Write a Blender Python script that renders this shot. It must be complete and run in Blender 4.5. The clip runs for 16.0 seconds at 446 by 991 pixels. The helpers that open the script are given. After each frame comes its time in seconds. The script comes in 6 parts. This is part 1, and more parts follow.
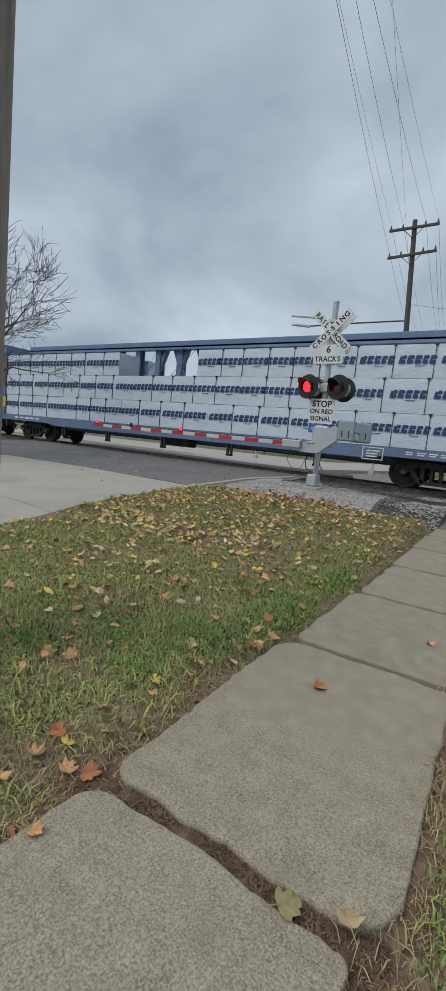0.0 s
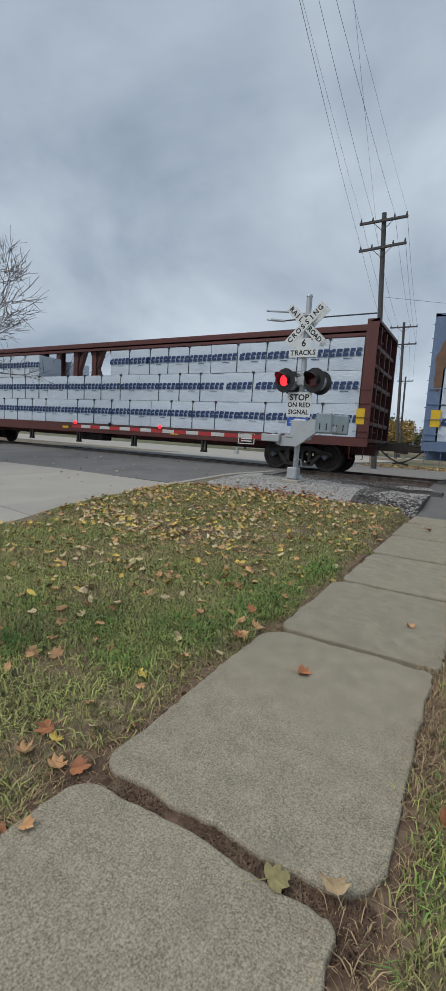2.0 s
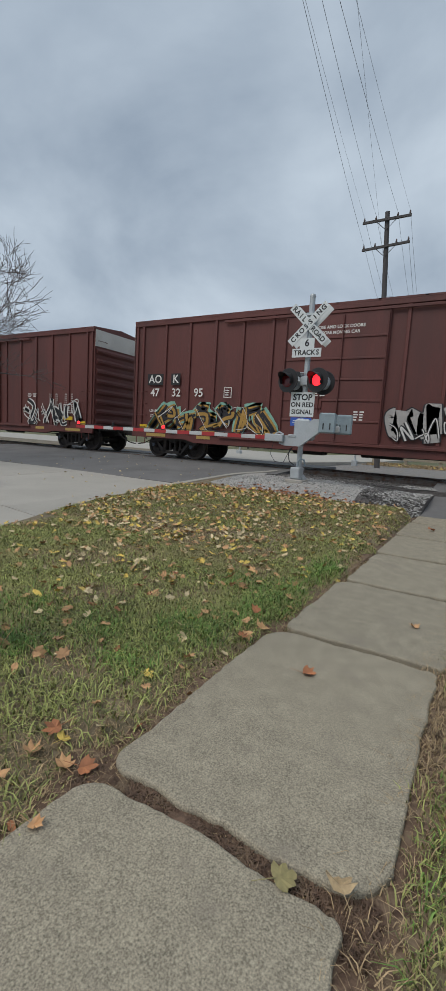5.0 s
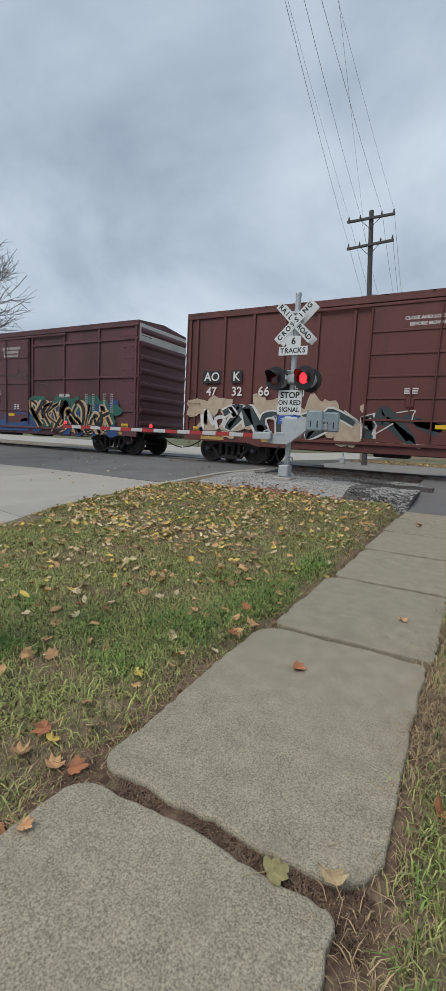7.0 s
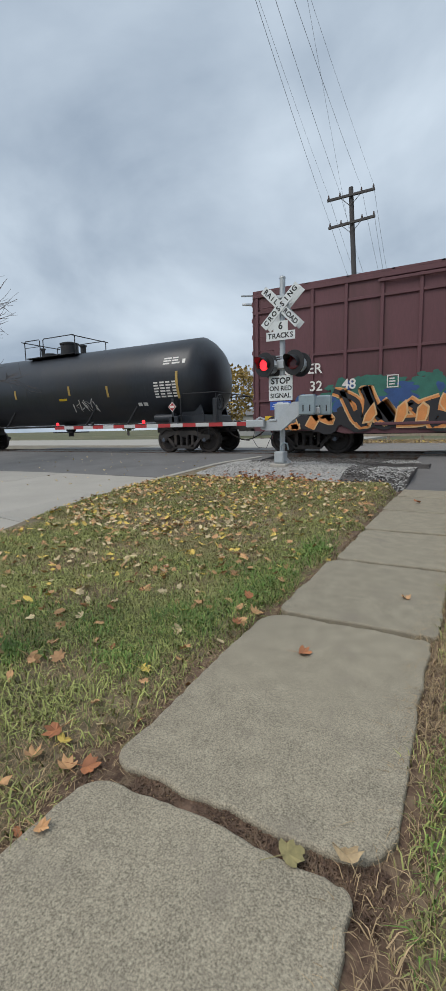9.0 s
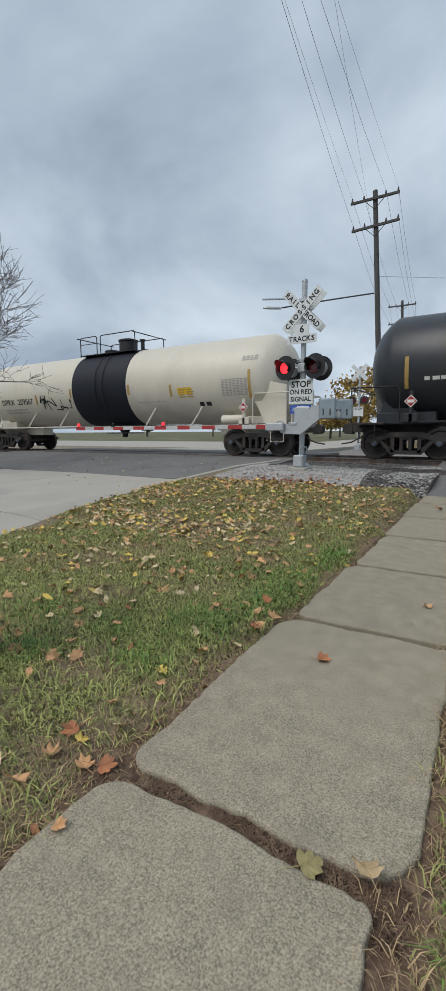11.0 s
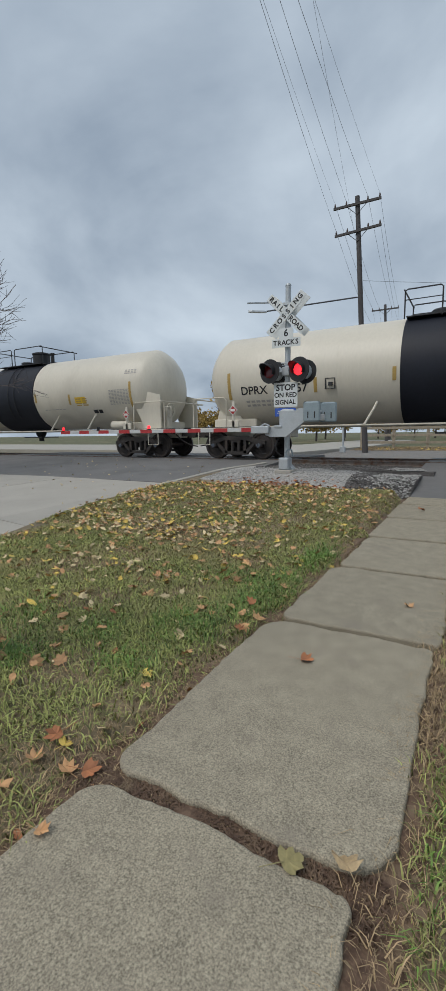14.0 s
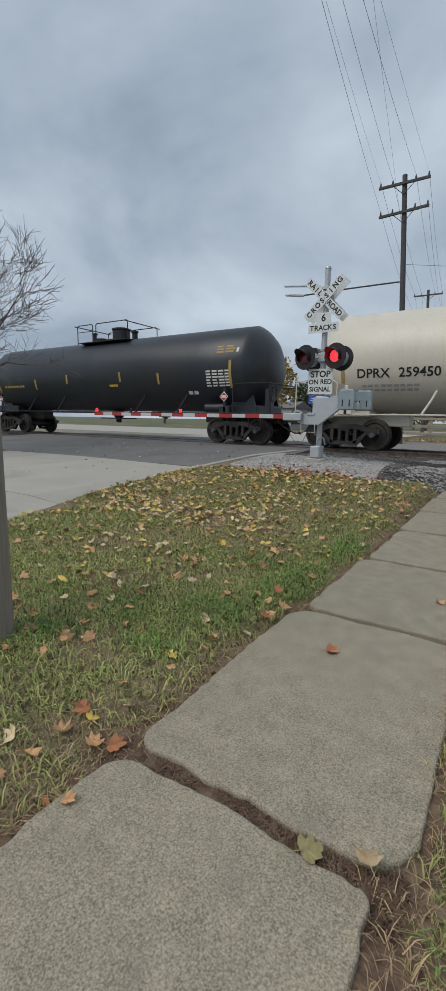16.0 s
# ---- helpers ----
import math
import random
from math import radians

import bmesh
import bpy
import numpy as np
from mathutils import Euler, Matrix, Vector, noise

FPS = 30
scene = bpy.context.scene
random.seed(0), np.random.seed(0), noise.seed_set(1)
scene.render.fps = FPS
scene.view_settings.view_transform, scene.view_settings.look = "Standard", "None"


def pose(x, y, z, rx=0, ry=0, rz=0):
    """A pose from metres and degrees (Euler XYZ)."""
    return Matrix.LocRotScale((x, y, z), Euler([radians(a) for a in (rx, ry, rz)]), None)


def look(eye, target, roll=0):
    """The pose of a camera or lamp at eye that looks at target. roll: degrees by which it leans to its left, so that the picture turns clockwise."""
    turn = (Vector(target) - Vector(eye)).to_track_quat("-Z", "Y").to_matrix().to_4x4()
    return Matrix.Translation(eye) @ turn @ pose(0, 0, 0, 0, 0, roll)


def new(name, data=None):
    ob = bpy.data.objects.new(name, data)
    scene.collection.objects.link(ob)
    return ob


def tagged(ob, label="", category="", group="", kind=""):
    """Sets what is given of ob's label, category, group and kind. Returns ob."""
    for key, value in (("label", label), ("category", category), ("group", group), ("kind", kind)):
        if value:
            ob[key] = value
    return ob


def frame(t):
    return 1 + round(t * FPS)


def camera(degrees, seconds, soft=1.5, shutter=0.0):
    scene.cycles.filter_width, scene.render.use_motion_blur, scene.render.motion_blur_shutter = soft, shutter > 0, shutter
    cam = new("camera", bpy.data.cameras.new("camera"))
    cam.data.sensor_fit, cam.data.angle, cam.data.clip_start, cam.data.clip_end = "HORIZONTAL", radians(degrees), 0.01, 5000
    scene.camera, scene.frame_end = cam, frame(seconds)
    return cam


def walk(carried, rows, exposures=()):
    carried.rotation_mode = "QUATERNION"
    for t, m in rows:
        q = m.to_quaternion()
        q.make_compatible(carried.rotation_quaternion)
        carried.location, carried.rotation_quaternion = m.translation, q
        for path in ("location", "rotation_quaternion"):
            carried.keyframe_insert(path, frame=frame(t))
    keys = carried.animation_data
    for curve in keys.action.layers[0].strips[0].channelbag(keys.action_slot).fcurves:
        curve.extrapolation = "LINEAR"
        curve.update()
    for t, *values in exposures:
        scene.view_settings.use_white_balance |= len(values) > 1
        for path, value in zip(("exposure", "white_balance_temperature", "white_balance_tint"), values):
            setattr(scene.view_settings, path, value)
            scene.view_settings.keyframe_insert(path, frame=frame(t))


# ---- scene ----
cam = camera(52.3, 16.0, soft=1.25)
PATH = [
    (0, (3.804, -9.987, 0.861), (2.751, -8.304, 0.62), 5.6),
    (0.5, (3.827, -9.96, 0.862), (2.74, -8.297, 0.637), 5.3),
    (1, (3.831, -9.95, 0.862), (2.734, -8.293, 0.64), 4.8),
    (1.5, (3.833, -9.979, 0.848), (2.753, -8.311, 0.616), 4.0),
    (2, (3.841, -10.004, 0.845), (2.854, -8.282, 0.597), 3.6),
    (2.5, (3.829, -10.017, 0.844), (2.92, -8.254, 0.588), 3.3),
    (3, (3.826, -10.02, 0.846), (2.892, -8.27, 0.589), 2.9),
    (3.5, (3.817, -10.028, 0.847), (2.806, -8.321, 0.593), 2.2),
    (4, (3.824, -10.027, 0.85), (2.799, -8.328, 0.599), 2.2),
    (4.5, (3.832, -10.022, 0.853), (2.824, -8.313, 0.601), 3.2),
    (5, (3.836, -10.02, 0.856), (2.838, -8.304, 0.605), 3.5),
    (7.5, (3.843, -10.009, 0.838), (2.898, -8.265, 0.583), 2.6),
    (8, (3.85, -10.0, 0.836), (2.911, -8.254, 0.568), 2.0),
    (8.5, (3.859, -9.995, 0.841), (2.918, -8.254, 0.557), 0.2),
    (9, (3.86, -9.996, 0.845), (2.911, -8.26, 0.552), -1.2),
    (11.5, (3.827, -9.996, 0.842), (2.788, -8.31, 0.568), -0.4),
    (12, (3.82, -10.013, 0.842), (2.752, -8.343, 0.573), -0.8),
    (12.5, (3.842, -10.013, 0.845), (2.762, -8.35, 0.585), -0.8),
    (13, (3.882, -9.998, 0.846), (2.823, -8.321, 0.592), -0.9),
    (13.5, (3.886, -9.992, 0.849), (2.901, -8.271, 0.587), -0.7),
    (14, (3.871, -10.005, 0.848), (2.904, -8.275, 0.58), -0.7),
    (14.5, (3.861, -10.008, 0.845), (2.885, -8.284, 0.568), -0.7),
    (15, (3.838, -10.001, 0.839), (2.745, -8.357, 0.521), -1.4),
    (15.5, (3.837, -10.001, 0.859), (2.736, -8.363, 0.533), -0.6),
    (16, (3.846, -10.001, 0.849), (2.779, -8.342, 0.518), 1.1),
]
walk(cam, [(t, look(eye, target, roll)) for t, eye, target, roll in PATH],
     [(0, 0.0), (4.5, 0.0), (7.5, 0.2), (9, 0.22), (11.5, 0.12), (13, 0.06), (15, 0.0), (16, 0.0)])

# ---- light ----
SUN_ELEV, SUN_AZ = radians(52), radians(205)
world = bpy.data.worlds.new("overcast_sky")
scene.world = world
world.use_nodes = True
wn, wl = world.node_tree.nodes, world.node_tree.links
wn.clear()
w_out = wn.new("ShaderNodeOutputWorld")
w_bg = wn.new("ShaderNodeBackground")
w_sky = wn.new("ShaderNodeTexSky")
w_sky.sky_type, w_sky.sun_disc = "NISHITA", False
w_sky.sun_elevation, w_sky.sun_rotation = SUN_ELEV, SUN_AZ
w_sky.air_density, w_sky.dust_density = 1.0, 3.0
w_tc = wn.new("ShaderNodeTexCoord")
w_sep = wn.new("ShaderNodeSeparateXYZ")
wl.new(w_tc.outputs["Generated"], w_sep.inputs[0])
# the cloud sheet is flat: its pattern narrows towards the horizon
w_add = wn.new("ShaderNodeMath"); w_add.operation = "ADD"; w_add.inputs[1].default_value = 0.38
w_abs = wn.new("ShaderNodeMath"); w_abs.operation = "ABSOLUTE"
wl.new(w_sep.outputs[2], w_abs.inputs[0]); wl.new(w_abs.outputs[0], w_add.inputs[0])
w_div = wn.new("ShaderNodeVectorMath"); w_div.operation = "DIVIDE"
w_cmb = wn.new("ShaderNodeCombineXYZ")
for i in range(3):
    wl.new(w_add.outputs[0], w_cmb.inputs[i])
wl.new(w_tc.outputs["Generated"], w_div.inputs[0]); wl.new(w_cmb.outputs[0], w_div.inputs[1])
w_map = wn.new("ShaderNodeMapping")
w_map.inputs["Scale"].default_value = (1.0, 1.0, 0.3)
w_map.inputs["Location"].default_value = (0.9, 1.9, 0.0)
wl.new(w_div.outputs[0], w_map.inputs[0])
w_n1 = wn.new("ShaderNodeTexNoise")
w_n1.inputs["Scale"].default_value, w_n1.inputs["Detail"].default_value, w_n1.inputs["Roughness"].default_value = 1.45, 8, 0.5
w_n1.inputs["Distortion"].default_value = 0.3
wl.new(w_map.outputs[0], w_n1.inputs["Vector"])
w_ramp = wn.new("ShaderNodeValToRGB")
w_ramp.color_ramp.elements[0].position, w_ramp.color_ramp.elements[0].color = 0.31, (0.225, 0.285, 0.365, 1)
w_ramp.color_ramp.elements[1].position, w_ramp.color_ramp.elements[1].color = 0.68, (0.54, 0.62, 0.70, 1)
w_dot = wn.new("ShaderNodeVectorMath"); w_dot.operation = "DOT_PRODUCT"
w_dot.inputs[1].default_value = (0.02, 0.07, -0.10)
wl.new(w_tc.outputs["Generated"], w_dot.inputs[0])
w_sum = wn.new("ShaderNodeMath"); w_sum.operation = "ADD"
wl.new(w_n1.outputs["Fac"], w_sum.inputs[0]); wl.new(w_dot.outputs["Value"], w_sum.inputs[1])
wl.new(w_sum.outputs[0], w_ramp.inputs[0])
w_mixs = wn.new("ShaderNodeMix"); w_mixs.data_type = "RGBA"; w_mixs.inputs["Factor"].default_value = 0.94
w_scale = wn.new("ShaderNodeVectorMath"); w_scale.operation = "SCALE"; w_scale.inputs["Scale"].default_value = 0.06
wl.new(w_sky.outputs[0], w_scale.inputs[0])
wl.new(w_scale.outputs[0], w_mixs.inputs[6]); wl.new(w_ramp.outputs[0], w_mixs.inputs[7])
wl.new(w_mixs.outputs[2], w_bg.inputs["Color"])
w_bg.inputs["Strength"].default_value = 1.15
wl.new(w_bg.outputs[0], w_out.inputs[0])

sun = new("sun", bpy.data.lights.new("sun", "SUN"))
sun.data.energy, sun.data.angle, sun.data.color = 1.75, radians(40), (1.0, 0.96, 0.91)
sun.matrix_world = look((0, 0, 30), (0 - math.sin(SUN_AZ) * 10, -math.cos(SUN_AZ) * 10, 30 - 10 * math.tan(SUN_ELEV)))


# ---- materials ----
def mat(name, base, rough=0.7, metal=0.0, vary=0.15, scale=8.0, fine=60.0, bump=0.15, dist=0.004, stain=None, stain_at=0.6, island=0.0, rand=0.0, emit=None, power=0.0, spec=0.5, streak=1.0, big=1.0):
    """Painted, stony or woody surface: colour that varies at two scales, fine relief, and stains of a second colour."""
    m = bpy.data.materials.new(name)
    m.use_nodes = True
    n, l = m.node_tree.nodes, m.node_tree.links
    b = n["Principled BSDF"]
    tc = n.new("ShaderNodeTexCoord")
    mp = n.new("ShaderNodeMapping")
    mp.inputs["Scale"].default_value = (1, 1, 1.0 / streak)
    l.new(tc.outputs["Object"], mp.inputs[0])
    n1 = n.new("ShaderNodeTexNoise"); n1.inputs["Scale"].default_value = scale; n1.inputs["Detail"].default_value = 5
    n2 = n.new("ShaderNodeTexNoise"); n2.inputs["Scale"].default_value = fine; n2.inputs["Detail"].default_value = 3
    for q in (n1, n2):
        l.new(mp.outputs[0], q.inputs["Vector"])
    hsv = n.new("ShaderNodeHueSaturation")
    hsv.inputs["Color"].default_value = (*base, 1)
    mx = n.new("ShaderNodeMath"); mx.operation = "ADD"
    wt = n.new("ShaderNodeMath"); wt.operation = "MULTIPLY"; wt.inputs[1].default_value = big
    l.new(n1.outputs["Fac"], wt.inputs[0])
    l.new(wt.outputs[0], mx.inputs[0]); l.new(n2.outputs["Fac"], mx.inputs[1])
    mr = n.new("ShaderNodeMapRange")
    mr.inputs["From Min"].default_value, mr.inputs["From Max"].default_value = 0.5 * (1 + big) - 0.2 - 0.2 * big, 0.5 * (1 + big) + 0.2 + 0.2 * big
    mr.inputs["To Min"].default_value, mr.inputs["To Max"].default_value = 1 - vary, 1 + vary
    l.new(mx.outputs[0], mr.inputs[0])
    val = mr.outputs[0]
    if island or rand:
        if island:
            g = n.new("ShaderNodeNewGeometry").outputs["Random Per Island"]
        else:
            g = n.new("ShaderNodeObjectInfo").outputs["Random"]
        r2 = n.new("ShaderNodeMapRange")
        k = island or rand
        r2.inputs["To Min"].default_value, r2.inputs["To Max"].default_value = 1 - k, 1 + k
        l.new(g, r2.inputs[0])
        mm = n.new("ShaderNodeMath"); mm.operation = "MULTIPLY"
        l.new(val, mm.inputs[0]); l.new(r2.outputs[0], mm.inputs[1])
        val = mm.outputs[0]
    l.new(val, hsv.inputs["Value"])
    col = hsv.outputs[0]
    if stain:
        n3 = n.new("ShaderNodeTexNoise"); n3.inputs["Scale"].default_value = scale * 0.45; n3.inputs["Detail"].default_value = 8; n3.inputs["Roughness"].default_value = 0.65
        l.new(mp.outputs[0], n3.inputs["Vector"])
        rp = n.new("ShaderNodeMapRange")
        rp.inputs["From Min"].default_value, rp.inputs["From Max"].default_value = stain_at - 0.06, stain_at + 0.1
        rp.inputs["To Max"].default_value = 0.85
        l.new(n3.outputs["Fac"], rp.inputs[0])
        mc = n.new("ShaderNodeMix"); mc.data_type = "RGBA"
        l.new(rp.outputs[0], mc.inputs[0]); l.new(col, mc.inputs[6]); mc.inputs[7].default_value = (*stain, 1)
        col = mc.outputs[2]
    l.new(col, b.inputs["Base Color"])
    b.inputs["Roughness"].default_value, b.inputs["Metallic"].default_value = rough, metal
    b.inputs["Specular IOR Level"].default_value = spec
    if bump:
        bp = n.new("ShaderNodeBump"); bp.inputs["Strength"].default_value = bump; bp.inputs["Distance"].default_value = dist
        l.new(n2.outputs["Fac"], bp.inputs["Height"]); l.new(bp.outputs[0], b.inputs["Normal"])
    if emit:
        b.inputs["Emission Color"].default_value = (*emit, 1)
        b.inputs["Emission Strength"].default_value = power
    return m


def blend_mat(name, colours, scale, rough=0.9, fine=90.0, bump=0.4, dist=0.01):
    """Loose ground of several colours, mixed by noise."""
    m = mat(name, colours[0], rough, vary=0.25, scale=scale, fine=fine, bump=bump, dist=dist)
    n, l = m.node_tree.nodes, m.node_tree.links
    b = n["Principled BSDF"]
    col = b.inputs["Base Color"].links[0].from_socket
    tc = n.new("ShaderNodeTexCoord")
    for i, c in enumerate(colours[1:]):
        nz = n.new("ShaderNodeTexNoise"); nz.inputs["Scale"].default_value = scale * (0.5 + 1.7 * i); nz.inputs["Detail"].default_value = 6
        nz.noise_dimensions = "4D"
        nz.inputs["W"].default_value = i * 3.1
        l.new(tc.outputs["Object"], nz.inputs["Vector"])
        rp = n.new("ShaderNodeMapRange"); rp.inputs["From Min"].default_value, rp.inputs["From Max"].default_value = 0.5, 0.62
        l.new(nz.outputs["Fac"], rp.inputs[0])
        mc = n.new("ShaderNodeMix"); mc.data_type = "RGBA"
        l.new(rp.outputs[0], mc.inputs[0]); l.new(col, mc.inputs[6]); mc.inputs[7].default_value = (*c, 1)
        col = mc.outputs[2]
    l.new(col, b.inputs["Base Color"])
    return m


M_CONC = mat("sidewalk_concrete", (0.29, 0.254, 0.186), 0.9, vary=0.58, scale=9, fine=175, bump=0.45, dist=0.003, stain=(0.24, 0.208, 0.16), stain_at=0.62, rand=0.05, big=0.25)
M_ROADC = mat("road_concrete", (0.38, 0.355, 0.31), 0.9, vary=0.12, scale=1.2, fine=80, bump=0.2, stain=(0.29, 0.275, 0.25), stain_at=0.62)
M_ASPH = mat("asphalt", (0.165, 0.16, 0.155), 0.85, vary=0.2, scale=1.0, fine=120, bump=0.35, stain=(0.12, 0.117, 0.113), stain_at=0.58)
M_SOIL = blend_mat("lawn_soil", [(0.185, 0.145, 0.09), (0.26, 0.205, 0.135), (0.12, 0.105, 0.055)], 2.2)
M_DIRT = blend_mat("joint_dirt", [(0.155, 0.098, 0.064), (0.22, 0.155, 0.10), (0.10, 0.06, 0.04)], 14)
M_GRASS = mat("grass_blade", (0.285, 0.305, 0.095), 0.7, vary=0.3, scale=1.6, fine=7, bump=0, island=0.65, stain=(0.33, 0.28, 0.13), stain_at=0.57)
M_LUSH = mat("rank_grass_blade", (0.15, 0.255, 0.05), 0.65, vary=0.3, scale=3, fine=9, bump=0, island=0.45)
M_DRYGRASS = mat("dry_grass", (0.36, 0.26, 0.145), 0.8, vary=0.3, scale=3, fine=9, bump=0, island=0.4)
M_GRAVEL = mat("pale_gravel", (0.34, 0.33, 0.31), 0.9, vary=0.3, scale=6, fine=40, bump=0.6, dist=0.02, island=0.3)
M_BALLAST = mat("ballast_stone", (0.12, 0.112, 0.105), 0.9, vary=0.3, scale=5, fine=40, bump=0.5, dist=0.02, island=0.5)
M_BALBED = mat("ballast_bed", (0.11, 0.10, 0.095), 0.95, vary=0.4, scale=12, fine=45, bump=0.9, dist=0.03)
M_GRAVBED = mat("gravel_bed", (0.37, 0.355, 0.33), 0.95, vary=0.35, scale=9, fine=70, bump=0.8, dist=0.02)
M_YARD = mat("yard_gravel_mix", (0.21, 0.195, 0.18), 0.95, vary=0.35, scale=5, fine=30, bump=0.8, dist=0.03, stain=(0.24, 0.19, 0.12), stain_at=0.6)
M_FIELD = blend_mat("far_grass", [(0.10, 0.11, 0.045), (0.20, 0.17, 0.09), (0.09, 0.08, 0.04)], 0.25)
M_RAIL = mat("rail_steel", (0.20, 0.17, 0.15), 0.45, 0.7, vary=0.2, stain=(0.13, 0.07, 0.04), stain_at=0.52)
M_TIE = mat("rail_tie_wood", (0.075, 0.055, 0.042), 0.9, vary=0.3, scale=6)
M_POLE = mat("weathered_pole_wood", (0.26, 0.225, 0.19), 0.85, vary=0.3, scale=9, fine=70, bump=0.5, streak=14, stain=(0.10, 0.085, 0.07), stain_at=0.56)
M_POLEDK = mat("creosoted_pole_wood", (0.075, 0.07, 0.07), 0.85, vary=0.3, scale=9, fine=70, bump=0.4, streak=14)
M_WIRE = mat("wire_sheath", (0.06, 0.06, 0.065), 0.6, bump=0)
M_INSUL = mat("insulator_glaze", (0.10, 0.07, 0.06), 0.3, bump=0)
M_ALU = mat("galvanised_mast", (0.45, 0.48, 0.50), 0.5, 0.35, vary=0.12, scale=5, fine=40, bump=0.1)
M_ALUDK = mat("cast_grey_metal", (0.27, 0.33, 0.36), 0.5, 0.3, vary=0.15, scale=6, fine=50, bump=0.15)
M_WHITE = mat("reflective_white_sign", (0.66, 0.69, 0.69), 0.5, vary=0.07, scale=5, fine=60, bump=0.04, stain=(0.55, 0.55, 0.52), stain_at=0.68)
M_BLACKINK = mat("black_letter_ink", (0.015, 0.015, 0.017), 0.5, vary=0.1, bump=0)
M_BLUESIGN = mat("blue_sign_sheet", (0.035, 0.10, 0.42), 0.45, vary=0.1, bump=0)
M_BLACK = mat("matt_black_paint", (0.018, 0.018, 0.02), 0.55, vary=0.2, scale=8, bump=0.1)
M_GLOW = mat("lit_red_lens", (0.5, 0.02, 0.02), 0.3, bump=0, vary=0.05, emit=(1.0, 0.02, 0.03), power=2.3)
M_DIMLENS = mat("unlit_red_lens", (0.10, 0.008, 0.01), 0.12, vary=0.15, scale=40, bump=0.2)
M_ARMW = mat("gate_arm_white", (0.50, 0.51, 0.51), 0.5, vary=0.1, scale=3, bump=0.05)
M_ARMR = mat("gate_arm_red", (0.38, 0.03, 0.032), 0.45, vary=0.1, scale=5, bump=0.05)
M_BARK = mat("bare_bark", (0.10, 0.085, 0.08), 0.9, vary=0.3, scale=9, streak=6)
M_LEAFY = mat("yellow_maple_leaf", (0.63, 0.45, 0.10), 0.65, vary=0.2, scale=20, bump=0.2, island=0.3)
M_LEAFT = mat("tan_maple_leaf", (0.50, 0.28, 0.13), 0.7, vary=0.25, scale=20, bump=0.3, island=0.35)
M_LEAFP = mat("pale_curled_leaf", (0.57, 0.45, 0.26), 0.7, vary=0.2, scale=20, bump=0.3, island=0.3)
M_LEAFS = mat("spotted_leaf", (0.46, 0.33, 0.18), 0.7, vary=0.35, scale=40, bump=0.3, stain=(0.22, 0.13, 0.07), stain_at=0.58)
M_LEAFR = mat("rusty_oak_leaf", (0.33, 0.13, 0.055), 0.7, vary=0.25, scale=20, bump=0.3, island=0.35)
M_LEAFG = mat("olive_maple_leaf", (0.27, 0.23, 0.10), 0.7, vary=0.25, scale=25, bump=0.3)
M_TREEY = mat("autumn_foliage", (0.30, 0.20, 0.05), 0.8, vary=0.35, scale=1, fine=6, bump=0, island=0.5)
M_TREEG = mat("dull_green_foliage", (0.085, 0.095, 0.04), 0.8, vary=0.35, scale=1, fine=6, bump=0, island=0.5)
M_FENCE = mat("weathered_timber", (0.33, 0.28, 0.21), 0.85, vary=0.3, scale=7, streak=5)
M_SIDING = mat("pale_siding", (0.36, 0.36, 0.35), 0.7, vary=0.08, scale=2)
M_ROOF = mat("grey_roofing", (0.16, 0.155, 0.15), 0.85, vary=0.2, scale=3)
M_PANE = mat("dark_window_glass", (0.03, 0.035, 0.04), 0.12, bump=0)


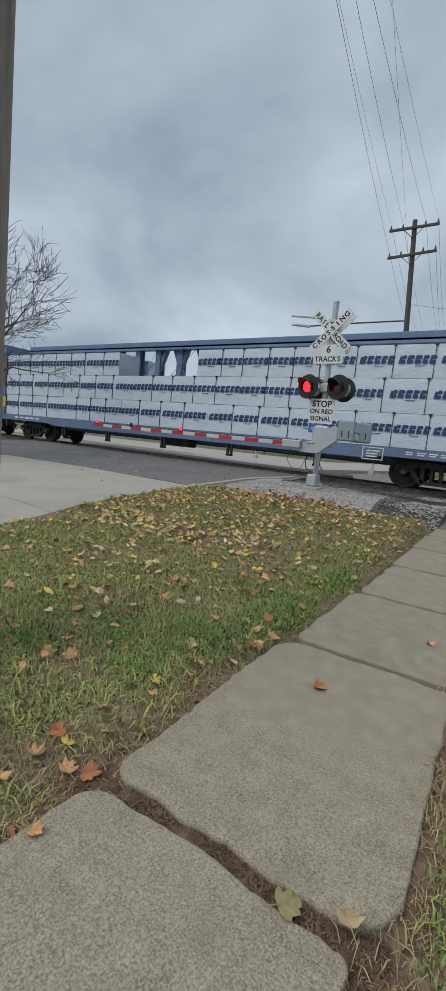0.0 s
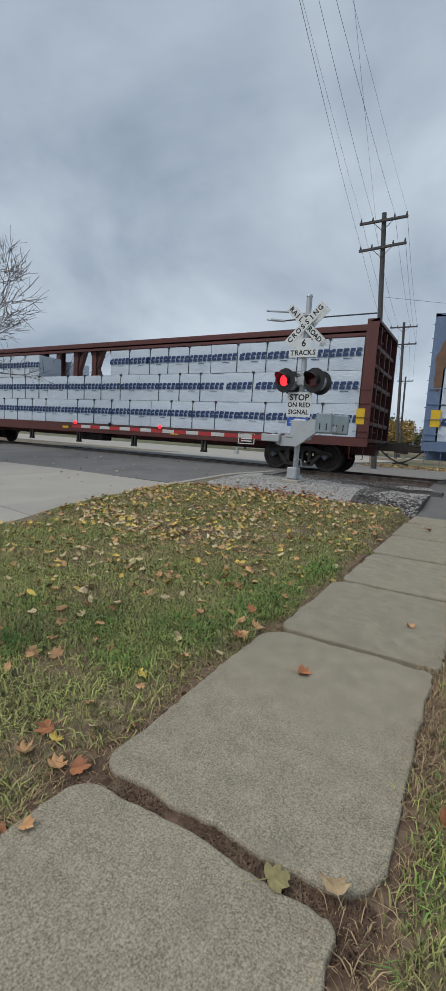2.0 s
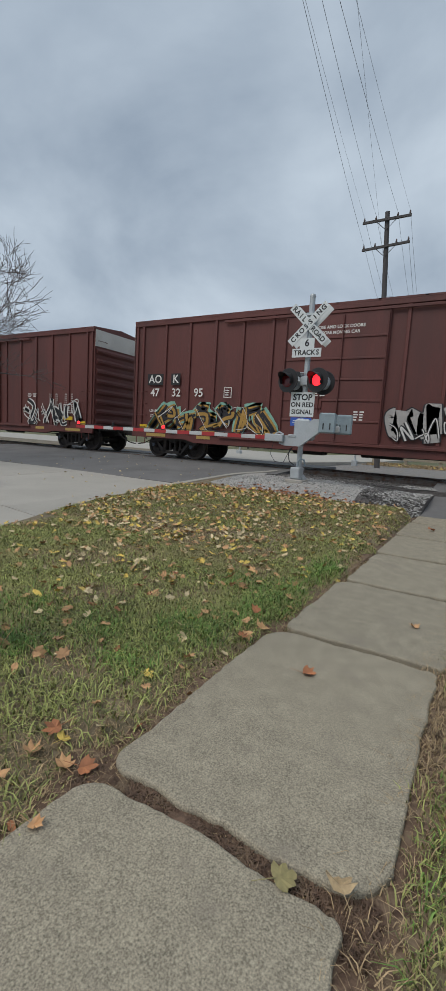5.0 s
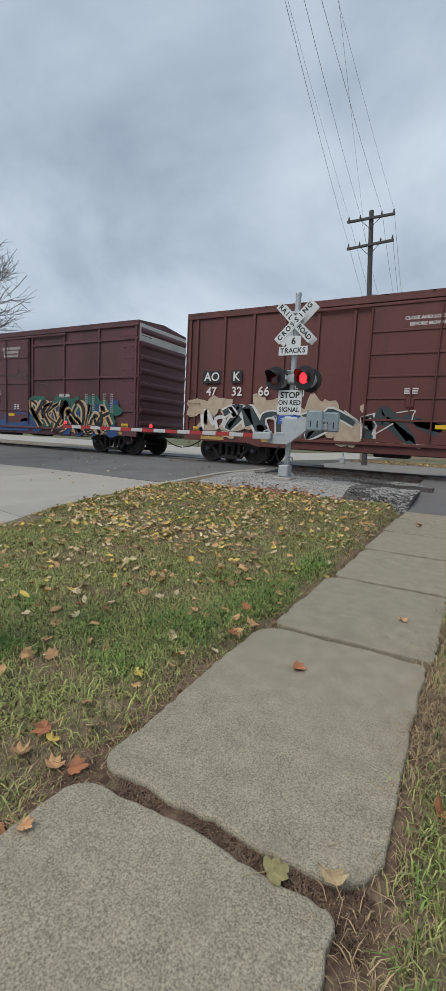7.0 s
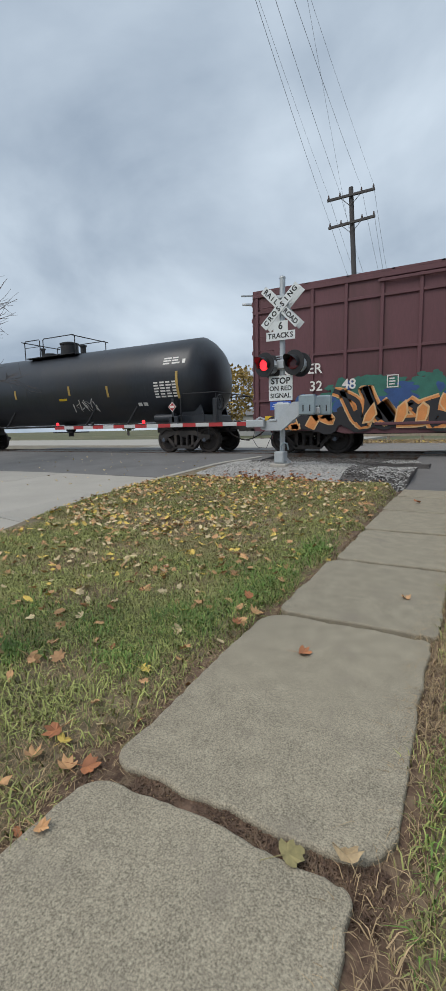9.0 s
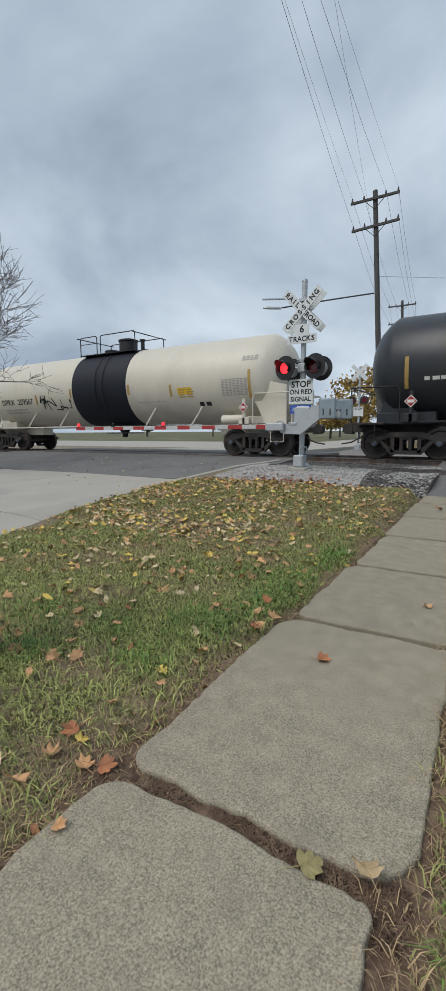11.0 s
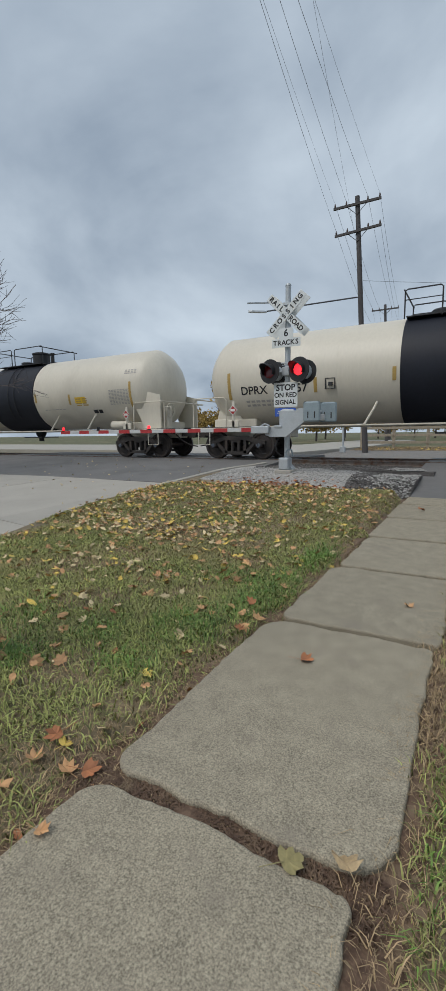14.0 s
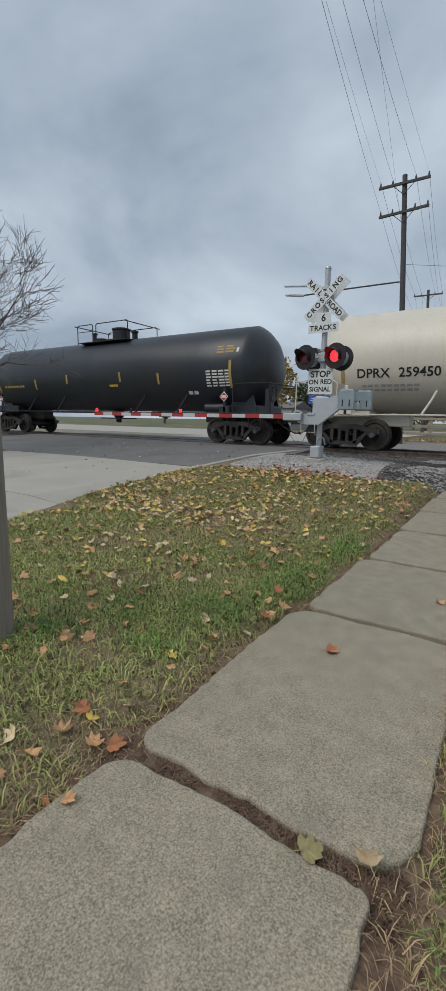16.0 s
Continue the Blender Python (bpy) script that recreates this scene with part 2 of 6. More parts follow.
# ---- mesh helpers ----
class Shape:
    """Gathers vertices and faces for one mesh."""

    def __init__(self):
        self.v, self.f = [], []

    def add(self, verts, faces):
        k = len(self.v)
        self.v.extend(tuple(p) for p in verts)
        self.f.extend(tuple(i + k for i in q) for q in faces)
        return self

    def box(self, x0, x1, y0, y1, z0, z1, c=0.0):
        """A box, its upright and lying edges cut back by c."""
        if c <= 0:
            vs = [(x, y, z) for z in (z0, z1) for x, y in ((x0, y0), (x1, y0), (x1, y1), (x0, y1))]
            return self.add(vs, [(3, 2, 1, 0), (4, 5, 6, 7), (0, 1, 5, 4), (1, 2, 6, 5), (2, 3, 7, 6), (3, 0, 4, 7)])
        rings = []
        for z, i in ((z0, c), (z0 + c, 0), (z1 - c, 0), (z1, c)):
            a, b, d, e = x0 + i, x1 - i, y0 + i, y1 - i
            rings.append([(a + c, d, z), (b - c, d, z), (b, d + c, z), (b, e - c, z), (b - c, e, z), (a + c, e, z), (a, e - c, z), (a, d + c, z)])
        return self.rings(rings)

    def rings(self, rings, closed=False, caps=True):
        n = len(rings[0])
        vs = [p for r in rings for p in r]
        fs = []
        m = len(rings)
        for j in range(m if closed else m - 1):
            a, b = j * n, ((j + 1) % m) * n
            fs += [(a + i, a + (i + 1) % n, b + (i + 1) % n, b + i) for i in range(n)]
        if caps and not closed:
            fs += [tuple(range(n - 1, -1, -1)), tuple(range((m - 1) * n, m * n))]
        return self.add(vs, fs)

    def tube(self, path, r, seg=8, closed=False):
        """A round bar along a path; r is a number or one per point."""
        pts = [Vector(p) for p in path]
        rs = r if isinstance(r, (list, tuple)) else [r] * len(pts)
        rings, ref = [], None
        for i, p in enumerate(pts):
            a = pts[i - 1] if (i > 0 or closed) else p
            b = pts[(i + 1) % len(pts)] if (i < len(pts) - 1 or closed) else p
            d = (b - a).normalized()
            if ref is None:
                ref = Vector((0, 0, 1)) if abs(d.z) < 0.9 else Vector((1, 0, 0))
            u = (ref - d * ref.dot(d)).normalized()
            ref = u
            w = d.cross(u)
            rings.append([p + (u * math.cos(t) + w * math.sin(t)) * rs[i] for t in [2 * math.pi * k / seg for k in range(seg)]])
        return self.rings(rings, closed)

    def lathe(self, profile, axis="y", seg=24, at=(0, 0, 0)):
        """Turns (along, radius) pairs about an axis through at."""
        rings = []
        for s, r in profile:
            ring = []
            for k in range(seg):
                t = 2 * math.pi * k / seg
                c, d = r * math.cos(t), r * math.sin(t)
                p = {"y": (c, s, d), "x": (s, d, c), "z": (d, c, s)}[axis]
                ring.append((p[0] + at[0], p[1] + at[1], p[2] + at[2]))
            rings.append(ring)
        return self.rings(rings)

    def prism(self, outline, y0, y1):
        """An outline in x and z, given thickness from y0 to y1."""
        return self.rings([[(x, y0, z) for x, z in outline], [(x, y1, z) for x, z in outline]])

    def mesh(self, name, material, smooth=False):
        me = bpy.data.meshes.new(name)
        me.from_pydata(self.v, [], self.f)
        me.materials.append(material)
        bm = bmesh.new()
        bm.from_mesh(me)
        bmesh.ops.recalc_face_normals(bm, faces=bm.faces)
        bm.to_mesh(me)
        bm.free()
        if smooth:
            me.polygons.foreach_set("use_smooth", [True] * len(me.polygons))
            me.set_sharp_from_angle(angle=radians(38))
        return me


def part(name, shape, material, parent, label="", smooth=False, m=None):
    """Links a shape (or a mesh) as one mesh object under a thing or a part."""
    me = shape if isinstance(shape, bpy.types.Mesh) else shape.mesh(name, material, smooth)
    ob = new(name, me)
    ob.parent = parent
    if m is not None:
        ob.matrix_local = m
    if label:
        ob["label"] = label
    return ob


def thing(name, label, category, at=(0, 0, 0), turn=0.0, group=""):
    e = new(name)
    e.empty_display_size = 0.2
    e.matrix_local = pose(*at, 0, 0, turn)
    return tagged(e, label, category, group)


def solid(name, shape, material, label, category, kind="", group="", smooth=False, at=None):
    ob = new(name, shape.mesh(name, material, smooth))
    if at:
        ob.location = at
    return tagged(ob, label, category, group, kind)


letters = {}


def text_mesh(string, size, material, bold=0.0):
    """Letters of the built-in font as a mesh, centred, standing in x and z and facing -y."""
    key = (string, size, material.name, bold)
    if key not in letters:
        cu = bpy.data.curves.new("lettering", "FONT")
        cu.body, cu.size, cu.align_x, cu.align_y, cu.offset = string, size, "CENTER", "CENTER", bold
        cu.resolution_u = 3
        tmp = bpy.data.objects.new("lettering", cu)
        scene.collection.objects.link(tmp)
        bpy.context.view_layer.update()
        me = bpy.data.meshes.new_from_object(tmp.evaluated_get(bpy.context.evaluated_depsgraph_get()))
        bpy.data.objects.remove(tmp)
        me.transform(Matrix.Rotation(radians(90), 4, "X"))
        me.materials.clear()
        me.materials.append(material)
        letters[key] = me
    return letters[key]


def lettering(string, size, material, parent, x, y, z, bold=0.0, m=None, name="lettering"):
    return part(name, text_mesh(string, size, material, bold), material, parent, m=m if m is not None else pose(x, y, z))


def smooth01(t):
    t = min(1.0, max(0.0, t))
    return t * t * (3 - 2 * t)


# ---- ground levels ----
TRACK = 4.9          # the track's middle line
WALK_Z = -0.43       # the sidewalk's face


def edge_x(y):
    """Where the lawn meets the road."""
    return float(np.interp(y, [-14, -8.2, -6.9, -5.6, -3.9, -1.2, 1.0, 3.0], [-0.9, -0.95, -1.25, -1.8, -2.3, -2.65, -2.5, -2.2]))


def road_z(y):
    return float(np.interp(y, [-30, -6, -1.0, 1.5, 3.6, 7.5, 12, 30], [-0.46, -0.44, -0.32, -0.16, -0.035, -0.035, -0.1, -0.3]))


def lawn_z(x, y):
    base = -0.44 + 0.20 * smooth01((y + 6.0) / 6.0)
    side = smooth01((x - edge_x(y)) / 0.9)
    z = road_z(y) + 0.02 + (base - road_z(y) - 0.02) * side
    near = smooth01((2.77 + 0.12 * noise.noise((x * 3, y * 3, 8)) - x) / 0.28)
    z = (WALK_Z - 0.085) * (1 - near) + z * near
    return z + 0.02 * noise.noise((x * 1.3, y * 1.3, 0)) * near - 0.25 * smooth01((y + 1.0) / 0.7) * smooth01((x - 0.8) / 0.8)


# ground far and wide
g = Shape()
xs = [-1500, -400, -120, -60, -40, -30, -24, -18, -14, -10.5, -2, 3, 8, 14, 20, 30, 60, 120, 400, 1500]
ys = [-300, -60, -30, -18, -12, -8, -4, -1, 2, 5, 8, 12, 16, 24, 40, 70, 120, 300, 900, 2500]
g.add([(x, y, float(np.interp(y, [-10, -1, 3, 7, 12, 30], [-0.62, -0.5, -0.42, -0.42, -0.35, -0.5]))) for y in ys for x in xs],
      [(j * len(xs) + i, j * len(xs) + i + 1, (j + 1) * len(xs) + i + 1, (j + 1) * len(xs) + i) for j in range(len(ys) - 1) for i in range(len(xs) - 1)])
solid("ground", g, M_FIELD, "flat dull grass ground reaching to the horizon", "ground", "structure", smooth=True)


def sheet(x0, x1, y0, y1, nx, ny, height, skirt=0.4):
    """A stretch of ground that follows height(x, y), with sides going down."""
    s = Shape()
    X = [x0 + (x1 - x0) * i / nx for i in range(nx + 1)]
    Y = [y0 + (y1 - y0) * j / ny for j in range(ny + 1)]
    s.add([(x, y, height(x, y)) for y in Y for x in X], [(j * (nx + 1) + i, j * (nx + 1) + i + 1, (j + 1) * (nx + 1) + i + 1, (j + 1) * (nx + 1) + i) for j in range(ny) for i in range(nx)])
    ring = [(x, y0) for x in X] + [(x1, y) for y in Y[1:]] + [(x, y1) for x in X[-2::-1]] + [(x0, y) for y in Y[-2:0:-1]]
    n = len(ring)
    s.add([(x, y, height(x, y)) for x, y in ring] + [(x, y, height(x, y) - skirt) for x, y in ring], [(i, (i + 1) % n, n + (i + 1) % n, n + i) for i in range(n)])
    return s


# road: concrete slabs up to the crossing, asphalt over it, concrete beyond
ROAD_W, ASPH_Y = -10.6, -0.95
conc = Shape()
for j in range(5):
    y1 = ASPH_Y - 0.02 - j * 4.6
    for x0, x1 in ((ROAD_W, -6.2), (-6.18, 0.6)):
        s = sheet(x0, x1, y1 - 4.57, y1, 6, 4, lambda x, y: road_z(y) + 0.012 * math.sin(x * 0.7) - 0.3 * smooth01((x - edge_x(y) - 0.05) / 0.3))
        conc.add(s.v, s.f)
solid("road", conc, M_ROADC, "pale worn concrete road slabs with fine joints", "road", "structure")
asp = sheet(-16, -1.6, ASPH_Y, 8.4, 24, 16, lambda x, y: road_z(y) + 0.004)
solid("road_crossing", asp, M_ASPH, "dark patched asphalt over the level crossing", "road", "structure")
solid("road_beyond", sheet(-11.5, -3.9, 8.42, 60, 6, 20, lambda x, y: road_z(y) + 0.01), M_ROADC, "pale concrete road beyond the tracks", "road", "structure")
solid("lot_beyond", sheet(-60, -11.6, 12.5, 34, 10, 6, lambda x, y: road_z(y)), M_ROADC, "pale paved lot beyond the tracks", "pavement", "structure")
solid("footway_asphalt", sheet(2.62, 9.0, -0.42, 3.95, 8, 10, lambda x, y: float(np.interp(y, [-0.5, 0.8, 3.2, 4], [WALK_Z - 0.01, -0.36, -0.06, -0.03])) + 0.01 * noise.noise((x, y, 3))), M_ASPH, "dark asphalt ramp from the sidewalk up to the rails", "pavement", "structure")
solid("footway_crossing", sheet(2.6, 6.7, 3.96, 8.7, 8, 8, lambda x, y: -0.03 - 0.12 * smooth01((y - 6.6) / 2) + 0.006 * noise.noise((x, y, 3))), M_ASPH, "dark asphalt between and beyond the rails", "pavement", "structure")
# lawn
lw = Shape()
NX, NY = 90, 150
for j in range(NY + 1):
    y = -14 + (1.0 + 14) * j / NY
    xa = edge_x(y)
    for i in range(NX + 1):
        x = xa + (2.78 - xa) * i / NX
        lw.v.append((x, y, lawn_z(x, y)))
lw.f = [(j * (NX + 1) + i, j * (NX + 1) + i + 1, (j + 1) * (NX + 1) + i + 1, (j + 1) * (NX + 1) + i) for j in range(NY) for i in range(NX)]
lawn = solid("lawn", lw, M_SOIL, "thin autumn lawn soil between road and sidewalk", "lawn", "structure", smooth=True)
solid("verge", sheet(3.80, 12, -14, -0.45, 60, 80, lambda x, y: WALK_Z - 0.035 + 0.025 * smooth01((x - 3.8) / 0.12) + 0.02 * noise.noise((x * 1.5, y * 1.5, 2)) + 0.05 * smooth01((x - 4) / 3)), M_SOIL, "grass verge soil beside the sidewalk", "lawn", "structure", smooth=True)


solid("yard_gravel", sheet(-3.85, 60, 8.62, 23, 30, 14, lambda x, y: -0.33 + 0.03 * noise.noise((x, y, 4))), M_YARD, "grey gravel yard of further tracks", "gravel", "structure", smooth=True)


# gravel pad and ballast
def bed_z(x, y):
    z = float(np.interp(y, [-1.3, -0.9, -0.25, 0.3, 1.6, 3.3, 3.8, 6.2, 8.0, 9.5], [-0.34, -0.27, -0.05, -0.03, -0.10, -0.16, -0.14, -0.14, -0.28, -0.34]))
    return z + 0.03 * noise.noise((x * 2, y * 2, 5)) - 0.2 * smooth01((x - 2.2) / 1.0) * smooth01((2.0 - y) / 3)


def pad_z(x, y):
    """The pad falls to the road on its west side."""
    low = road_z(y) + 0.015
    return low + (bed_z(x, y) - 0.12 * smooth01((x - 0.5) / 2) - low) * smooth01((x + 2.35) / 1.5)


solid("gravel_pad", sheet(-2.25, 1.5, -1.25, 2.3, 26, 24, pad_z), M_GRAVBED, "pale crushed stone pad round the signal mast", "gravel", "structure", smooth=True)
solid("track_bed", sheet(-1.7, 3.0, 1.9, 8.6, 20, 20, lambda x, y: bed_z(x, y) - 0.012), M_BALBED, "dark ballast bed under the rails", "ballast", "structure", smooth=True)
solid("track_bed_east", sheet(6.6, 60, 1.6, 8.6, 30, 14, lambda x, y: bed_z(0, max(y, 2)) - 0.012), M_BALBED, "dark ballast bed under the rails", "ballast", "structure", smooth=True)
solid("track_bed_west", sheet(-90, -16.02, 1.6, 8.6, 30, 14, lambda x, y: bed_z(0, max(y, 2)) - 0.012), M_BALBED, "dark ballast bed under the rails", "ballast", "structure", smooth=True)


def stones(name, label, material, count, x0, x1, y0, y1, r0, r1, zf, seed):
    rnd = random.Random(seed)
    s = Shape()
    for _ in range(count):
        x, y, r = rnd.uniform(x0, x1), rnd.uniform(y0, y1), rnd.uniform(r0, r1)
        z = zf(x, y)
        if z is None:
            continue
        a = rnd.uniform(0, 6.28)
        tips = []
        for k in range(5):
            t = a + k * 1.257
            q = r * rnd.uniform(0.7, 1.2)
            tips.append((x + q * math.cos(t), y + q * math.sin(t), z + r * rnd.uniform(-0.1, 0.35)))
        tips += [(x + rnd.uniform(-.3, .3) * r, y + rnd.uniform(-.3, .3) * r, z + r * rnd.uniform(0.6, 1.0)), (x, y, z - 0.4 * r)]
        s.add(tips, [(k, (k + 1) % 5, 5) for k in range(5)] + [((k + 1) % 5, k, 6) for k in range(5)])
    return solid(name, s, material, label, "gravel", "stuff")


def apron_z(x, y):
    """Loose ballast that runs out towards the footway and the lawn."""
    return bed_z(x, y) - 0.1 * smooth01((x - 0.5) / 2) - 0.14 * smooth01((x - 1.6) / 1.0) * smooth01((0.9 - y) / 1.5) - 0.03 * smooth01((-0.3 - y) / 0.7)


stones("pale_stones", "loose pale crushed stones round the signal mast", M_GRAVEL, 6200, -2.3, 2.0, -1.2, 2.2, 0.008, 0.026, lambda x, y: pad_z(x, y) if ((x + 0.2) / 2.15) ** 2 + ((y - 0.5) / 1.6) ** 2 < 1 + 0.2 * noise.noise((x * 2, y * 2, 0)) else None, 3)
solid("ballast_apron", sheet(0.9, 2.75, -1.0, 2.0, 16, 18, lambda x, y: apron_z(x, y) - 0.02), M_BALBED, "dark ballast spread beside the footway", "ballast", "structure", smooth=True)
stones("ballast_stones", "loose dark grey ballast stones beside the rails", M_BALLAST, 13000, -1.6, 2.75, -0.9, 8.4, 0.014, 0.036, lambda x, y: None if 3.95 < y < 4.3 or 5.5 < y < 5.85 or (y < 1.6 and x < 1.5 + 0.3 * noise.noise((x * 3, y * 3, 1))) else (apron_z(x, y) if y < 2 else bed_z(x, y)), 4)
stones("edge_stones", "pale stones spilled along the asphalt footway", M_GRAVEL, 1600, 1.9, 2.75, -0.6, 3.4, 0.012, 0.03, lambda x, y: apron_z(x, y) + 0.01 if y < 2 else bed_z(x, y) + 0.01, 5)

# rails and ties
PROF = [(-0.065, -0.16), (0.065, -0.16), (0.065, -0.145), (0.012, -0.125), (0.012, -0.045), (0.036, -0.035), (0.036, -0.006), (0.026, 0.0), (-0.026, 0.0), (-0.036, -0.006), (-0.036, -0.035), (-0.012, -0.045), (-0.012, -0.125), (-0.065, -0.145)]
for ry in (TRACK - 0.755, TRACK + 0.755):
    r = Shape()
    r.rings([[(x, ry + a, b) for a, b in PROF] for x in (-90, -16, -2, 3, 60)])
    solid("rail", r, M_RAIL, "worn steel running rail with bright head", "rail", "structure", smooth=True)
tie_mesh = Shape().box(-0.11, 0.11, -1.3, 1.3, -0.33, -0.158, 0.012).mesh("tie", M_TIE)
track_bed = bpy.data.objects["track_bed"]
for k in range(9):
    part("tie", tie_mesh, M_TIE, track_bed, m=pose(-1.5 + k * 0.53, TRACK, 0))

# ---- sidewalk ----
sw = tagged(new("sidewalk"), "old concrete sidewalk of separate worn slabs", "sidewalk", "", "structure")
WX0, WX1 = 2.73, 3.80


def slab(y0, y1, seed, x0, x1, c):
    rnd = random.Random(seed)
    out = []
    def run(a, b, n):
        for k in range(n):
            t = k / n
            p = (a[0] + (b[0] - a[0]) * t, a[1] + (b[1] - a[1]) * t)
            q = 0.022 * noise.noise((p[0] * 4 + seed, p[1] * 4, seed)) + 0.014 * noise.noise((p[0] * 22, p[1] * 22 + seed, 0))
            d = (-(b[1] - a[1]), b[0] - a[0])
            ln = math.hypot(*d)
            out.append((p[0] + d[0] / ln * q, p[1] + d[1] / ln * q))
    def bend(cx, cy, r, a0):
        for k in range(5):
            t = radians(a0 + 90 * k / 5)
            out.append((cx + r * math.cos(t), cy + r * math.sin(t)))
    run((x0 + c[0], y0), (x1 - c[1], y0), 22)
    bend(x1 - c[1], y0 + c[1], c[1], -90)
    run((x1, y0 + c[1]), (x1, y1 - c[2]), 26)
    bend(x1 - c[2], y1 - c[2], c[2], 0)
    run((x1 - c[2], y1), (x0 + c[3], y1), 22)
    bend(x0 + c[3], y1 - c[3], c[3], 90)
    run((x0, y1 - c[3]), (x0, y0 + c[0]), 26)
    bend(x0 + c[0], y0 + c[0], c[0], 180)
    mx, my = (x0 + x1) / 2, (y0 + y1) / 2
    s = Shape()
    tilt = rnd.uniform(-0.006, 0.006)
    def ring(inset, z):
        r = []
        for x, y in out:
            d = math.hypot(x - mx, y - my)
            k = 1 - inset / d
            r.append((mx + (x - mx) * k, my + (y - my) * k, z + tilt * (y - my)))
        return r
    s.rings([ring(0, WALK_Z - 0.12), ring(0, WALK_Z - 0.012), ring(0.004, WALK_Z - 0.004), ring(0.012, WALK_Z)])
    return s


SLABS = ((-13.6, -12.03, 0, 0, (.06, .06, .06, .06)), (-12.0, -10.53, 0, 0, (.06, .06, .06, .06)), (-10.5, -8.875, -0.07, -0.155, (.06, .05, .05, .12)), (-8.80, -7.19, -0.06, -0.085, (.09, .15, .05, .17)),
         (-7.125, -5.755, -0.02, -0.05, (.09, .05, .05, .15)), (-5.685, -4.32, 0.02, -0.03, (.07, .04, .04, .12)), (-4.25, -2.88, 0.0, 0.0, (.05, .04, .03, .07)), (-2.815, -1.435, -0.02, 0.02, (.05, .03, .03, .05)), (-1.37, -0.42, 0, 0.02, (.04, .03, .03, .03)))
for k, (y0, y1, a, b, c) in enumerate(SLABS):
    part("slab", slab(y0, y1, k + 2, WX0 + a, WX1 + b, c), M_CONC, sw)
solid("sidewalk_bed", sheet(2.45, 3.9, -14, -0.4, 24, 150, lambda x, y: WALK_Z - (0.03 if y < -8.4 or x < 2.72 or x > 3.7 else 0.085) + 0.02 * noise.noise((x * 9, y * 9, 1))), M_DIRT, "brown earth and needles in the sidewalk joints", "soil", "structure", smooth=True)


# ---- grass and leaves ----
def blades(name, label, material, count, area, height, width, seed, keep, zf, lean=0.6):
    """Many bent blades of grass as one mesh, three triangles each."""
    rs = np.random.RandomState(seed)
    x0, x1, y0, y1 = area
    P = np.column_stack([rs.uniform(x0, x1, count), rs.uniform(y0, y1, count)])
    ok, Z = [], []
    for x, y in P:
        k = keep(x, y)
        if k > 0 and rs.uniform() < k:
            ok.append((x, y)); Z.append(zf(x, y))
    P, Z = np.array(ok), np.array(Z)
    n = len(P)
    a = rs.uniform(0, 2 * np.pi, n)
    h = height * rs.uniform(0.45, 1.25, n)
    w = width * rs.uniform(0.6, 1.3, n)
    ln = lean * rs.uniform(0.2, 1.3, n) * h
    b = a + rs.uniform(-1.2, 1.2, n) + np.pi / 2
    dx, dy = np.cos(a) * w / 2, np.sin(a) * w / 2
    bx, by = np.cos(b) * ln, np.sin(b) * ln
    V = np.empty((n, 5, 3))
    V[:, 0] = np.column_stack([P[:, 0] - dx, P[:, 1] - dy, Z - 0.01])
    V[:, 1] = np.column_stack([P[:, 0] + dx, P[:, 1] + dy, Z - 0.01])
    V[:, 2] = np.column_stack([P[:, 0] + dx * .75 + bx * .35, P[:, 1] + dy * .75 + by * .35, Z + h * .6])
    V[:, 3] = np.column_stack([P[:, 0] - dx * .75 + bx * .35, P[:, 1] - dy * .75 + by * .35, Z + h * .6])
    V[:, 4] = np.column_stack([P[:, 0] + bx, P[:, 1] + by, Z + h * np.clip(1.05 - 0.35 * lean, 0.5, 1)])
    me = bpy.data.meshes.new(name)
    base = np.arange(n)[:, None] * 5
    F = np.concatenate([base + np.array([0, 1, 2]), base + np.array([0, 2, 3]), base + np.array([3, 2, 4])], axis=1).reshape(-1)
    me.vertices.add(5 * n); me.vertices.foreach_set("co", V.reshape(-1))
    me.loops.add(len(F)); me.loops.foreach_set("vertex_index", F.astype(np.int32))
    me.polygons.add(3 * n); me.polygons.foreach_set("loop_start", np.arange(3 * n, dtype=np.int32) * 3)
    me.update(calc_edges=True)
    me.materials.append(material)
    return tagged(new(name, me), label, "grass", "", "stuff")


def lushness(x, y):
    return noise.noise((x * 1.1, y * 1.1, 7)) + 0.5 * noise.noise((x * 3.3, y * 3.3, 9))


def on_lawn(x, y):
    if x < edge_x(y) + 0.03 + 0.08 * noise.noise((y * 4, 0, 0)) or x > 2.72 + 0.10 * noise.noise((x * 2, y * 2.5, 4)) - 0.03:
        return 0.0
    if y > -1.05 + 0.3 * noise.noise((x * 1.5, 0, 2)):
        return 0.0
    return 1.0


def bare(x, y):
    """Worn patches where the soil shows."""
    return max(math.exp(-(((x - 1.93) / 0.26) ** 2 + ((y + 8.42) / 0.3) ** 2)), 0.5 * math.exp(-(((x - 2.5) / 0.2) ** 2 + ((y + 8.72) / 0.25) ** 2)), 0.7 * math.exp(-(((x - 1.2) / 0.3) ** 2 + ((y + 7.6) / 0.3) ** 2)), 0.6 * math.exp(-(((x - 0.9) / 0.6) ** 2 + ((y + 6.2) / 0.25) ** 2)))


def green(x, y):
    edge = 1 - 0.6 * smooth01((x - 2.15) / 0.35) * smooth01((-6.6 - y) / 1.2)
    return on_lawn(x, y) * (1 - 0.92 * bare(x, y)) * edge * min(1.0, max(0.12, 0.62 + 1.1 * lushness(x, y)))


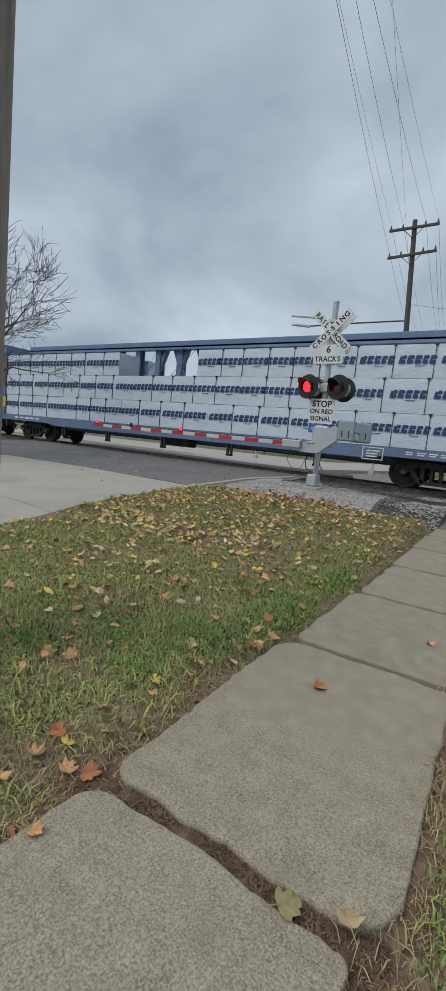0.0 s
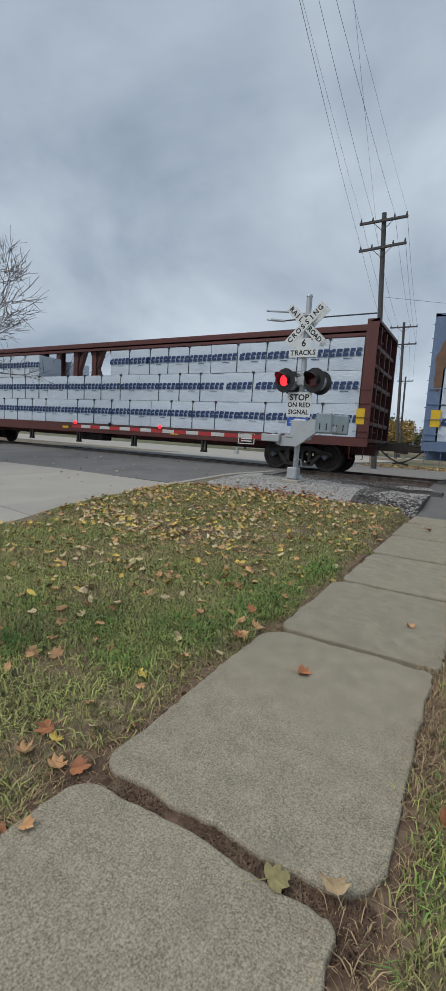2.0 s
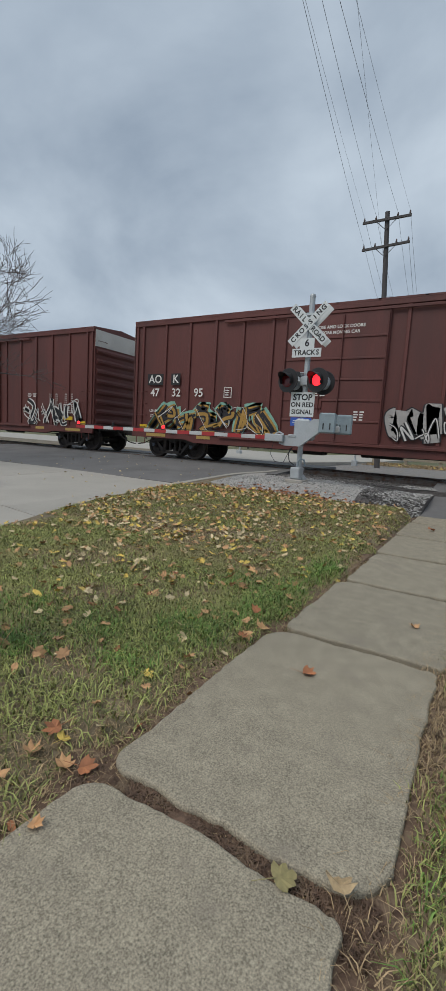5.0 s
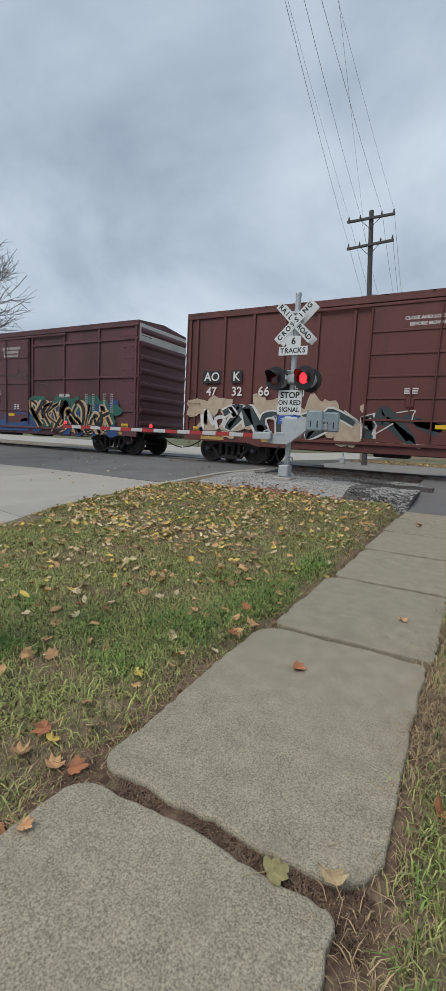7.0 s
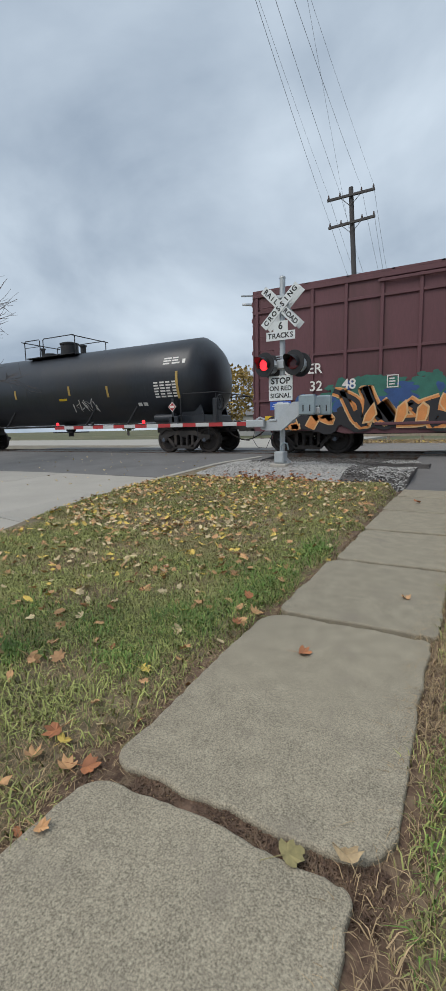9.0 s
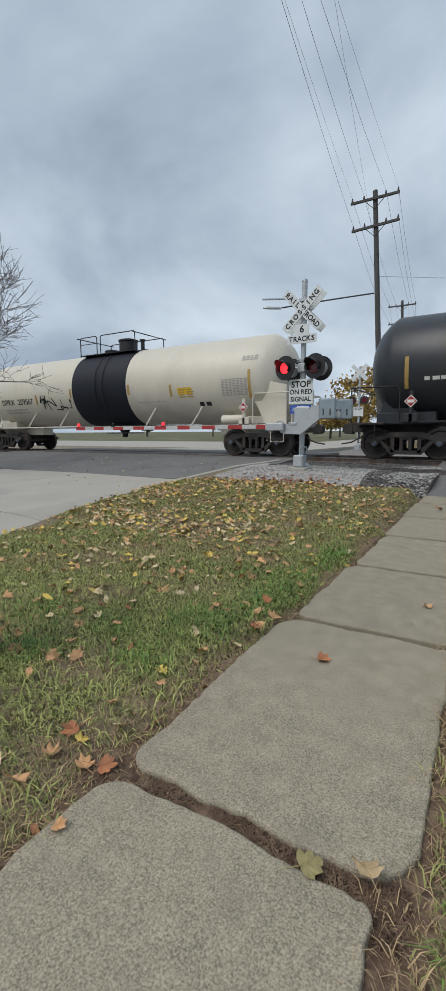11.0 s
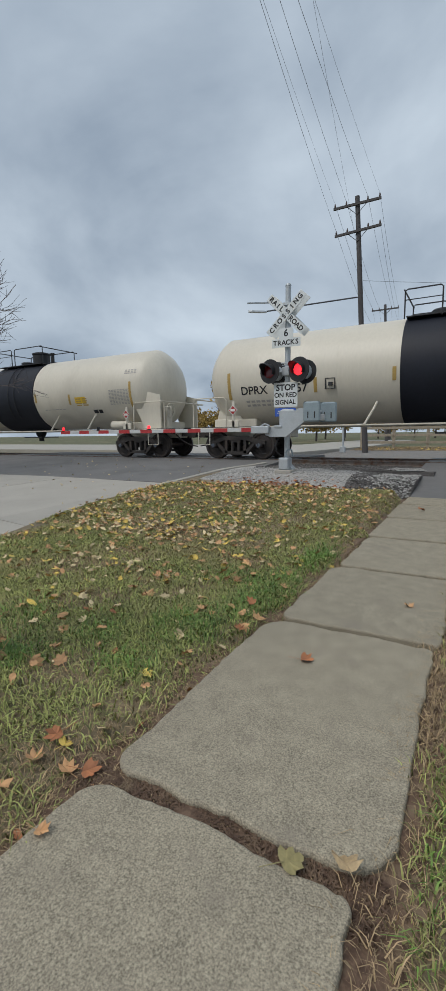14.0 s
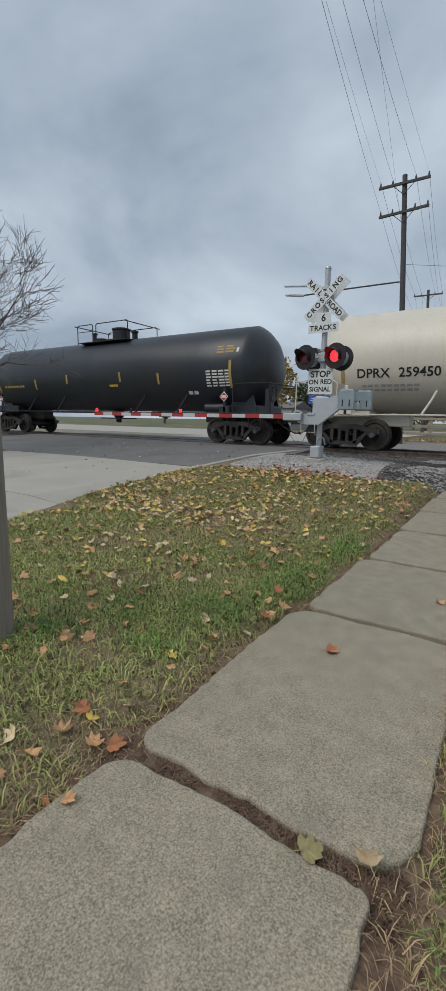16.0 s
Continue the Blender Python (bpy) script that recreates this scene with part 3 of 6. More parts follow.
def dry(x, y):
    return on_lawn(x, y) * min(1.0, max(0.10, 0.35 + 0.3 * bare(x, y) - 0.8 * lushness(x, y) + 0.5 * smooth01((x - 2.2) / 0.5)))


blades("grass", "patchy green lawn grass", M_GRASS, 130000, (-1.4, 2.8, -10.2, -5.6), 0.062, 0.0075, 1, green, lawn_z, 1.7)
blades("grass_far", "patchy green lawn grass towards the crossing", M_GRASS, 150000, (-2.8, 2.8, -5.6, -0.5), 0.04, 0.007, 2, green, lawn_z, 1.5)
blades("dry_grass", "dry straw among the lawn grass", M_DRYGRASS, 140000, (-1.4, 2.75, -10.2, -5.6), 0.034, 0.004, 3, dry, lawn_z, 2.4)
blades("dry_grass_far", "dry straw among the lawn grass towards the crossing", M_DRYGRASS, 90000, (-2.8, 2.8, -5.6, -0.4), 0.035, 0.007, 4, dry, lawn_z, 2.0)
verge_z = lambda x, y: WALK_Z - 0.02
blades("verge_grass", "thin grass beside the sidewalk", M_GRASS, 60000, (3.62, 5.0, -10.2, -3.0), 0.05, 0.0055, 5, lambda x, y: min(1, max(0.1, 0.45 + lushness(x, y))) * smooth01((x - 3.70 + 0.10 * noise.noise((y * 3, 0, 0))) / 0.16), verge_z, 1.2)
blades("verge_straw", "dry straw beside the sidewalk", M_DRYGRASS, 75000, (3.60, 5.0, -10.2, -3.0), 0.036, 0.004, 6, lambda x, y: (0.25 + 0.6 * smooth01((x - 3.66) / 0.1)) * max(0.2, 0.7 - 0.7 * lushness(x, y)), verge_z, 2.6)
blades("joint_straw", "dry needles and straw in the joint between slabs", M_DRYGRASS, 1500, (2.62, 3.75, -8.93, -8.77), 0.014, 0.004, 7, lambda x, y: 0.55, lambda x, y: WALK_Z - 0.035, 3.0)
blades("edge_straw", "dry straw along the sidewalk edge", M_DRYGRASS, 9000, (2.4, 2.78, -10.5, -4.5), 0.03, 0.004, 8, lambda x, y: 0.6, lambda x, y: WALK_Z - 0.035, 2.8)
blades("joint_litter", "dark rotted leaf litter in the joint between slabs", M_DIRT, 8000, (2.6, 3.72, -8.95, -8.76), 0.014, 0.007, 17, lambda x, y: 0.8, lambda x, y: WALK_Z - 0.03, 2.5)
# rank tufts at the pole's foot and along the slab edge
TUFTS = ((1.52, -8.42, 0.16, 0.16, 1.0), (2.45, -6.75, 0.16, 0.5, 1.0), (2.24, -7.55, 0.22, 0.25, 0.8), (2.5, -5.6, 0.14, 0.45, 0.8), (1.75, -7.9, 0.2, 0.14, 0.55), (2.2, -8.15, 0.18, 0.12, 0.6), (1.1, -8.0, 0.25, 0.2, 0.5), (2.05, -6.5, 0.3, 0.2, 0.6))


def tuft(x, y):
    q = max(k * math.exp(-((x - a) / w) ** 2 - ((y - b) / d) ** 2) for a, b, w, d, k in TUFTS)
    return q * max(0.0, 0.7 + 0.9 * noise.noise((x * 7, y * 7, 3)))


blades("grass_tufts", "rank green tufts of grass", M_LUSH, 60000, (0.7, 2.75, -9.0, -4.8), 0.085, 0.008, 9, lambda x, y: tuft(x, y) * on_lawn(x, y), lawn_z, 1.3)
blades("verge_tufts", "rank green tufts beside the sidewalk", M_LUSH, 7000, (3.8, 4.6, -9.6, -6.0), 0.06, 0.006, 10, lambda x, y: max(0.0, lushness(x + 3, y)), verge_z, 1.4)


def leaf_points(kind, size, rnd, curl):
    """A fallen leaf, lobed and curled, as a fan of facets with a stalk."""
    lobes = {"maple": [(0, 1.0), (13, .76), (24, .62), (42, .92), (54, .72), (66, .58), (86, .80), (105, .62), (130, .52), (155, .36)],
             "oval": [(0, 1.0), (15, .85), (35, .6), (60, .46), (90, .42), (120, .46), (150, .6), (170, .75)]}[kind]
    half = [(a, r * rnd.uniform(0.9, 1.08)) for a, r in lobes]
    ring = half + [(-a, r * rnd.uniform(0.9, 1.08)) for a, r in half[::-1] if a > 0]
    pts = [(0, 0, 0)]
    k1, k2 = curl * rnd.uniform(0.4, 1.3), curl * rnd.uniform(-0.6, 0.9)
    for a, r in ring:
        t = radians(a)
        x, y = r * math.cos(t) * size / 2, r * math.sin(t) * size / 2
        z = (k1 * y * y + k2 * x * x) / size * 2 + rnd.uniform(-0.04, 0.04) * size
        pts.append((x, y, z))
    n = len(pts) - 1
    fs = [(0, 1 + k, 1 + (k + 1) % n) for k in range(n)]
    w = size * 0.015
    k = len(pts)
    pts += [(-size * 0.1, -w, 0.002), (-size * 0.1, w, 0.002), (-size * 0.75, w * 0.7, 0.012), (-size * 0.75, -w * 0.7, 0.012)]
    fs.append((k, k + 1, k + 2, k + 3))
    return pts, fs


def lone_leaf(x, y, size, turn, material, label, seed, curl=0.9, kind="maple", z=WALK_Z, tilt=6):
    rnd = random.Random(seed)
    pts, fs = leaf_points(kind, size, rnd, curl)
    low = min(p[2] for p in pts)
    s = Shape().add([(a, b, c - low) for a, b, c in pts], fs)
    ob = solid("fallen_leaf", s, material, label, "leaf", group="fallen leaves on the sidewalk", smooth=True)
    ob.matrix_local = pose(x, y, z + 0.004, tilt, tilt * 0.5, turn)
    return ob


lone_leaf(3.44, -8.87, 0.125, 50, M_LEAFG, "large flat olive maple leaf lying over the sidewalk joint", 1, 0.15)
lone_leaf(3.60, -8.83, 0.125, 120, M_LEAFS, "pale spotted curled maple leaf by the sidewalk joint", 2, 0.8, tilt=14)
lone_leaf(3.08, -7.67, 0.12, 20, M_LEAFR, "reddish brown curled leaf on a slab", 3, 0.8)
lone_leaf(2.60, -7.25, 0.15, 80, M_LEAFT, "tan maple leaf at the edge of the sidewalk", 4, 1.0, z=WALK_Z - 0.01, tilt=16)
lone_leaf(2.695, -9.15, 0.075, 10, M_LEAFT, "small tan leaf on a slab", 5, 0.8)
lone_leaf(2.61, -8.86, 0.11, 30, M_LEAFR, "orange brown leaf at the corner of a slab", 6, 0.9, z=WALK_Z - 0.02, tilt=18)
lone_leaf(2.55, -8.9, 0.11, 160, M_LEAFT, "orange brown leaf at the corner of a slab", 7, 0.9, z=WALK_Z - 0.02, tilt=12)
lone_leaf(3.86, -8.35, 0.11, 70, M_LEAFR, "brown leaf in the straw beside the sidewalk", 8, 1.2, z=WALK_Z - 0.01, tilt=20)
lone_leaf(3.50, -6.55, 0.10, 140, M_LEAFT, "tan leaf on a slab", 9, 0.8)
lone_leaf(3.12, -2.1, 0.16, 40, M_LEAFR, "dark brown leaf on a far slab", 11, 0.8)


def scatter(name, label, material, count, seed, size, area, keep, zf, kinds=("maple", "maple", "oval"), curl=0.5):
    rnd = random.Random(seed)
    s = Shape()
    for _ in range(count):
        x, y = rnd.uniform(area[0], area[1]), rnd.uniform(area[2], area[3])
        if rnd.random() > keep(x, y):
            continue
        pts, fs = leaf_points(rnd.choice(kinds), size * rnd.uniform(0.6, 1.25), rnd, curl)
        m = pose(x, y, zf(x, y) + rnd.uniform(0.025, 0.055), rnd.uniform(-34, 34), rnd.uniform(-34, 34), rnd.uniform(0, 360))
        s.add([m @ Vector(p) for p in pts], fs)
    return solid(name, s, material, label, "leaves", "stuff", smooth=True)


def drift(x, y):
    far = smooth01((y + 8.6) / 3.5)
    q = 0.15 + 0.75 * far * (1 - 0.55 * smooth01((x - 0.9) / 1.6))
    return on_lawn(x, y) * q * max(0.25, 0.8 + 0.9 * noise.noise((x * 0.9, y * 0.9, 12)))


LA = (-2.7, 2.7, -9.6, -0.6)
scatter("yellow_leaves", "yellow maple leaves strewn over the lawn", M_LEAFY, 1500, 21, 0.098, LA, lambda x, y: max(0, drift(x, y) - 0.1), lawn_z)
scatter("tan_leaves", "tan curled leaves strewn over the lawn", M_LEAFT, 2200, 22, 0.10, LA, drift, lawn_z)
scatter("pale_leaves", "pale dry leaves strewn over the lawn", M_LEAFP, 2300, 23, 0.088, LA, lambda x, y: max(0, drift(x, y) - 0.06), lawn_z)
NEAR = (0.9, 2.66, -9.3, -6.6)
scatter("near_tan_leaves", "tan maple leaves lying in the lawn grass", M_LEAFT, 44, 27, 0.105, NEAR, on_lawn, lawn_z)
scatter("near_rust_leaves", "rusty torn leaves lying in the lawn grass", M_LEAFR, 24, 28, 0.095, NEAR, on_lawn, lawn_z)
scatter("near_pale_leaves", "pale leaves lying in the lawn grass", M_LEAFP, 12, 29, 0.09, NEAR, on_lawn, lawn_z)
scatter("drifted_leaves", "rusty leaves drifted against the gravel pad", M_LEAFR, 1100, 24, 0.10, (-1.8, 2.0, -1.8, -0.5), lambda x, y: 0.75 * math.exp(-((y + 1.0 - 0.05 * x) / 0.3) ** 2) * math.exp(-(x / 1.3) ** 2), lambda x, y: max(lawn_z(x, min(y, 0.9)), bed_z(x, y) if y > -1.2 else -1))
scatter("road_leaves", "few pale leaves blown over the road", M_LEAFP, 120, 25, 0.09, (-10, -2.7, -5, 3.3), lambda x, y: 0.7, lambda x, y: road_z(y) - 0.005, curl=0.5)
scatter("verge_leaves", "brown leaves beside the sidewalk", M_LEAFR, 60, 26, 0.10, (3.85, 5.0, -9.5, -1), lambda x, y: 0.6, verge_z)

# ---- crossing signal ----
off_discs = []


def crossing_signal():
    sg = thing("crossing_signal", "grey railroad crossing signal mast with crossbuck, lamps and lowered gate", "crossing signal", (0.0, 0.0, -0.03))
    lean = pose(0, 0, 0, 0, 0.1, 0)
    sg.matrix_local = pose(0, 0, -0.03) @ lean
    part("foundation", Shape().box(-0.2, 0.2, -0.29, 0.14, -0.25, 0.045, 0.02), M_ROADC, sg, "buried concrete foot")
    part("mast", Shape().tube([(0, 0, 0.02), (0, 0, 4.12)], 0.062, 16).lathe([(4.12, 0.07), (4.16, 0.06), (4.18, 0.02)], "z", 14), M_ALU, sg, "galvanised round mast", True)
    bx = part("junction_box", Shape().box(-0.115, 0.115, -0.24, 0.03, 0.045, 0.32, 0.015).prism([(-0.17, 0.045), (0.17, 0.045), (0.17, 0.07), (0.08, 0.16), (-0.08, 0.16), (-0.17, 0.07)], -0.1, 0.12), M_ALU, sg, "pale grey cast base box")
    part("box_door", Shape().box(-0.095, 0.095, -0.252, -0.24, 0.07, 0.295, 0.005), M_ALU, bx)
    part("conduit", Shape().tube([(0.02, -0.13, 0.34), (0.02, -0.13, 0.44), (0.08, -0.14, 0.52), (0.15, -0.1, 0.5), (0.16, -0.04, 0.36)], 0.02, 6), M_ALUDK, sg)
    part("cable_loop", Shape().tube([(-0.12, -0.2, 0.78), (-0.2, -0.22, 0.62), (-0.17, -0.2, 0.45), (-0.06, -0.15, 0.36)], 0.012, 6), M_BLACK, sg)
    part("cable_loop", Shape().tube([(-0.55, -0.3, 0.85), (-0.62, -0.3, 0.6), (-0.5, -0.28, 0.42), (-0.3, -0.25, 0.4), (-0.16, -0.2, 0.75)], 0.006, 5), M_BLACK, sg)
    # crossbuck
    zc, hw, hl = 3.50, 0.09, 0.575
    for k, (word_a, word_b, ang) in enumerate((("RAIL", "ROAD", 45), ("CROS", "SING", -45))):
        yk = -0.12 - 0.012 * k
        bl = part("blade", Shape().box(-hl, hl, -0.004, 0.004, -hw, hw, 0.003), M_WHITE, sg, "white crossbuck blade", m=pose(0.0, yk, zc, 0, ang, 0))
        for side, word in ((-1, word_a), (1, word_b)):
            for i, ch in enumerate(word):
                off = (i - 1.5) * 0.108 + side * 0.32 if k == 0 else (i - 1.5) * 0.132 + side * 0.264
                lettering(ch, 0.15, M_BLACKINK, bl, off, -0.006, 0, 0.005)
        part("bolt", Shape().lathe([(-0.01, 0.014), (0, 0.014)], "y", 8), M_ALUDK, bl)
    # the far-facing crossbuck and its brackets
    for k, ang in enumerate((45, -45)):
        part("rear_blade", Shape().box(-hl, hl, -0.004, 0.004, -hw, hw, 0.003), M_WHITE, sg, "bare back of the far-facing crossbuck", m=pose(0.0, 0.12 + 0.012 * k, zc, 0, ang, 0))
    for bz in (zc, zc + 0.22):
        part("bracket", Shape().box(-0.08, 0.08, -0.12, 0.12, bz - 0.03, bz + 0.03), M_ALU, sg)
    tp = part("tracks_sign", Shape().prism([(-0.34, 2.79), (0.34, 2.79), (0.34, 2.98), (0.17, 2.98), (0.17, 3.20), (-0.17, 3.20), (-0.17, 2.98), (-0.34, 2.98)], -0.125, -0.117), M_WHITE, sg, "white sign naming the count of tracks")
    lettering("6", 0.21, M_BLACKINK, tp, 0, -0.127, 3.09, 0.006)
    for i, ch in enumerate("TRACKS"):
        lettering(ch, 0.155, M_BLACKINK, tp, (i - 2.5) * 0.103, -0.127, 2.885, 0.004)
    st = part("stop_sign", Shape().box(-0.285, 0.285, -0.125, -0.117, 1.47, 2.02, 0.003), M_WHITE, sg, "white sign with black words")
    lettering("STOP", 0.19, M_BLACKINK, st, 0, -0.127, 1.90, 0.006)
    lettering("ON RED", 0.145, M_BLACKINK, st, 0, -0.127, 1.735, 0.004)
    lettering("SIGNAL", 0.145, M_BLACKINK, st, 0, -0.127, 1.575, 0.004)
    bs = part("notice_plate", Shape().box(-0.25, 0.25, -0.135, -0.125, 1.26, 1.45, 0.003), M_BLUESIGN, sg, "small blue notice plate")
    pr = Shape()
    for i, w in enumerate((0.14, 0.36, 0.4, 0.3)):
        pr.box(-w / 2, w / 2, -0.138, -0.1355, 1.415 - i * 0.042, 1.43 - i * 0.042)
    part("small_print", pr, M_WHITE, bs)
    # lamps: two facing the road before and two behind
    part("lamp_arm", Shape().tube([(-0.36, -0.06, 2.27), (0.36, -0.06, 2.27)], 0.03, 8).tube([(-0.36, 0.08, 2.27), (0.36, 0.08, 2.27)], 0.03, 8).box(-0.1, 0.1, -0.12, 0.12, 2.17, 2.37, 0.02), M_ALU, sg, "lamp cross-arm", True)
    part("lamp_guard", Shape().tube([(-0.12, -0.1, 2.45), (0.14, -0.1, 2.45)], 0.012, 6).tube([(-0.12, -0.05, 2.41), (0.14, -0.05, 2.41)], 0.01, 6), M_ALU, sg)
    for lx, ly, turn, lit in ((-0.345, -0.24, -14, True), (0.345, -0.24, -14, False), (-0.345, 0.26, 170, None), (0.345, 0.26, 170, None)):
        lp = part("flasher", Shape().lathe([(0.0, 0.267), (0.004, 0.27), (0.016, 0.27), (0.02, 0.265)], "y", 32), M_BLACK, sg, "black round lamp background", True, pose(lx, ly, 2.27, 0, 0, turn))
        part("lamp_case", Shape().lathe([(0.02, 0.165), (0.1, 0.16), (0.17, 0.13), (0.2, 0.06), (0.2, 0.01)], "y", 24), M_ALU, lp, "grey cast lamp case", True)
        # the visor: an open hood over the lens
        vis = Shape()
        n = 16
        lo, hi = [], []
        for k in range(n + 1):
            t = radians(-32 + 244 * k / n)
            reach = 0.02 + 0.26 * max(0, math.sin(t)) ** 0.7 if math.sin(t) > 0 else 0.02 + 0.06
            lo.append((0.158 * math.cos(t), -0.005, 0.158 * math.sin(t)))
            hi.append((0.150 * math.cos(t), -reach - 0.02, 0.150 * math.sin(t)))
        vis.add(lo + hi, [(k, k + 1, n + 2 + k, n + 1 + k) for k in range(n)])
        vis.add([(a * 1.02, b, c * 1.02) for a, b, c in lo + hi], [(n + 1 + k, n + 2 + k, k + 1, k) for k in range(n)])
        part("visor", vis, M_BLACK, lp, "black lamp hood", True)
        if lit is None:
            continue
        part("lens", Shape().lathe([(-0.012, 0.01), (-0.011, 0.09), (-0.006, 0.122), (-0.003, 0.126)], "y", 28), M_GLOW, lp, "glowing red lens", True)
        # added part: this dark disc slides over the glowing lens to imitate it unlit
        vn = part("flasher_off_disc", Shape().lathe([(-0.008, 0.005), (-0.006, 0.10), (0.0, 0.152), (0.004, 0.152), (0.004, 0.005)], "y", 28), M_DIMLENS, lp, "dark red disc added to cover the glowing lens, as if unlit", True)
        off_discs.append((vn, lambda front: pose(0, -0.012 if front else 0.012, 0), not lit))
    # gate gear
    gg = part("gate_gear", Shape().prism([(-0.42, 0.84), (-0.30, 0.80), (0.08, 0.80), (0.62, 1.22), (0.62, 1.42), (0.36, 1.42), (-0.02, 1.05), (-0.40, 1.02)], -0.30, -0.18), M_ALU, sg, "grey cast gate mechanism")
    part("gear_case", Shape().box(-0.14, 0.26, -0.18, 0.22, 0.95, 1.42, 0.04), M_ALU, gg)
    part("gear_lid", Shape().box(-0.20, -0.02, -0.32, -0.18, 1.0, 1.06, 0.01).tube([(-0.5, -0.33, 1.06), (-0.4, -0.36, 1.1), (-0.3, -0.33, 1.05)], 0.02, 6), M_ALU, gg)
    for k, (x0, y0) in enumerate(((0.50, -0.36), (0.72, 0.14))):
        cw = part("counterweight", Shape().box(x0, x0 + 0.38, y0, y0 + 0.06, 1.12, 1.56, 0.03), M_ALUDK, sg, "grey slotted counterweight plate")
        for sx in (0.10, 0.25):
            part("slot", Shape().box(x0 + sx, x0 + sx + 0.025, y0 - 0.004, y0, 1.2, 1.34), M_BLACK, cw)
    part("counter_arm", Shape().box(0.2, 0.85, 0.10, 0.14, 1.15, 1.3, 0.02).tube([(0.6, -0.3, 1.35), (0.75, 0.16, 1.35)], 0.03, 8), M_ALU, sg)
    # the lowered arm, with bands and lamps
    arm = part("gate_arm", Shape().box(-7.05, -0.38, -0.37, -0.335, 0.92, 1.01, 0.006), M_ARMW, sg, "lowered white gate arm with red bands")
    for k in range(9):
        x1 = -0.62 - 0.755 * k
        part("red_band", Shape().box(x1 - 0.38, x1, -0.374, -0.3695, 0.919, 1.011), M_ARMR, arm, "red reflective band")
    for x in (-6.95, -5.55, -3.75):
        lm = part("arm_lamp", Shape().lathe([(1.02, 0.025), (1.04, 0.04), (1.10, 0.04), (1.12, 0.02)], "z", 12, (x, -0.35, 0)), M_BLACK if x == -5.55 else M_GLOW, arm, "small red warning lamp", True)
        part("lamp_clip", Shape().box(x - 0.05, x + 0.05, -0.378, -0.33, 1.0, 1.03), M_BLACK, lm)
    part("arm_cable", Shape().tube([(-6.9, -0.35, 1.03), (-4, -0.35, 1.03), (-0.4, -0.33, 1.04)], 0.008, 5), M_BLACK, arm)
    part("arm_socket", Shape().box(-0.75, -0.3, -0.40, -0.31, 0.88, 1.05, 0.015), M_ALU, arm)
    return sg


crossing_signal()


# ---- poles, wires, street lamp ----
def power_pole(label, foot, top, r0, r1, material, arms, group="utility poles"):
    p = thing("utility_pole", label, "utility pole", foot, group=group)
    d = Vector(top) - Vector(foot)
    part("shaft", Shape().tube([(0, 0, -0.5)] + [d * k / 6 for k in range(7)], [r0] + [r0 + (r1 - r0) * k / 6 for k in range(7)], 14), material, p, "round tapered wooden shaft", True)
    ends = []
    for h, half, ang in arms:
        c = d * (h / d.length)
        u = Vector((math.cos(radians(ang)), math.sin(radians(ang)), 0.02))
        w = Vector((-u.y, u.x, 0)) * 0.06
        s = Shape()
        s.rings([[c + u * a + w * q + Vector((0, 0, z)) - Vector((-u.y, u.x, 0)) * (r1 + 0.05) for q, z in ((-1, -.06), (1, -.06), (1, .06), (-1, .06))] for a in (-half, half)])
        ca = part("crossarm", s, material, p, "timber crossarm")
        off = -Vector((-u.y, u.x, 0)) * (r1 + 0.05)
        for a in (-half + 0.08, -half * 0.45, half * 0.45, half - 0.08):
            q = c + u * a + off
            part("insulator", Shape().lathe([(0.05, 0.02), (0.1, 0.05), (0.16, 0.055), (0.2, 0.035), (0.24, 0.04), (0.27, 0.02)], "z", 8, tuple(q)), M_INSUL, ca, "", True)
            ends.append(Vector(foot) + q + Vector((0, 0, 0.25)))
        for sgn in (-1, 1):
            part("arm_brace", Shape().tube([c + u * sgn * half * 0.45 + off * 0.9, c + off * 0.9 - Vector((0, 0, 0.55))], 0.018, 5), material, p)
    return p, ends


near_pole, near_ends = power_pole("weathered grey wooden utility pole beside the lawn", (1.365, -8.66, -0.5), (1.345, -8.66, 13.2), 0.15, 0.11, M_POLE, [(10.8, 1.25, 9)])
pole_a, ends_a = power_pole("dark wooden utility pole with two crossarms beyond the tracks", (-1.85, 17.35, -0.4), (-2.79, 17.8, 13.98), 0.17, 0.13, M_POLEDK, [(13.95, 1.30, 2), (12.5, 1.30, -3)])
pole_b, ends_b = power_pole("dark wooden utility pole with two crossarms further off", (-4.6, 40.8, -0.4), (-5.43, 42.18, 14.15), 0.17, 0.13, M_POLEDK, [(14.1, 1.35, 6), (12.3, 1.35, 6)])
pole_c, ends_c = power_pole("distant dark wooden utility pole with one crossarm", (-7.6, 61.5, -0.4), (-8.05, 62.77, 11.6), 0.16, 0.12, M_POLEDK, [(11.4, 1.1, 8)])


def wire(a, b, sag, r=0.008):
    a, b = Vector(a), Vector(b)
    s = Shape().tube([a + (b - a) * (k / 24) - Vector((0, 0, sag * 4 * (k / 24) * (1 - k / 24))) for k in range(25)], r, 5)
    return solid("overhead_wire", s, M_WIRE, "thin dark overhead wire slung between poles", "wire", group="overhead wires")


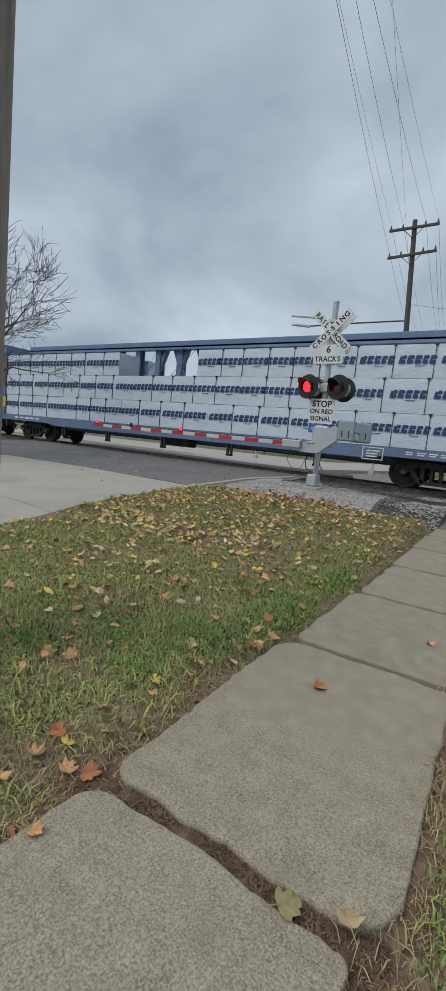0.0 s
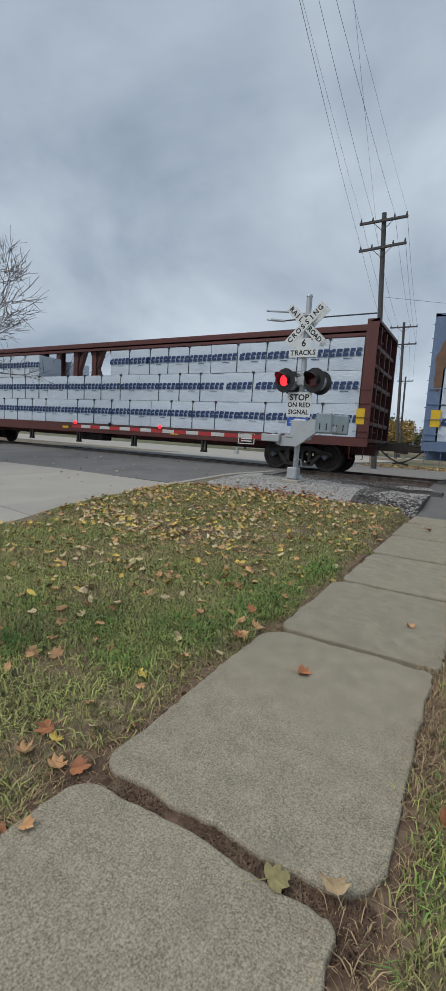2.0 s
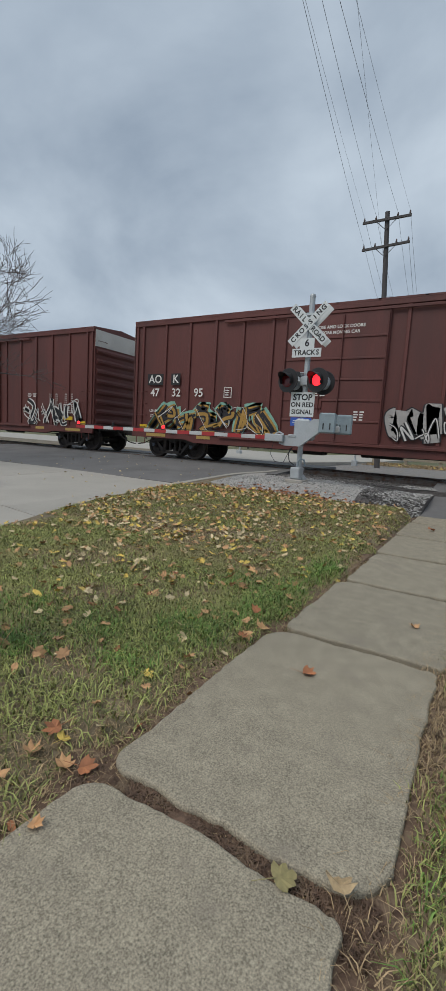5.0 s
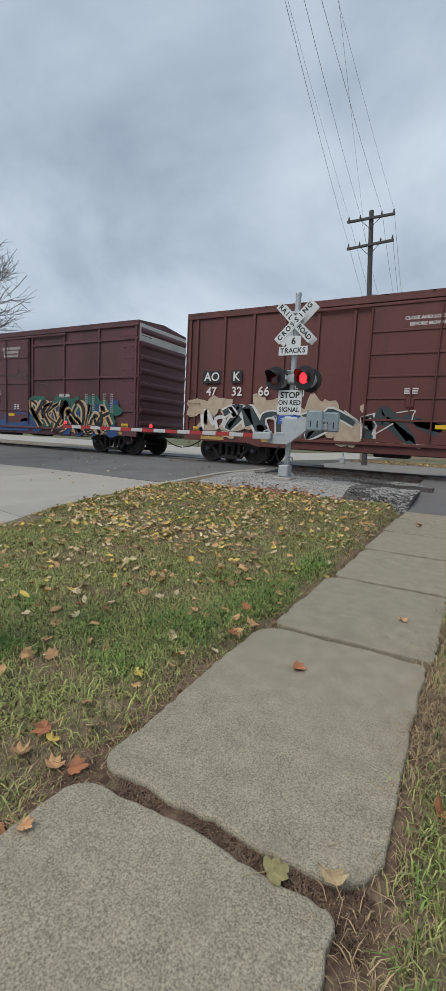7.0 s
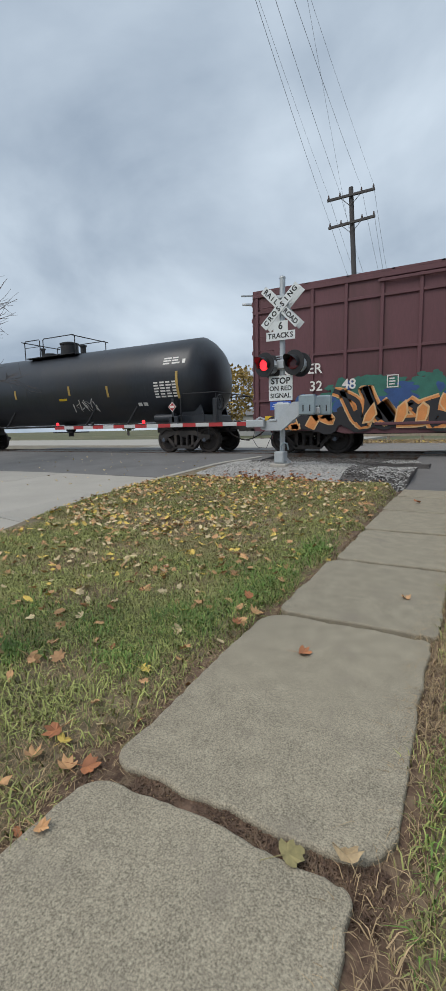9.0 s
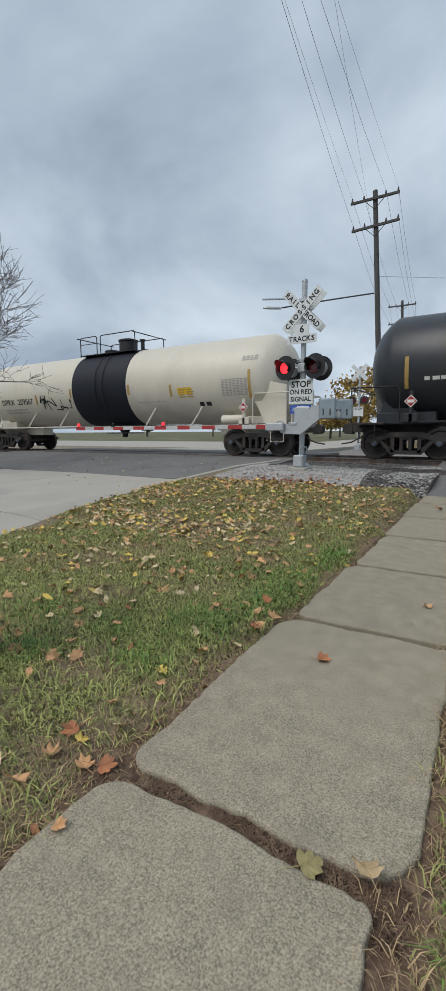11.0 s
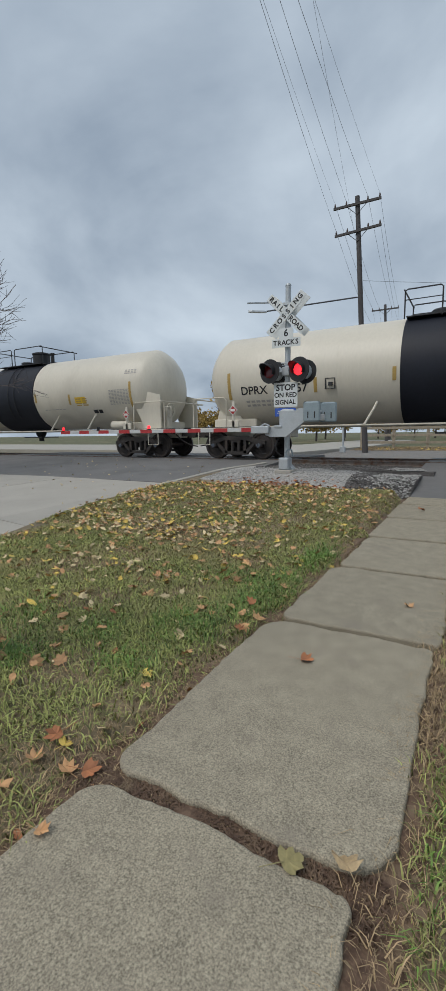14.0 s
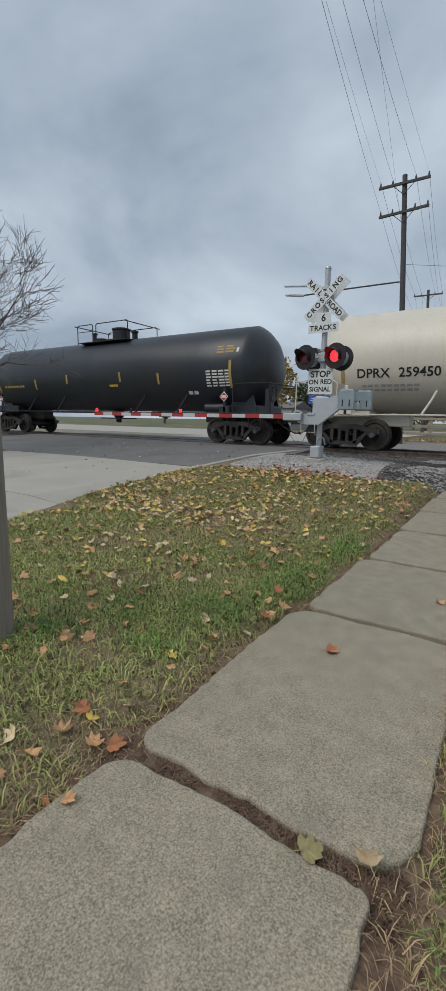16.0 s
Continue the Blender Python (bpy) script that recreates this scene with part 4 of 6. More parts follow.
for x, end, sag, r in ((0.45, ends_a[4], 0.3, 0.006), (0.28, ends_a[0], 0.25, 0.004), (0.52, ends_a[1], 0.3, 0.006), (0.40, ends_a[2], 0.3, 0.006), (0.55, ends_a[3], 0.25, 0.004), (1.72, Vector((-2.55, 17.6, 10.6)), 0.2, 0.0035)):
    wire((x, -8.72, 10.58), end, sag, r)
for q in range(4):
    wire(ends_a[q], ends_b[q], 0.4)
    wire(ends_b[q], ends_c[q], 0.4)
for q in (4, 7):
    wire(ends_a[q], ends_b[q], 0.5)
wire((-2.5, 17.6, 9.4), (30, 30, 8.2), 0.5)


def street_lamp():
    s = thing("street_lamp", "grey street lamp head on a long arm from the pole", "street lamp", (-2.5, 17.2, 8.4))
    a = Vector((-4.35, -3.0, -0.85))
    part("lamp_bracket", Shape().tube([(0, 0, 0), a * 0.5 + Vector((0, 0, 0.02)), a], 0.04, 8), M_WIRE, s, "dark pipe bracket")
    u = Vector((-0.81, -0.56, 0.02))
    hd = Shape().rings([[a + u * k + Vector((-u.y * w, u.x * w, z)) for w, z in ((-q, -0.05), (q, -0.05), (q * 0.8, 0.03), (-q * 0.8, 0.03))] for k, q in ((-0.1, 0.07), (0.15, 0.14), (0.75, 0.16), (0.95, 0.08))])
    part("lamp_head", hd, M_ALU, s, "flat grey lamp head")
    part("lamp_tie", Shape().tube([a + Vector((0.4, 0.3, 0.5)), a + u * 1.0 + Vector((0, 0, 0.42))], 0.05, 6), M_ALU, s, "grey tie pipe over the lamp")


street_lamp()


# ---- bare tree beside the road ----
def bare_tree(label, foot, height, seed, spread=1.0, levels=5, material=None):
    rnd = random.Random(seed)
    t = thing("bare_tree", label, "tree", foot)
    trunk, twig = Shape(), Shape()

    def grow(p, d, length, r, level):
        pts, rs = [p], [r]
        q, dd = p, d
        for k in range(3):
            dd = (dd + Vector((rnd.gauss(0, .16), rnd.gauss(0, .16), rnd.gauss(0.02, .10)))).normalized()
            q = q + dd * length / 3
            pts.append(q); rs.append(r * (1 - 0.13 * (k + 1)))
        (trunk if level < 2 else twig).tube(pts, rs, 8 if level < 2 else (5 if level < 4 else 3))
        if level >= levels:
            return
        for k in range(4 if level < 1 else rnd.choice((2, 3, 3) if level < 3 else (3, 3, 4))):
            at = rnd.uniform(0.45, 1.0) if k else 1.0
            i = min(2, int(at * 3))
            b = pts[i].lerp(pts[i + 1], at * 3 - i) if i < 3 else pts[-1]
            axis = Vector((rnd.gauss(0, 1), rnd.gauss(0, 1), rnd.gauss(0, 0.4))).normalized()
            nd = (dd * 0.75 + axis * 0.62 * spread + Vector((0.03, 0.02, 0.05))).normalized()
            grow(b, nd, length * rnd.uniform(0.62, 0.82), max(0.008, rs[-1] * rnd.uniform(0.6, 0.8)), level + 1)
    trunk.tube([(0, 0, -0.3), (0.03, 0, 1.2), (0.1, 0.05, 2.4), (0.15, 0.1, 3.6), (0.2, 0.15, 4.6)], [0.2, 0.17, 0.14, 0.11, 0.07], 9)
    for k in range(17):
        az, el = k * 2.4 + rnd.uniform(-0.3, 0.3), rnd.uniform(0.1, 0.95)
        z = 2.0 + 2.6 * k / 17
        grow(Vector((0.03 + 0.04 * z, 0.03 * z, z)), Vector((math.cos(az) * math.cos(el), math.sin(az) * math.cos(el), math.sin(el))), height * rnd.uniform(0.16, 0.2), 0.055, 2)
    part("trunk", trunk, material or M_BARK, t, "trunk and main limbs", True)
    part("crown", twig, material or M_BARK, t, "crown of bare thin twigs")
    return t


bare_tree("leafless grey tree with fine twigs beside the road", (-11.75, -2.1, -0.5), 10.0, 8, 1.05, 6)


# ---- beyond the tracks ----
def leafy_tree(label, foot, height, radius, material, seed):
    rnd = random.Random(seed)
    t = thing("autumn_tree", label, "tree", foot, group="trees beyond the tracks")
    tr = Shape().tube([(0, 0, -0.4), (0.1, 0, height * 0.3), (0, 0.1, height * 0.62), (0, 0, height * 0.9)], [0.2, 0.16, 0.1, 0.03], 7)
    for k in range(6):
        a = rnd.uniform(0, 6.28)
        tr.tube([(0, 0, height * (0.25 + 0.08 * k)), (math.cos(a) * radius * 0.8, math.sin(a) * radius * 0.8, height * (0.45 + 0.08 * k))], [0.08, 0.02], 5)
    part("trunk", tr, M_BARK, t)
    cr = Shape()
    for k in range(120):
        a, b, q = rnd.uniform(0, 6.28), rnd.uniform(-1, 1), rnd.uniform(0.35, 1) ** 0.6
        c = Vector((math.cos(a) * radius * q * math.sqrt(1 - b * b), math.sin(a) * radius * q * math.sqrt(1 - b * b), height * 0.62 + height * 0.38 * q * b))
        for i in range(16):
            p = c + Vector((rnd.gauss(0, .3), rnd.gauss(0, .3), rnd.gauss(0, .28))) * radius * 0.35
            u = Vector((rnd.gauss(0, 1), rnd.gauss(0, 1), rnd.gauss(0, 1))).normalized()
            v = u.orthogonal().normalized()
            z = rnd.uniform(0.16, 0.32)
            cr.add([p - u * z, p + v * z * 0.6, p + u * z, p - v * z * 0.6], [(0, 1, 2, 3)])
    part("crown", cr, material, t, "uneven crown of small leaves")
    return t


leafy_tree("broad orange autumn tree beyond the tracks", (-12.0, 52, -0.5), 9.2, 3.6, M_TREEY, 301)
leafy_tree("broad yellow autumn tree beside a house", (-27.3, 50, -0.5), 10.2, 4.0, M_TREEY, 302)
rt = random.Random(77)
for k, (x, y) in enumerate(((-30, 70), (-24, 84), (-19, 62), (-14.5, 90), (-10, 74), (-4, 96), (1, 80), (6, 92), (11, 76), (-38, 88), (-48, 78), (-60, 92), (-72, 80), (-85, 95), (16, 88), (-9.5, 108), (3, 112), (-27, 112))):
    leafy_tree("hazy autumn tree with thinning yellow foliage" if k % 3 else "dull green tree with thinning foliage", (x, y, -0.5), rt.uniform(6, 9.5), rt.uniform(2.4, 3.6), M_TREEY if k % 3 else M_TREEG, 100 + k)


def low_building(label, x0, x1, y0, y1, h, wall_m):
    b = thing("low_building", label, "building", ((x0 + x1) / 2, (y0 + y1) / 2, -0.5))
    w, d = (x1 - x0) / 2, (y1 - y0) / 2
    part("wall", Shape().box(-w, w, -d, d, 0, h), wall_m, b)
    part("roof", Shape().rings([[(x, -d - 0.3, h), (x, 0, h + 1.2), (x, d + 0.3, h)] for x in (-w - 0.3, w + 0.3)]), M_ROOF, b)
    n = max(2, int(w))
    for k in range(n):
        x = -w + (k + 0.5) * 2 * w / n
        wn_ = part("window", Shape().box(x - 0.55, x + 0.55, -d - 0.05, -d - 0.005, 1.0, 2.2), M_WHITE, b)
        part("pane", Shape().box(x - 0.45, x + 0.45, -d - 0.06, -d - 0.052, 1.1, 2.1), M_PANE, wn_)
    return b


low_building("small grey house beyond the tracks", -35, -28, 60, 68, 3.4, M_SIDING)


def timber_barrier():
    f = thing("timber_barrier", "weathered timber rail fence beyond the tracks", "fence", (-3.5, 24.0, -0.42))
    for k in range(14):
        part("post", Shape().box(k * 2.2 - 0.1, k * 2.2 + 0.1, -0.1, 0.1, -0.3, 1.72, 0.02), M_FENCE, f)
    for k in range(13):
        for z in (0.55, 1.05, 1.55):
            part("plank", Shape().box(k * 2.2, k * 2.2 + 2.18, -0.15, -0.1, z - 0.09, z + 0.09, 0.008), M_FENCE, f)


timber_barrier()
blades("far_verge", "dry grass strip beyond the tracks", M_DRYGRASS, 26000, (-3.6, 22, 20.5, 27), 0.22, 0.03, 31, lambda x, y: 0.8, lambda x, y: -0.38, 1.2)
scatter("far_leaves", "yellow leaves on the strip beyond the tracks", M_LEAFY, 260, 32, 0.16, (-3.4, 18, 20, 24), lambda x, y: 0.8, lambda x, y: -0.28)
blades("west_weeds", "dry weeds beside the track", M_DRYGRASS, 12000, (-34, -16.2, 1.2, 12), 0.2, 0.03, 33, lambda x, y: 0.8 if y > 8.6 or y < 2 else 0, lambda x, y: -0.44, 1.2)


def far_signal(label, at, turn):
    s = thing("far_crossing_signal", label, "crossing signal", at, turn, "crossing signals beyond the tracks")
    part("mast", Shape().tube([(0, 0, -0.2), (0, 0, 4.85)], 0.06, 10), M_ALU, s)
    for ang in (45, -45):
        part("blade", Shape().box(-0.6, 0.6, -0.004, 0.004, -0.11, 0.11), M_WHITE, s, "white crossbuck blade", m=pose(0, -0.1 + ang * 0.0002, 4.5, 0, ang, 0))
    part("lamp_arm", Shape().tube([(-0.36, -0.04, 2.9), (0.36, -0.04, 2.9)], 0.03, 8), M_ALU, s)
    for lx in (-0.35, 0.35):
        fl = part("flasher", Shape().lathe([(0, 0.01), (0, 0.25), (0.02, 0.25), (0.15, 0.1)], "y", 20, (lx, -0.2, 2.9)), M_BLACK, s, "black round lamp background")
        part("lens", Shape().lathe([(-0.01, 0.01), (-0.008, 0.14), (0.0, 0.15)], "y", 16, (lx, -0.2, 2.9)), M_DIMLENS, fl)
    st = part("stop_sign", Shape().box(-0.29, 0.29, -0.12, -0.11, 2.0, 2.55, 0.003), M_WHITE, s)
    lettering("STOP", 0.19, M_BLACKINK, st, 0, -0.123, 2.42, 0.006)
    part("junction_box", Shape().box(-0.15, 0.15, -0.2, 0.1, 0, 0.35, 0.015), M_ALU, s)


far_signal("grey crossing signal beyond the tracks beside the yard", (-3.2, 17.5, -0.33), 0)
far_signal("grey crossing signal beyond the tracks at the road's far edge", (-11.9, 19.0, -0.3), 0)


# ---- kerb along the road's end ----
def kerb():
    s = Shape()
    rings = []
    for k in range(15):
        y = -1.6 + k * 0.32
        x = edge_x(y) + 0.02 + 0.35 * smooth01((y - 1.2) / 1.7)
        z = road_z(y)
        rings.append([(x - 0.07, y, z - 0.1), (x + 0.08, y, z - 0.1), (x + 0.08, y, z + 0.035), (x + 0.05, y, z + 0.05), (x - 0.04, y, z + 0.05), (x - 0.07, y, z + 0.03)])
    s.rings(rings)
    solid("kerb", s, M_ROADC, "low worn concrete kerb bending towards the rails", "kerb", "structure", smooth=True)


kerb()

# ---- the train ----
SPEED = 10.2         # metres a second, towards +x
M_BROWN = mat("oxide_brown_paint", (0.125, 0.036, 0.03), 0.6, vary=0.16, scale=1.3, fine=30, bump=0.12, stain=(0.085, 0.03, 0.026), stain_at=0.56, streak=5)
M_BROWN2 = mat("faded_brown_paint", (0.12, 0.046, 0.054), 0.62, vary=0.14, scale=1.1, fine=30, bump=0.12, stain=(0.08, 0.036, 0.036), stain_at=0.55, streak=5)
M_BEAMBR = mat("brown_beam_paint", (0.105, 0.03, 0.026), 0.6, vary=0.2, scale=1.5, fine=25, bump=0.1, stain=(0.06, 0.025, 0.02), stain_at=0.58)
M_BEAMBL = mat("blue_beam_paint", (0.125, 0.185, 0.30), 0.6, vary=0.2, scale=1.5, fine=25, bump=0.1, stain=(0.15, 0.09, 0.06), stain_at=0.64, streak=3)
M_WRAP = mat("white_lumber_wrap", (0.57, 0.645, 0.73), 0.36, vary=0.10, scale=1.6, fine=6, bump=0.5, dist=0.03, streak=0.45, stain=(0.46, 0.53, 0.61), stain_at=0.6)
M_NAVY = mat("navy_print", (0.02, 0.045, 0.135), 0.5, vary=0.15, bump=0)
M_STRAP = mat("dark_strap", (0.03, 0.03, 0.035), 0.5, bump=0)
M_TANKW = mat("cream_tank_paint", (0.62, 0.575, 0.48), 0.42, vary=0.06, scale=0.9, fine=14, bump=0.05, stain=(0.50, 0.455, 0.37), stain_at=0.64, streak=3)
M_TANKB = mat("black_tank_paint", (0.022, 0.026, 0.033), 0.4, vary=0.3, scale=0.8, fine=12, bump=0.05, stain=(0.035, 0.034, 0.034), stain_at=0.58, streak=3)
M_BAND = mat("black_lagging_paint", (0.012, 0.014, 0.022), 0.55, vary=0.2, scale=1.5, fine=14, bump=0.08, spec=0.3)
M_STEEL = mat("bogie_grime", (0.042, 0.037, 0.034), 0.75, 0.2, vary=0.35, scale=6, fine=40, bump=0.3, stain=(0.075, 0.055, 0.042), stain_at=0.57)
M_WHEEL = mat("wheel_steel", (0.05, 0.043, 0.04), 0.6, 0.5, vary=0.3, scale=7, fine=40, bump=0.2, stain=(0.085, 0.065, 0.05), stain_at=0.57)
M_TREAD = mat("bright_bearing_cap", (0.10, 0.12, 0.15), 0.45, 0.5, vary=0.2, bump=0.05)
M_STENCIL = mat("white_stencil_paint", (0.70, 0.68, 0.64), 0.6, vary=0.15, scale=9, bump=0)
M_RUST = mat("brown_rust", (0.17, 0.10, 0.065), 0.85, vary=0.3, scale=6, bump=0.2)
M_YELLOW = mat("yellow_reflector", (0.70, 0.45, 0.02), 0.45, vary=0.1, bump=0)
M_OCHRE = mat("dull_ochre_strip", (0.42, 0.28, 0.08), 0.6, vary=0.15, bump=0)
M_GREYP = mat("grey_print", (0.36, 0.345, 0.32), 0.6, vary=0.15, bump=0)
M_DULLP = mat("dull_stencil_paint", (0.40, 0.37, 0.34), 0.6, vary=0.2, scale=9, bump=0)
M_WTOP = mat("white_end_sheet", (0.62, 0.60, 0.55), 0.55, vary=0.1, scale=2, stain=(0.45, 0.42, 0.37), stain_at=0.6)
M_SPRAY = {
    "black": mat("black_spray", (0.018, 0.017, 0.02), 0.6, bump=0),
    "white": mat("white_spray", (0.62, 0.60, 0.57), 0.6, vary=0.2, bump=0),
    "silver": mat("silver_spray", (0.38, 0.36, 0.34), 0.5, vary=0.25, scale=5, bump=0),
    "gold": mat("gold_spray", (0.40, 0.23, 0.05), 0.6, vary=0.25, scale=5, bump=0),
    "mint": mat("mint_spray", (0.22, 0.42, 0.33), 0.6, vary=0.25, scale=5, bump=0),
    "blue": mat("blue_spray", (0.03, 0.075, 0.21), 0.6, vary=0.3, scale=4, bump=0),
    "green": mat("green_spray", (0.03, 0.135, 0.10), 0.6, vary=0.3, scale=4, bump=0),
    "cream": mat("cream_spray", (0.46, 0.36, 0.26), 0.6, vary=0.25, scale=5, bump=0),
    "slate": mat("slate_spray", (0.035, 0.05, 0.055), 0.6, vary=0.2, scale=4, bump=0),
    "orange": mat("orange_spray", (0.62, 0.24, 0.07), 0.6, vary=0.25, scale=4, bump=0),
    "peach": mat("peach_spray", (0.62, 0.40, 0.20), 0.6, vary=0.15, scale=4, bump=0),
}
train = []           # each car and its middle at the clip's start
wheels = []          # each turning wheelset with its place in its bogie


def wheelset_shapes():
    s = Shape()
    for side in (-1, 1):
        prof = [(0.0, 0.10), (0.0, 0.14), (0.02, 0.16), (0.035, 0.34), (0.0, 0.37), (0.0, 0.445), (0.01, 0.457), (0.10, 0.462), (0.115, 0.485), (0.14, 0.485), (0.145, 0.37), (0.10, 0.33), (0.09, 0.16), (0.14, 0.12), (0.14, 0.09)]
        if side > 0:
            prof = [(-a, b) for a, b in prof]
        s.lathe([(a + side * 0.83, b) for a, b in prof], "y", 28)
        s.lathe([(side * 1.12, 0.03), (side * 1.12, 0.085), (side * 0.98, 0.10), (side * 0.84, 0.10)], "y", 14)
        # end-cap bolts and raised marks on the plate, so that the turning shows
        for k in range(3):
            t = k * 2.094
            s.lathe([(side * 1.135, 0.014), (side * 1.115, 0.014)], "y", 6, (0.055 * math.cos(t), 0, 0.055 * math.sin(t)))
        for k in range(2):
            t = k * 3.14 + 0.4
            s.box(0.22 * math.cos(t) - 0.05, 0.22 * math.cos(t) + 0.05, side * 0.84 - 0.012, side * 0.84 + 0.012, 0.22 * math.sin(t) - 0.02, 0.22 * math.sin(t) + 0.02)
    s.lathe([(-0.8, 0.08), (0.8, 0.08)], "y", 12)
    return s


WHEELSET = wheelset_shapes().mesh("wheelset", M_WHEEL, True)
cap = Shape()
for side in (-1, 1):
    cap.lathe([(side * 1.132, 0.012), (side * 1.132, 0.06), (side * 1.12, 0.075)], "y", 12)
CAPS = cap.mesh("bearing_cap", M_TREAD, True)
sf = Shape()
sf.prism([(-1.10, 0.50), (-1.10, 0.62), (-0.78, 0.66), (-0.42, 0.78), (0.42, 0.78), (0.78, 0.66), (1.10, 0.62), (1.10, 0.50), (0.76, 0.53), (0.40, 0.64), (-0.40, 0.64), (-0.76, 0.53)], -0.08, 0.08)
sf.prism([(-0.78, 0.56), (-0.66, 0.56), (-0.34, 0.26), (0.34, 0.26), (0.66, 0.56), (0.78, 0.56), (0.42, 0.15), (-0.42, 0.15)], -0.07, 0.07)
for sx in (-1, 1):
    sf.box(sx * 0.36 - 0.05, sx * 0.36 + 0.05, -0.07, 0.07, 0.2, 0.7)
    sf.box(sx * 0.865 - 0.13, sx * 0.865 + 0.13, -0.09, 0.09, 0.42, 0.58, 0.02)
    for k in range(2):
        sf.lathe([(0.27, 0.055), (0.58, 0.055)], "z", 10, (sx * 0.12, -0.03 + 0.07 * k, 0))
SIDEFRAME = sf.mesh("side_frame", M_STEEL, True)
bl = Shape().box(-0.2, 0.2, -1.08, 1.08, 0.55, 0.72, 0.03).box(-0.34, 0.34, -0.25, 0.25, 0.6, 0.85, 0.03)
for sx in (-1, 1):
    bl.tube([(sx * 0.36, -0.95, 0.42), (sx * 0.36, 0.95, 0.42)], 0.05, 8)
BOLSTER = bl.mesh("bolster", M_STEEL, True)
cp = Shape().box(0, 0.75, -0.13, 0.13, 0.78, 1.02, 0.02)
cp.prism([(0.70, 0.72), (0.70, 1.06), (0.92, 1.05), (1.02, 0.98), (1.02, 0.80), (0.92, 0.73)], -0.17, 0.15)
cp.tube([(0.3, -0.45, 0.85), (0.55, -0.40, 0.62), (0.85, -0.3, 0.45), (1.15, -0.25, 0.40)], 0.022, 6)
cp.tube([(0.1, 0.3, 0.95), (0.5, 0.55, 0.95)], 0.015, 6)
cp.tube([(0.15, -1.2, 0.92), (0.25, -0.6, 0.88), (0.55, -0.2, 1.08), (0.75, -0.1, 1.08)], 0.016, 6)
COUPLER = cp.mesh("coupler", M_STEEL, True)


def bogies(car, offset):
    for sx in (-1, 1):
        b = part("bogie", BOLSTER, M_STEEL, car, "grimy cast steel three-piece bogie", m=pose(sx * offset, 0, 0))
        for sy in (-1, 1):
            part("side_frame", SIDEFRAME, M_STEEL, b, m=pose(0, sy * 1.02, 0))
        for wx in (-0.87, 0.87):
            w = part("wheelset", WHEELSET, M_WHEEL, b, "dark steel wheelset", m=pose(wx, 0, 0.457))
            wheels.append((w, wx))
            part("bearing_cap", CAPS, M_TREAD, b, m=pose(wx, 0, 0.457))


def couplers(car, half, reach):
    for sx in (-1, 1):
        part("coupler", COUPLER, M_STEEL, car, "knuckle coupler with hanging air hose", m=pose(sx * (half - 0.75 + reach - 0.28), 0, 0, 0, 0, 0 if sx > 0 else 180))


def new_car(name, label, x0):
    car = thing(name, label, "freight car", (x0, TRACK, 0), group="freight train")
    train.append((car, x0))
    return car


def ladder(car, x, y, z0, z1, n, material, width=0.45, along=True):
    w = width / 2
    pts = [(-w, 0.06), (-w, -0.06), (w, -0.06), (w, 0.06)] if along else [(-0.06, -w), (0.06, -w), (0.06, w), (-0.06, w)]
    rung = Shape().tube([(a, b, 0) for a, b in pts], 0.011, 5).mesh("ladder_rung", material)
    for k in range(n):
        part("ladder_rung", rung, material, car, m=pose(x, y, z0 + (z1 - z0) * k / (n - 1)))


def sill_step(car, x, y, material, z1=1.0):
    s = Shape().tube([(x - 0.2, y, z1), (x - 0.2, y, 0.5), (x + 0.2, y, 0.5), (x + 0.2, y, z1)], 0.014, 6)
    return part("sill_step", s, material, car)


def bars(car, x, z, y, w, h, rows, cols, material, seed, name="stencil"):
    """A block of small print, as bars."""
    rnd = random.Random(seed)
    s = Shape()
    for i in range(rows):
        for j in range(cols):
            x0 = x + j * w / cols
            z0 = z - i * h / rows
            s.box(x0, x0 + w / cols * rnd.uniform(0.55, 0.85), y - 0.002, y, z0 - h / rows * 0.55, z0)
    return part(name, s, material, car)


def frame_plate(car, x, z, y, w, h, material, seed):
    s = Shape()
    t = 0.025
    for a, b, c, d in ((x, x + w, z, z + t), (x, x + w, z + h - t, z + h), (x, x + t, z + t, z + h - t), (x + w - t, x + w, z + t, z + h - t)):
        s.box(a, b, y - 0.003, y, c, d)
    rnd = random.Random(seed)
    for k in range(3):
        s.box(x + w * 0.2, x + w * rnd.uniform(0.6, 0.85), y - 0.003, y, z + h * (0.22 + 0.22 * k), z + h * (0.22 + 0.22 * k) + h * 0.1)
    return part("plate_frame", s, material, car)


def blob_outline(rnd, cx, cz, rx, rz, n=22, rough=0.25):
    ph = [rnd.uniform(0, 6.28) for _ in range(4)]
    out = []
    for k in range(n):
        t = 2 * math.pi * k / n
        q = 1 + rough * (0.5 * math.sin(2 * t + ph[0]) + 0.35 * math.sin(3 * t + ph[1]) + 0.25 * math.sin(5 * t + ph[2]) + 0.15 * math.sin(7 * t + ph[3]))
        out.append((cx + rx * q * math.cos(t), cz + rz * q * math.sin(t)))
    return out


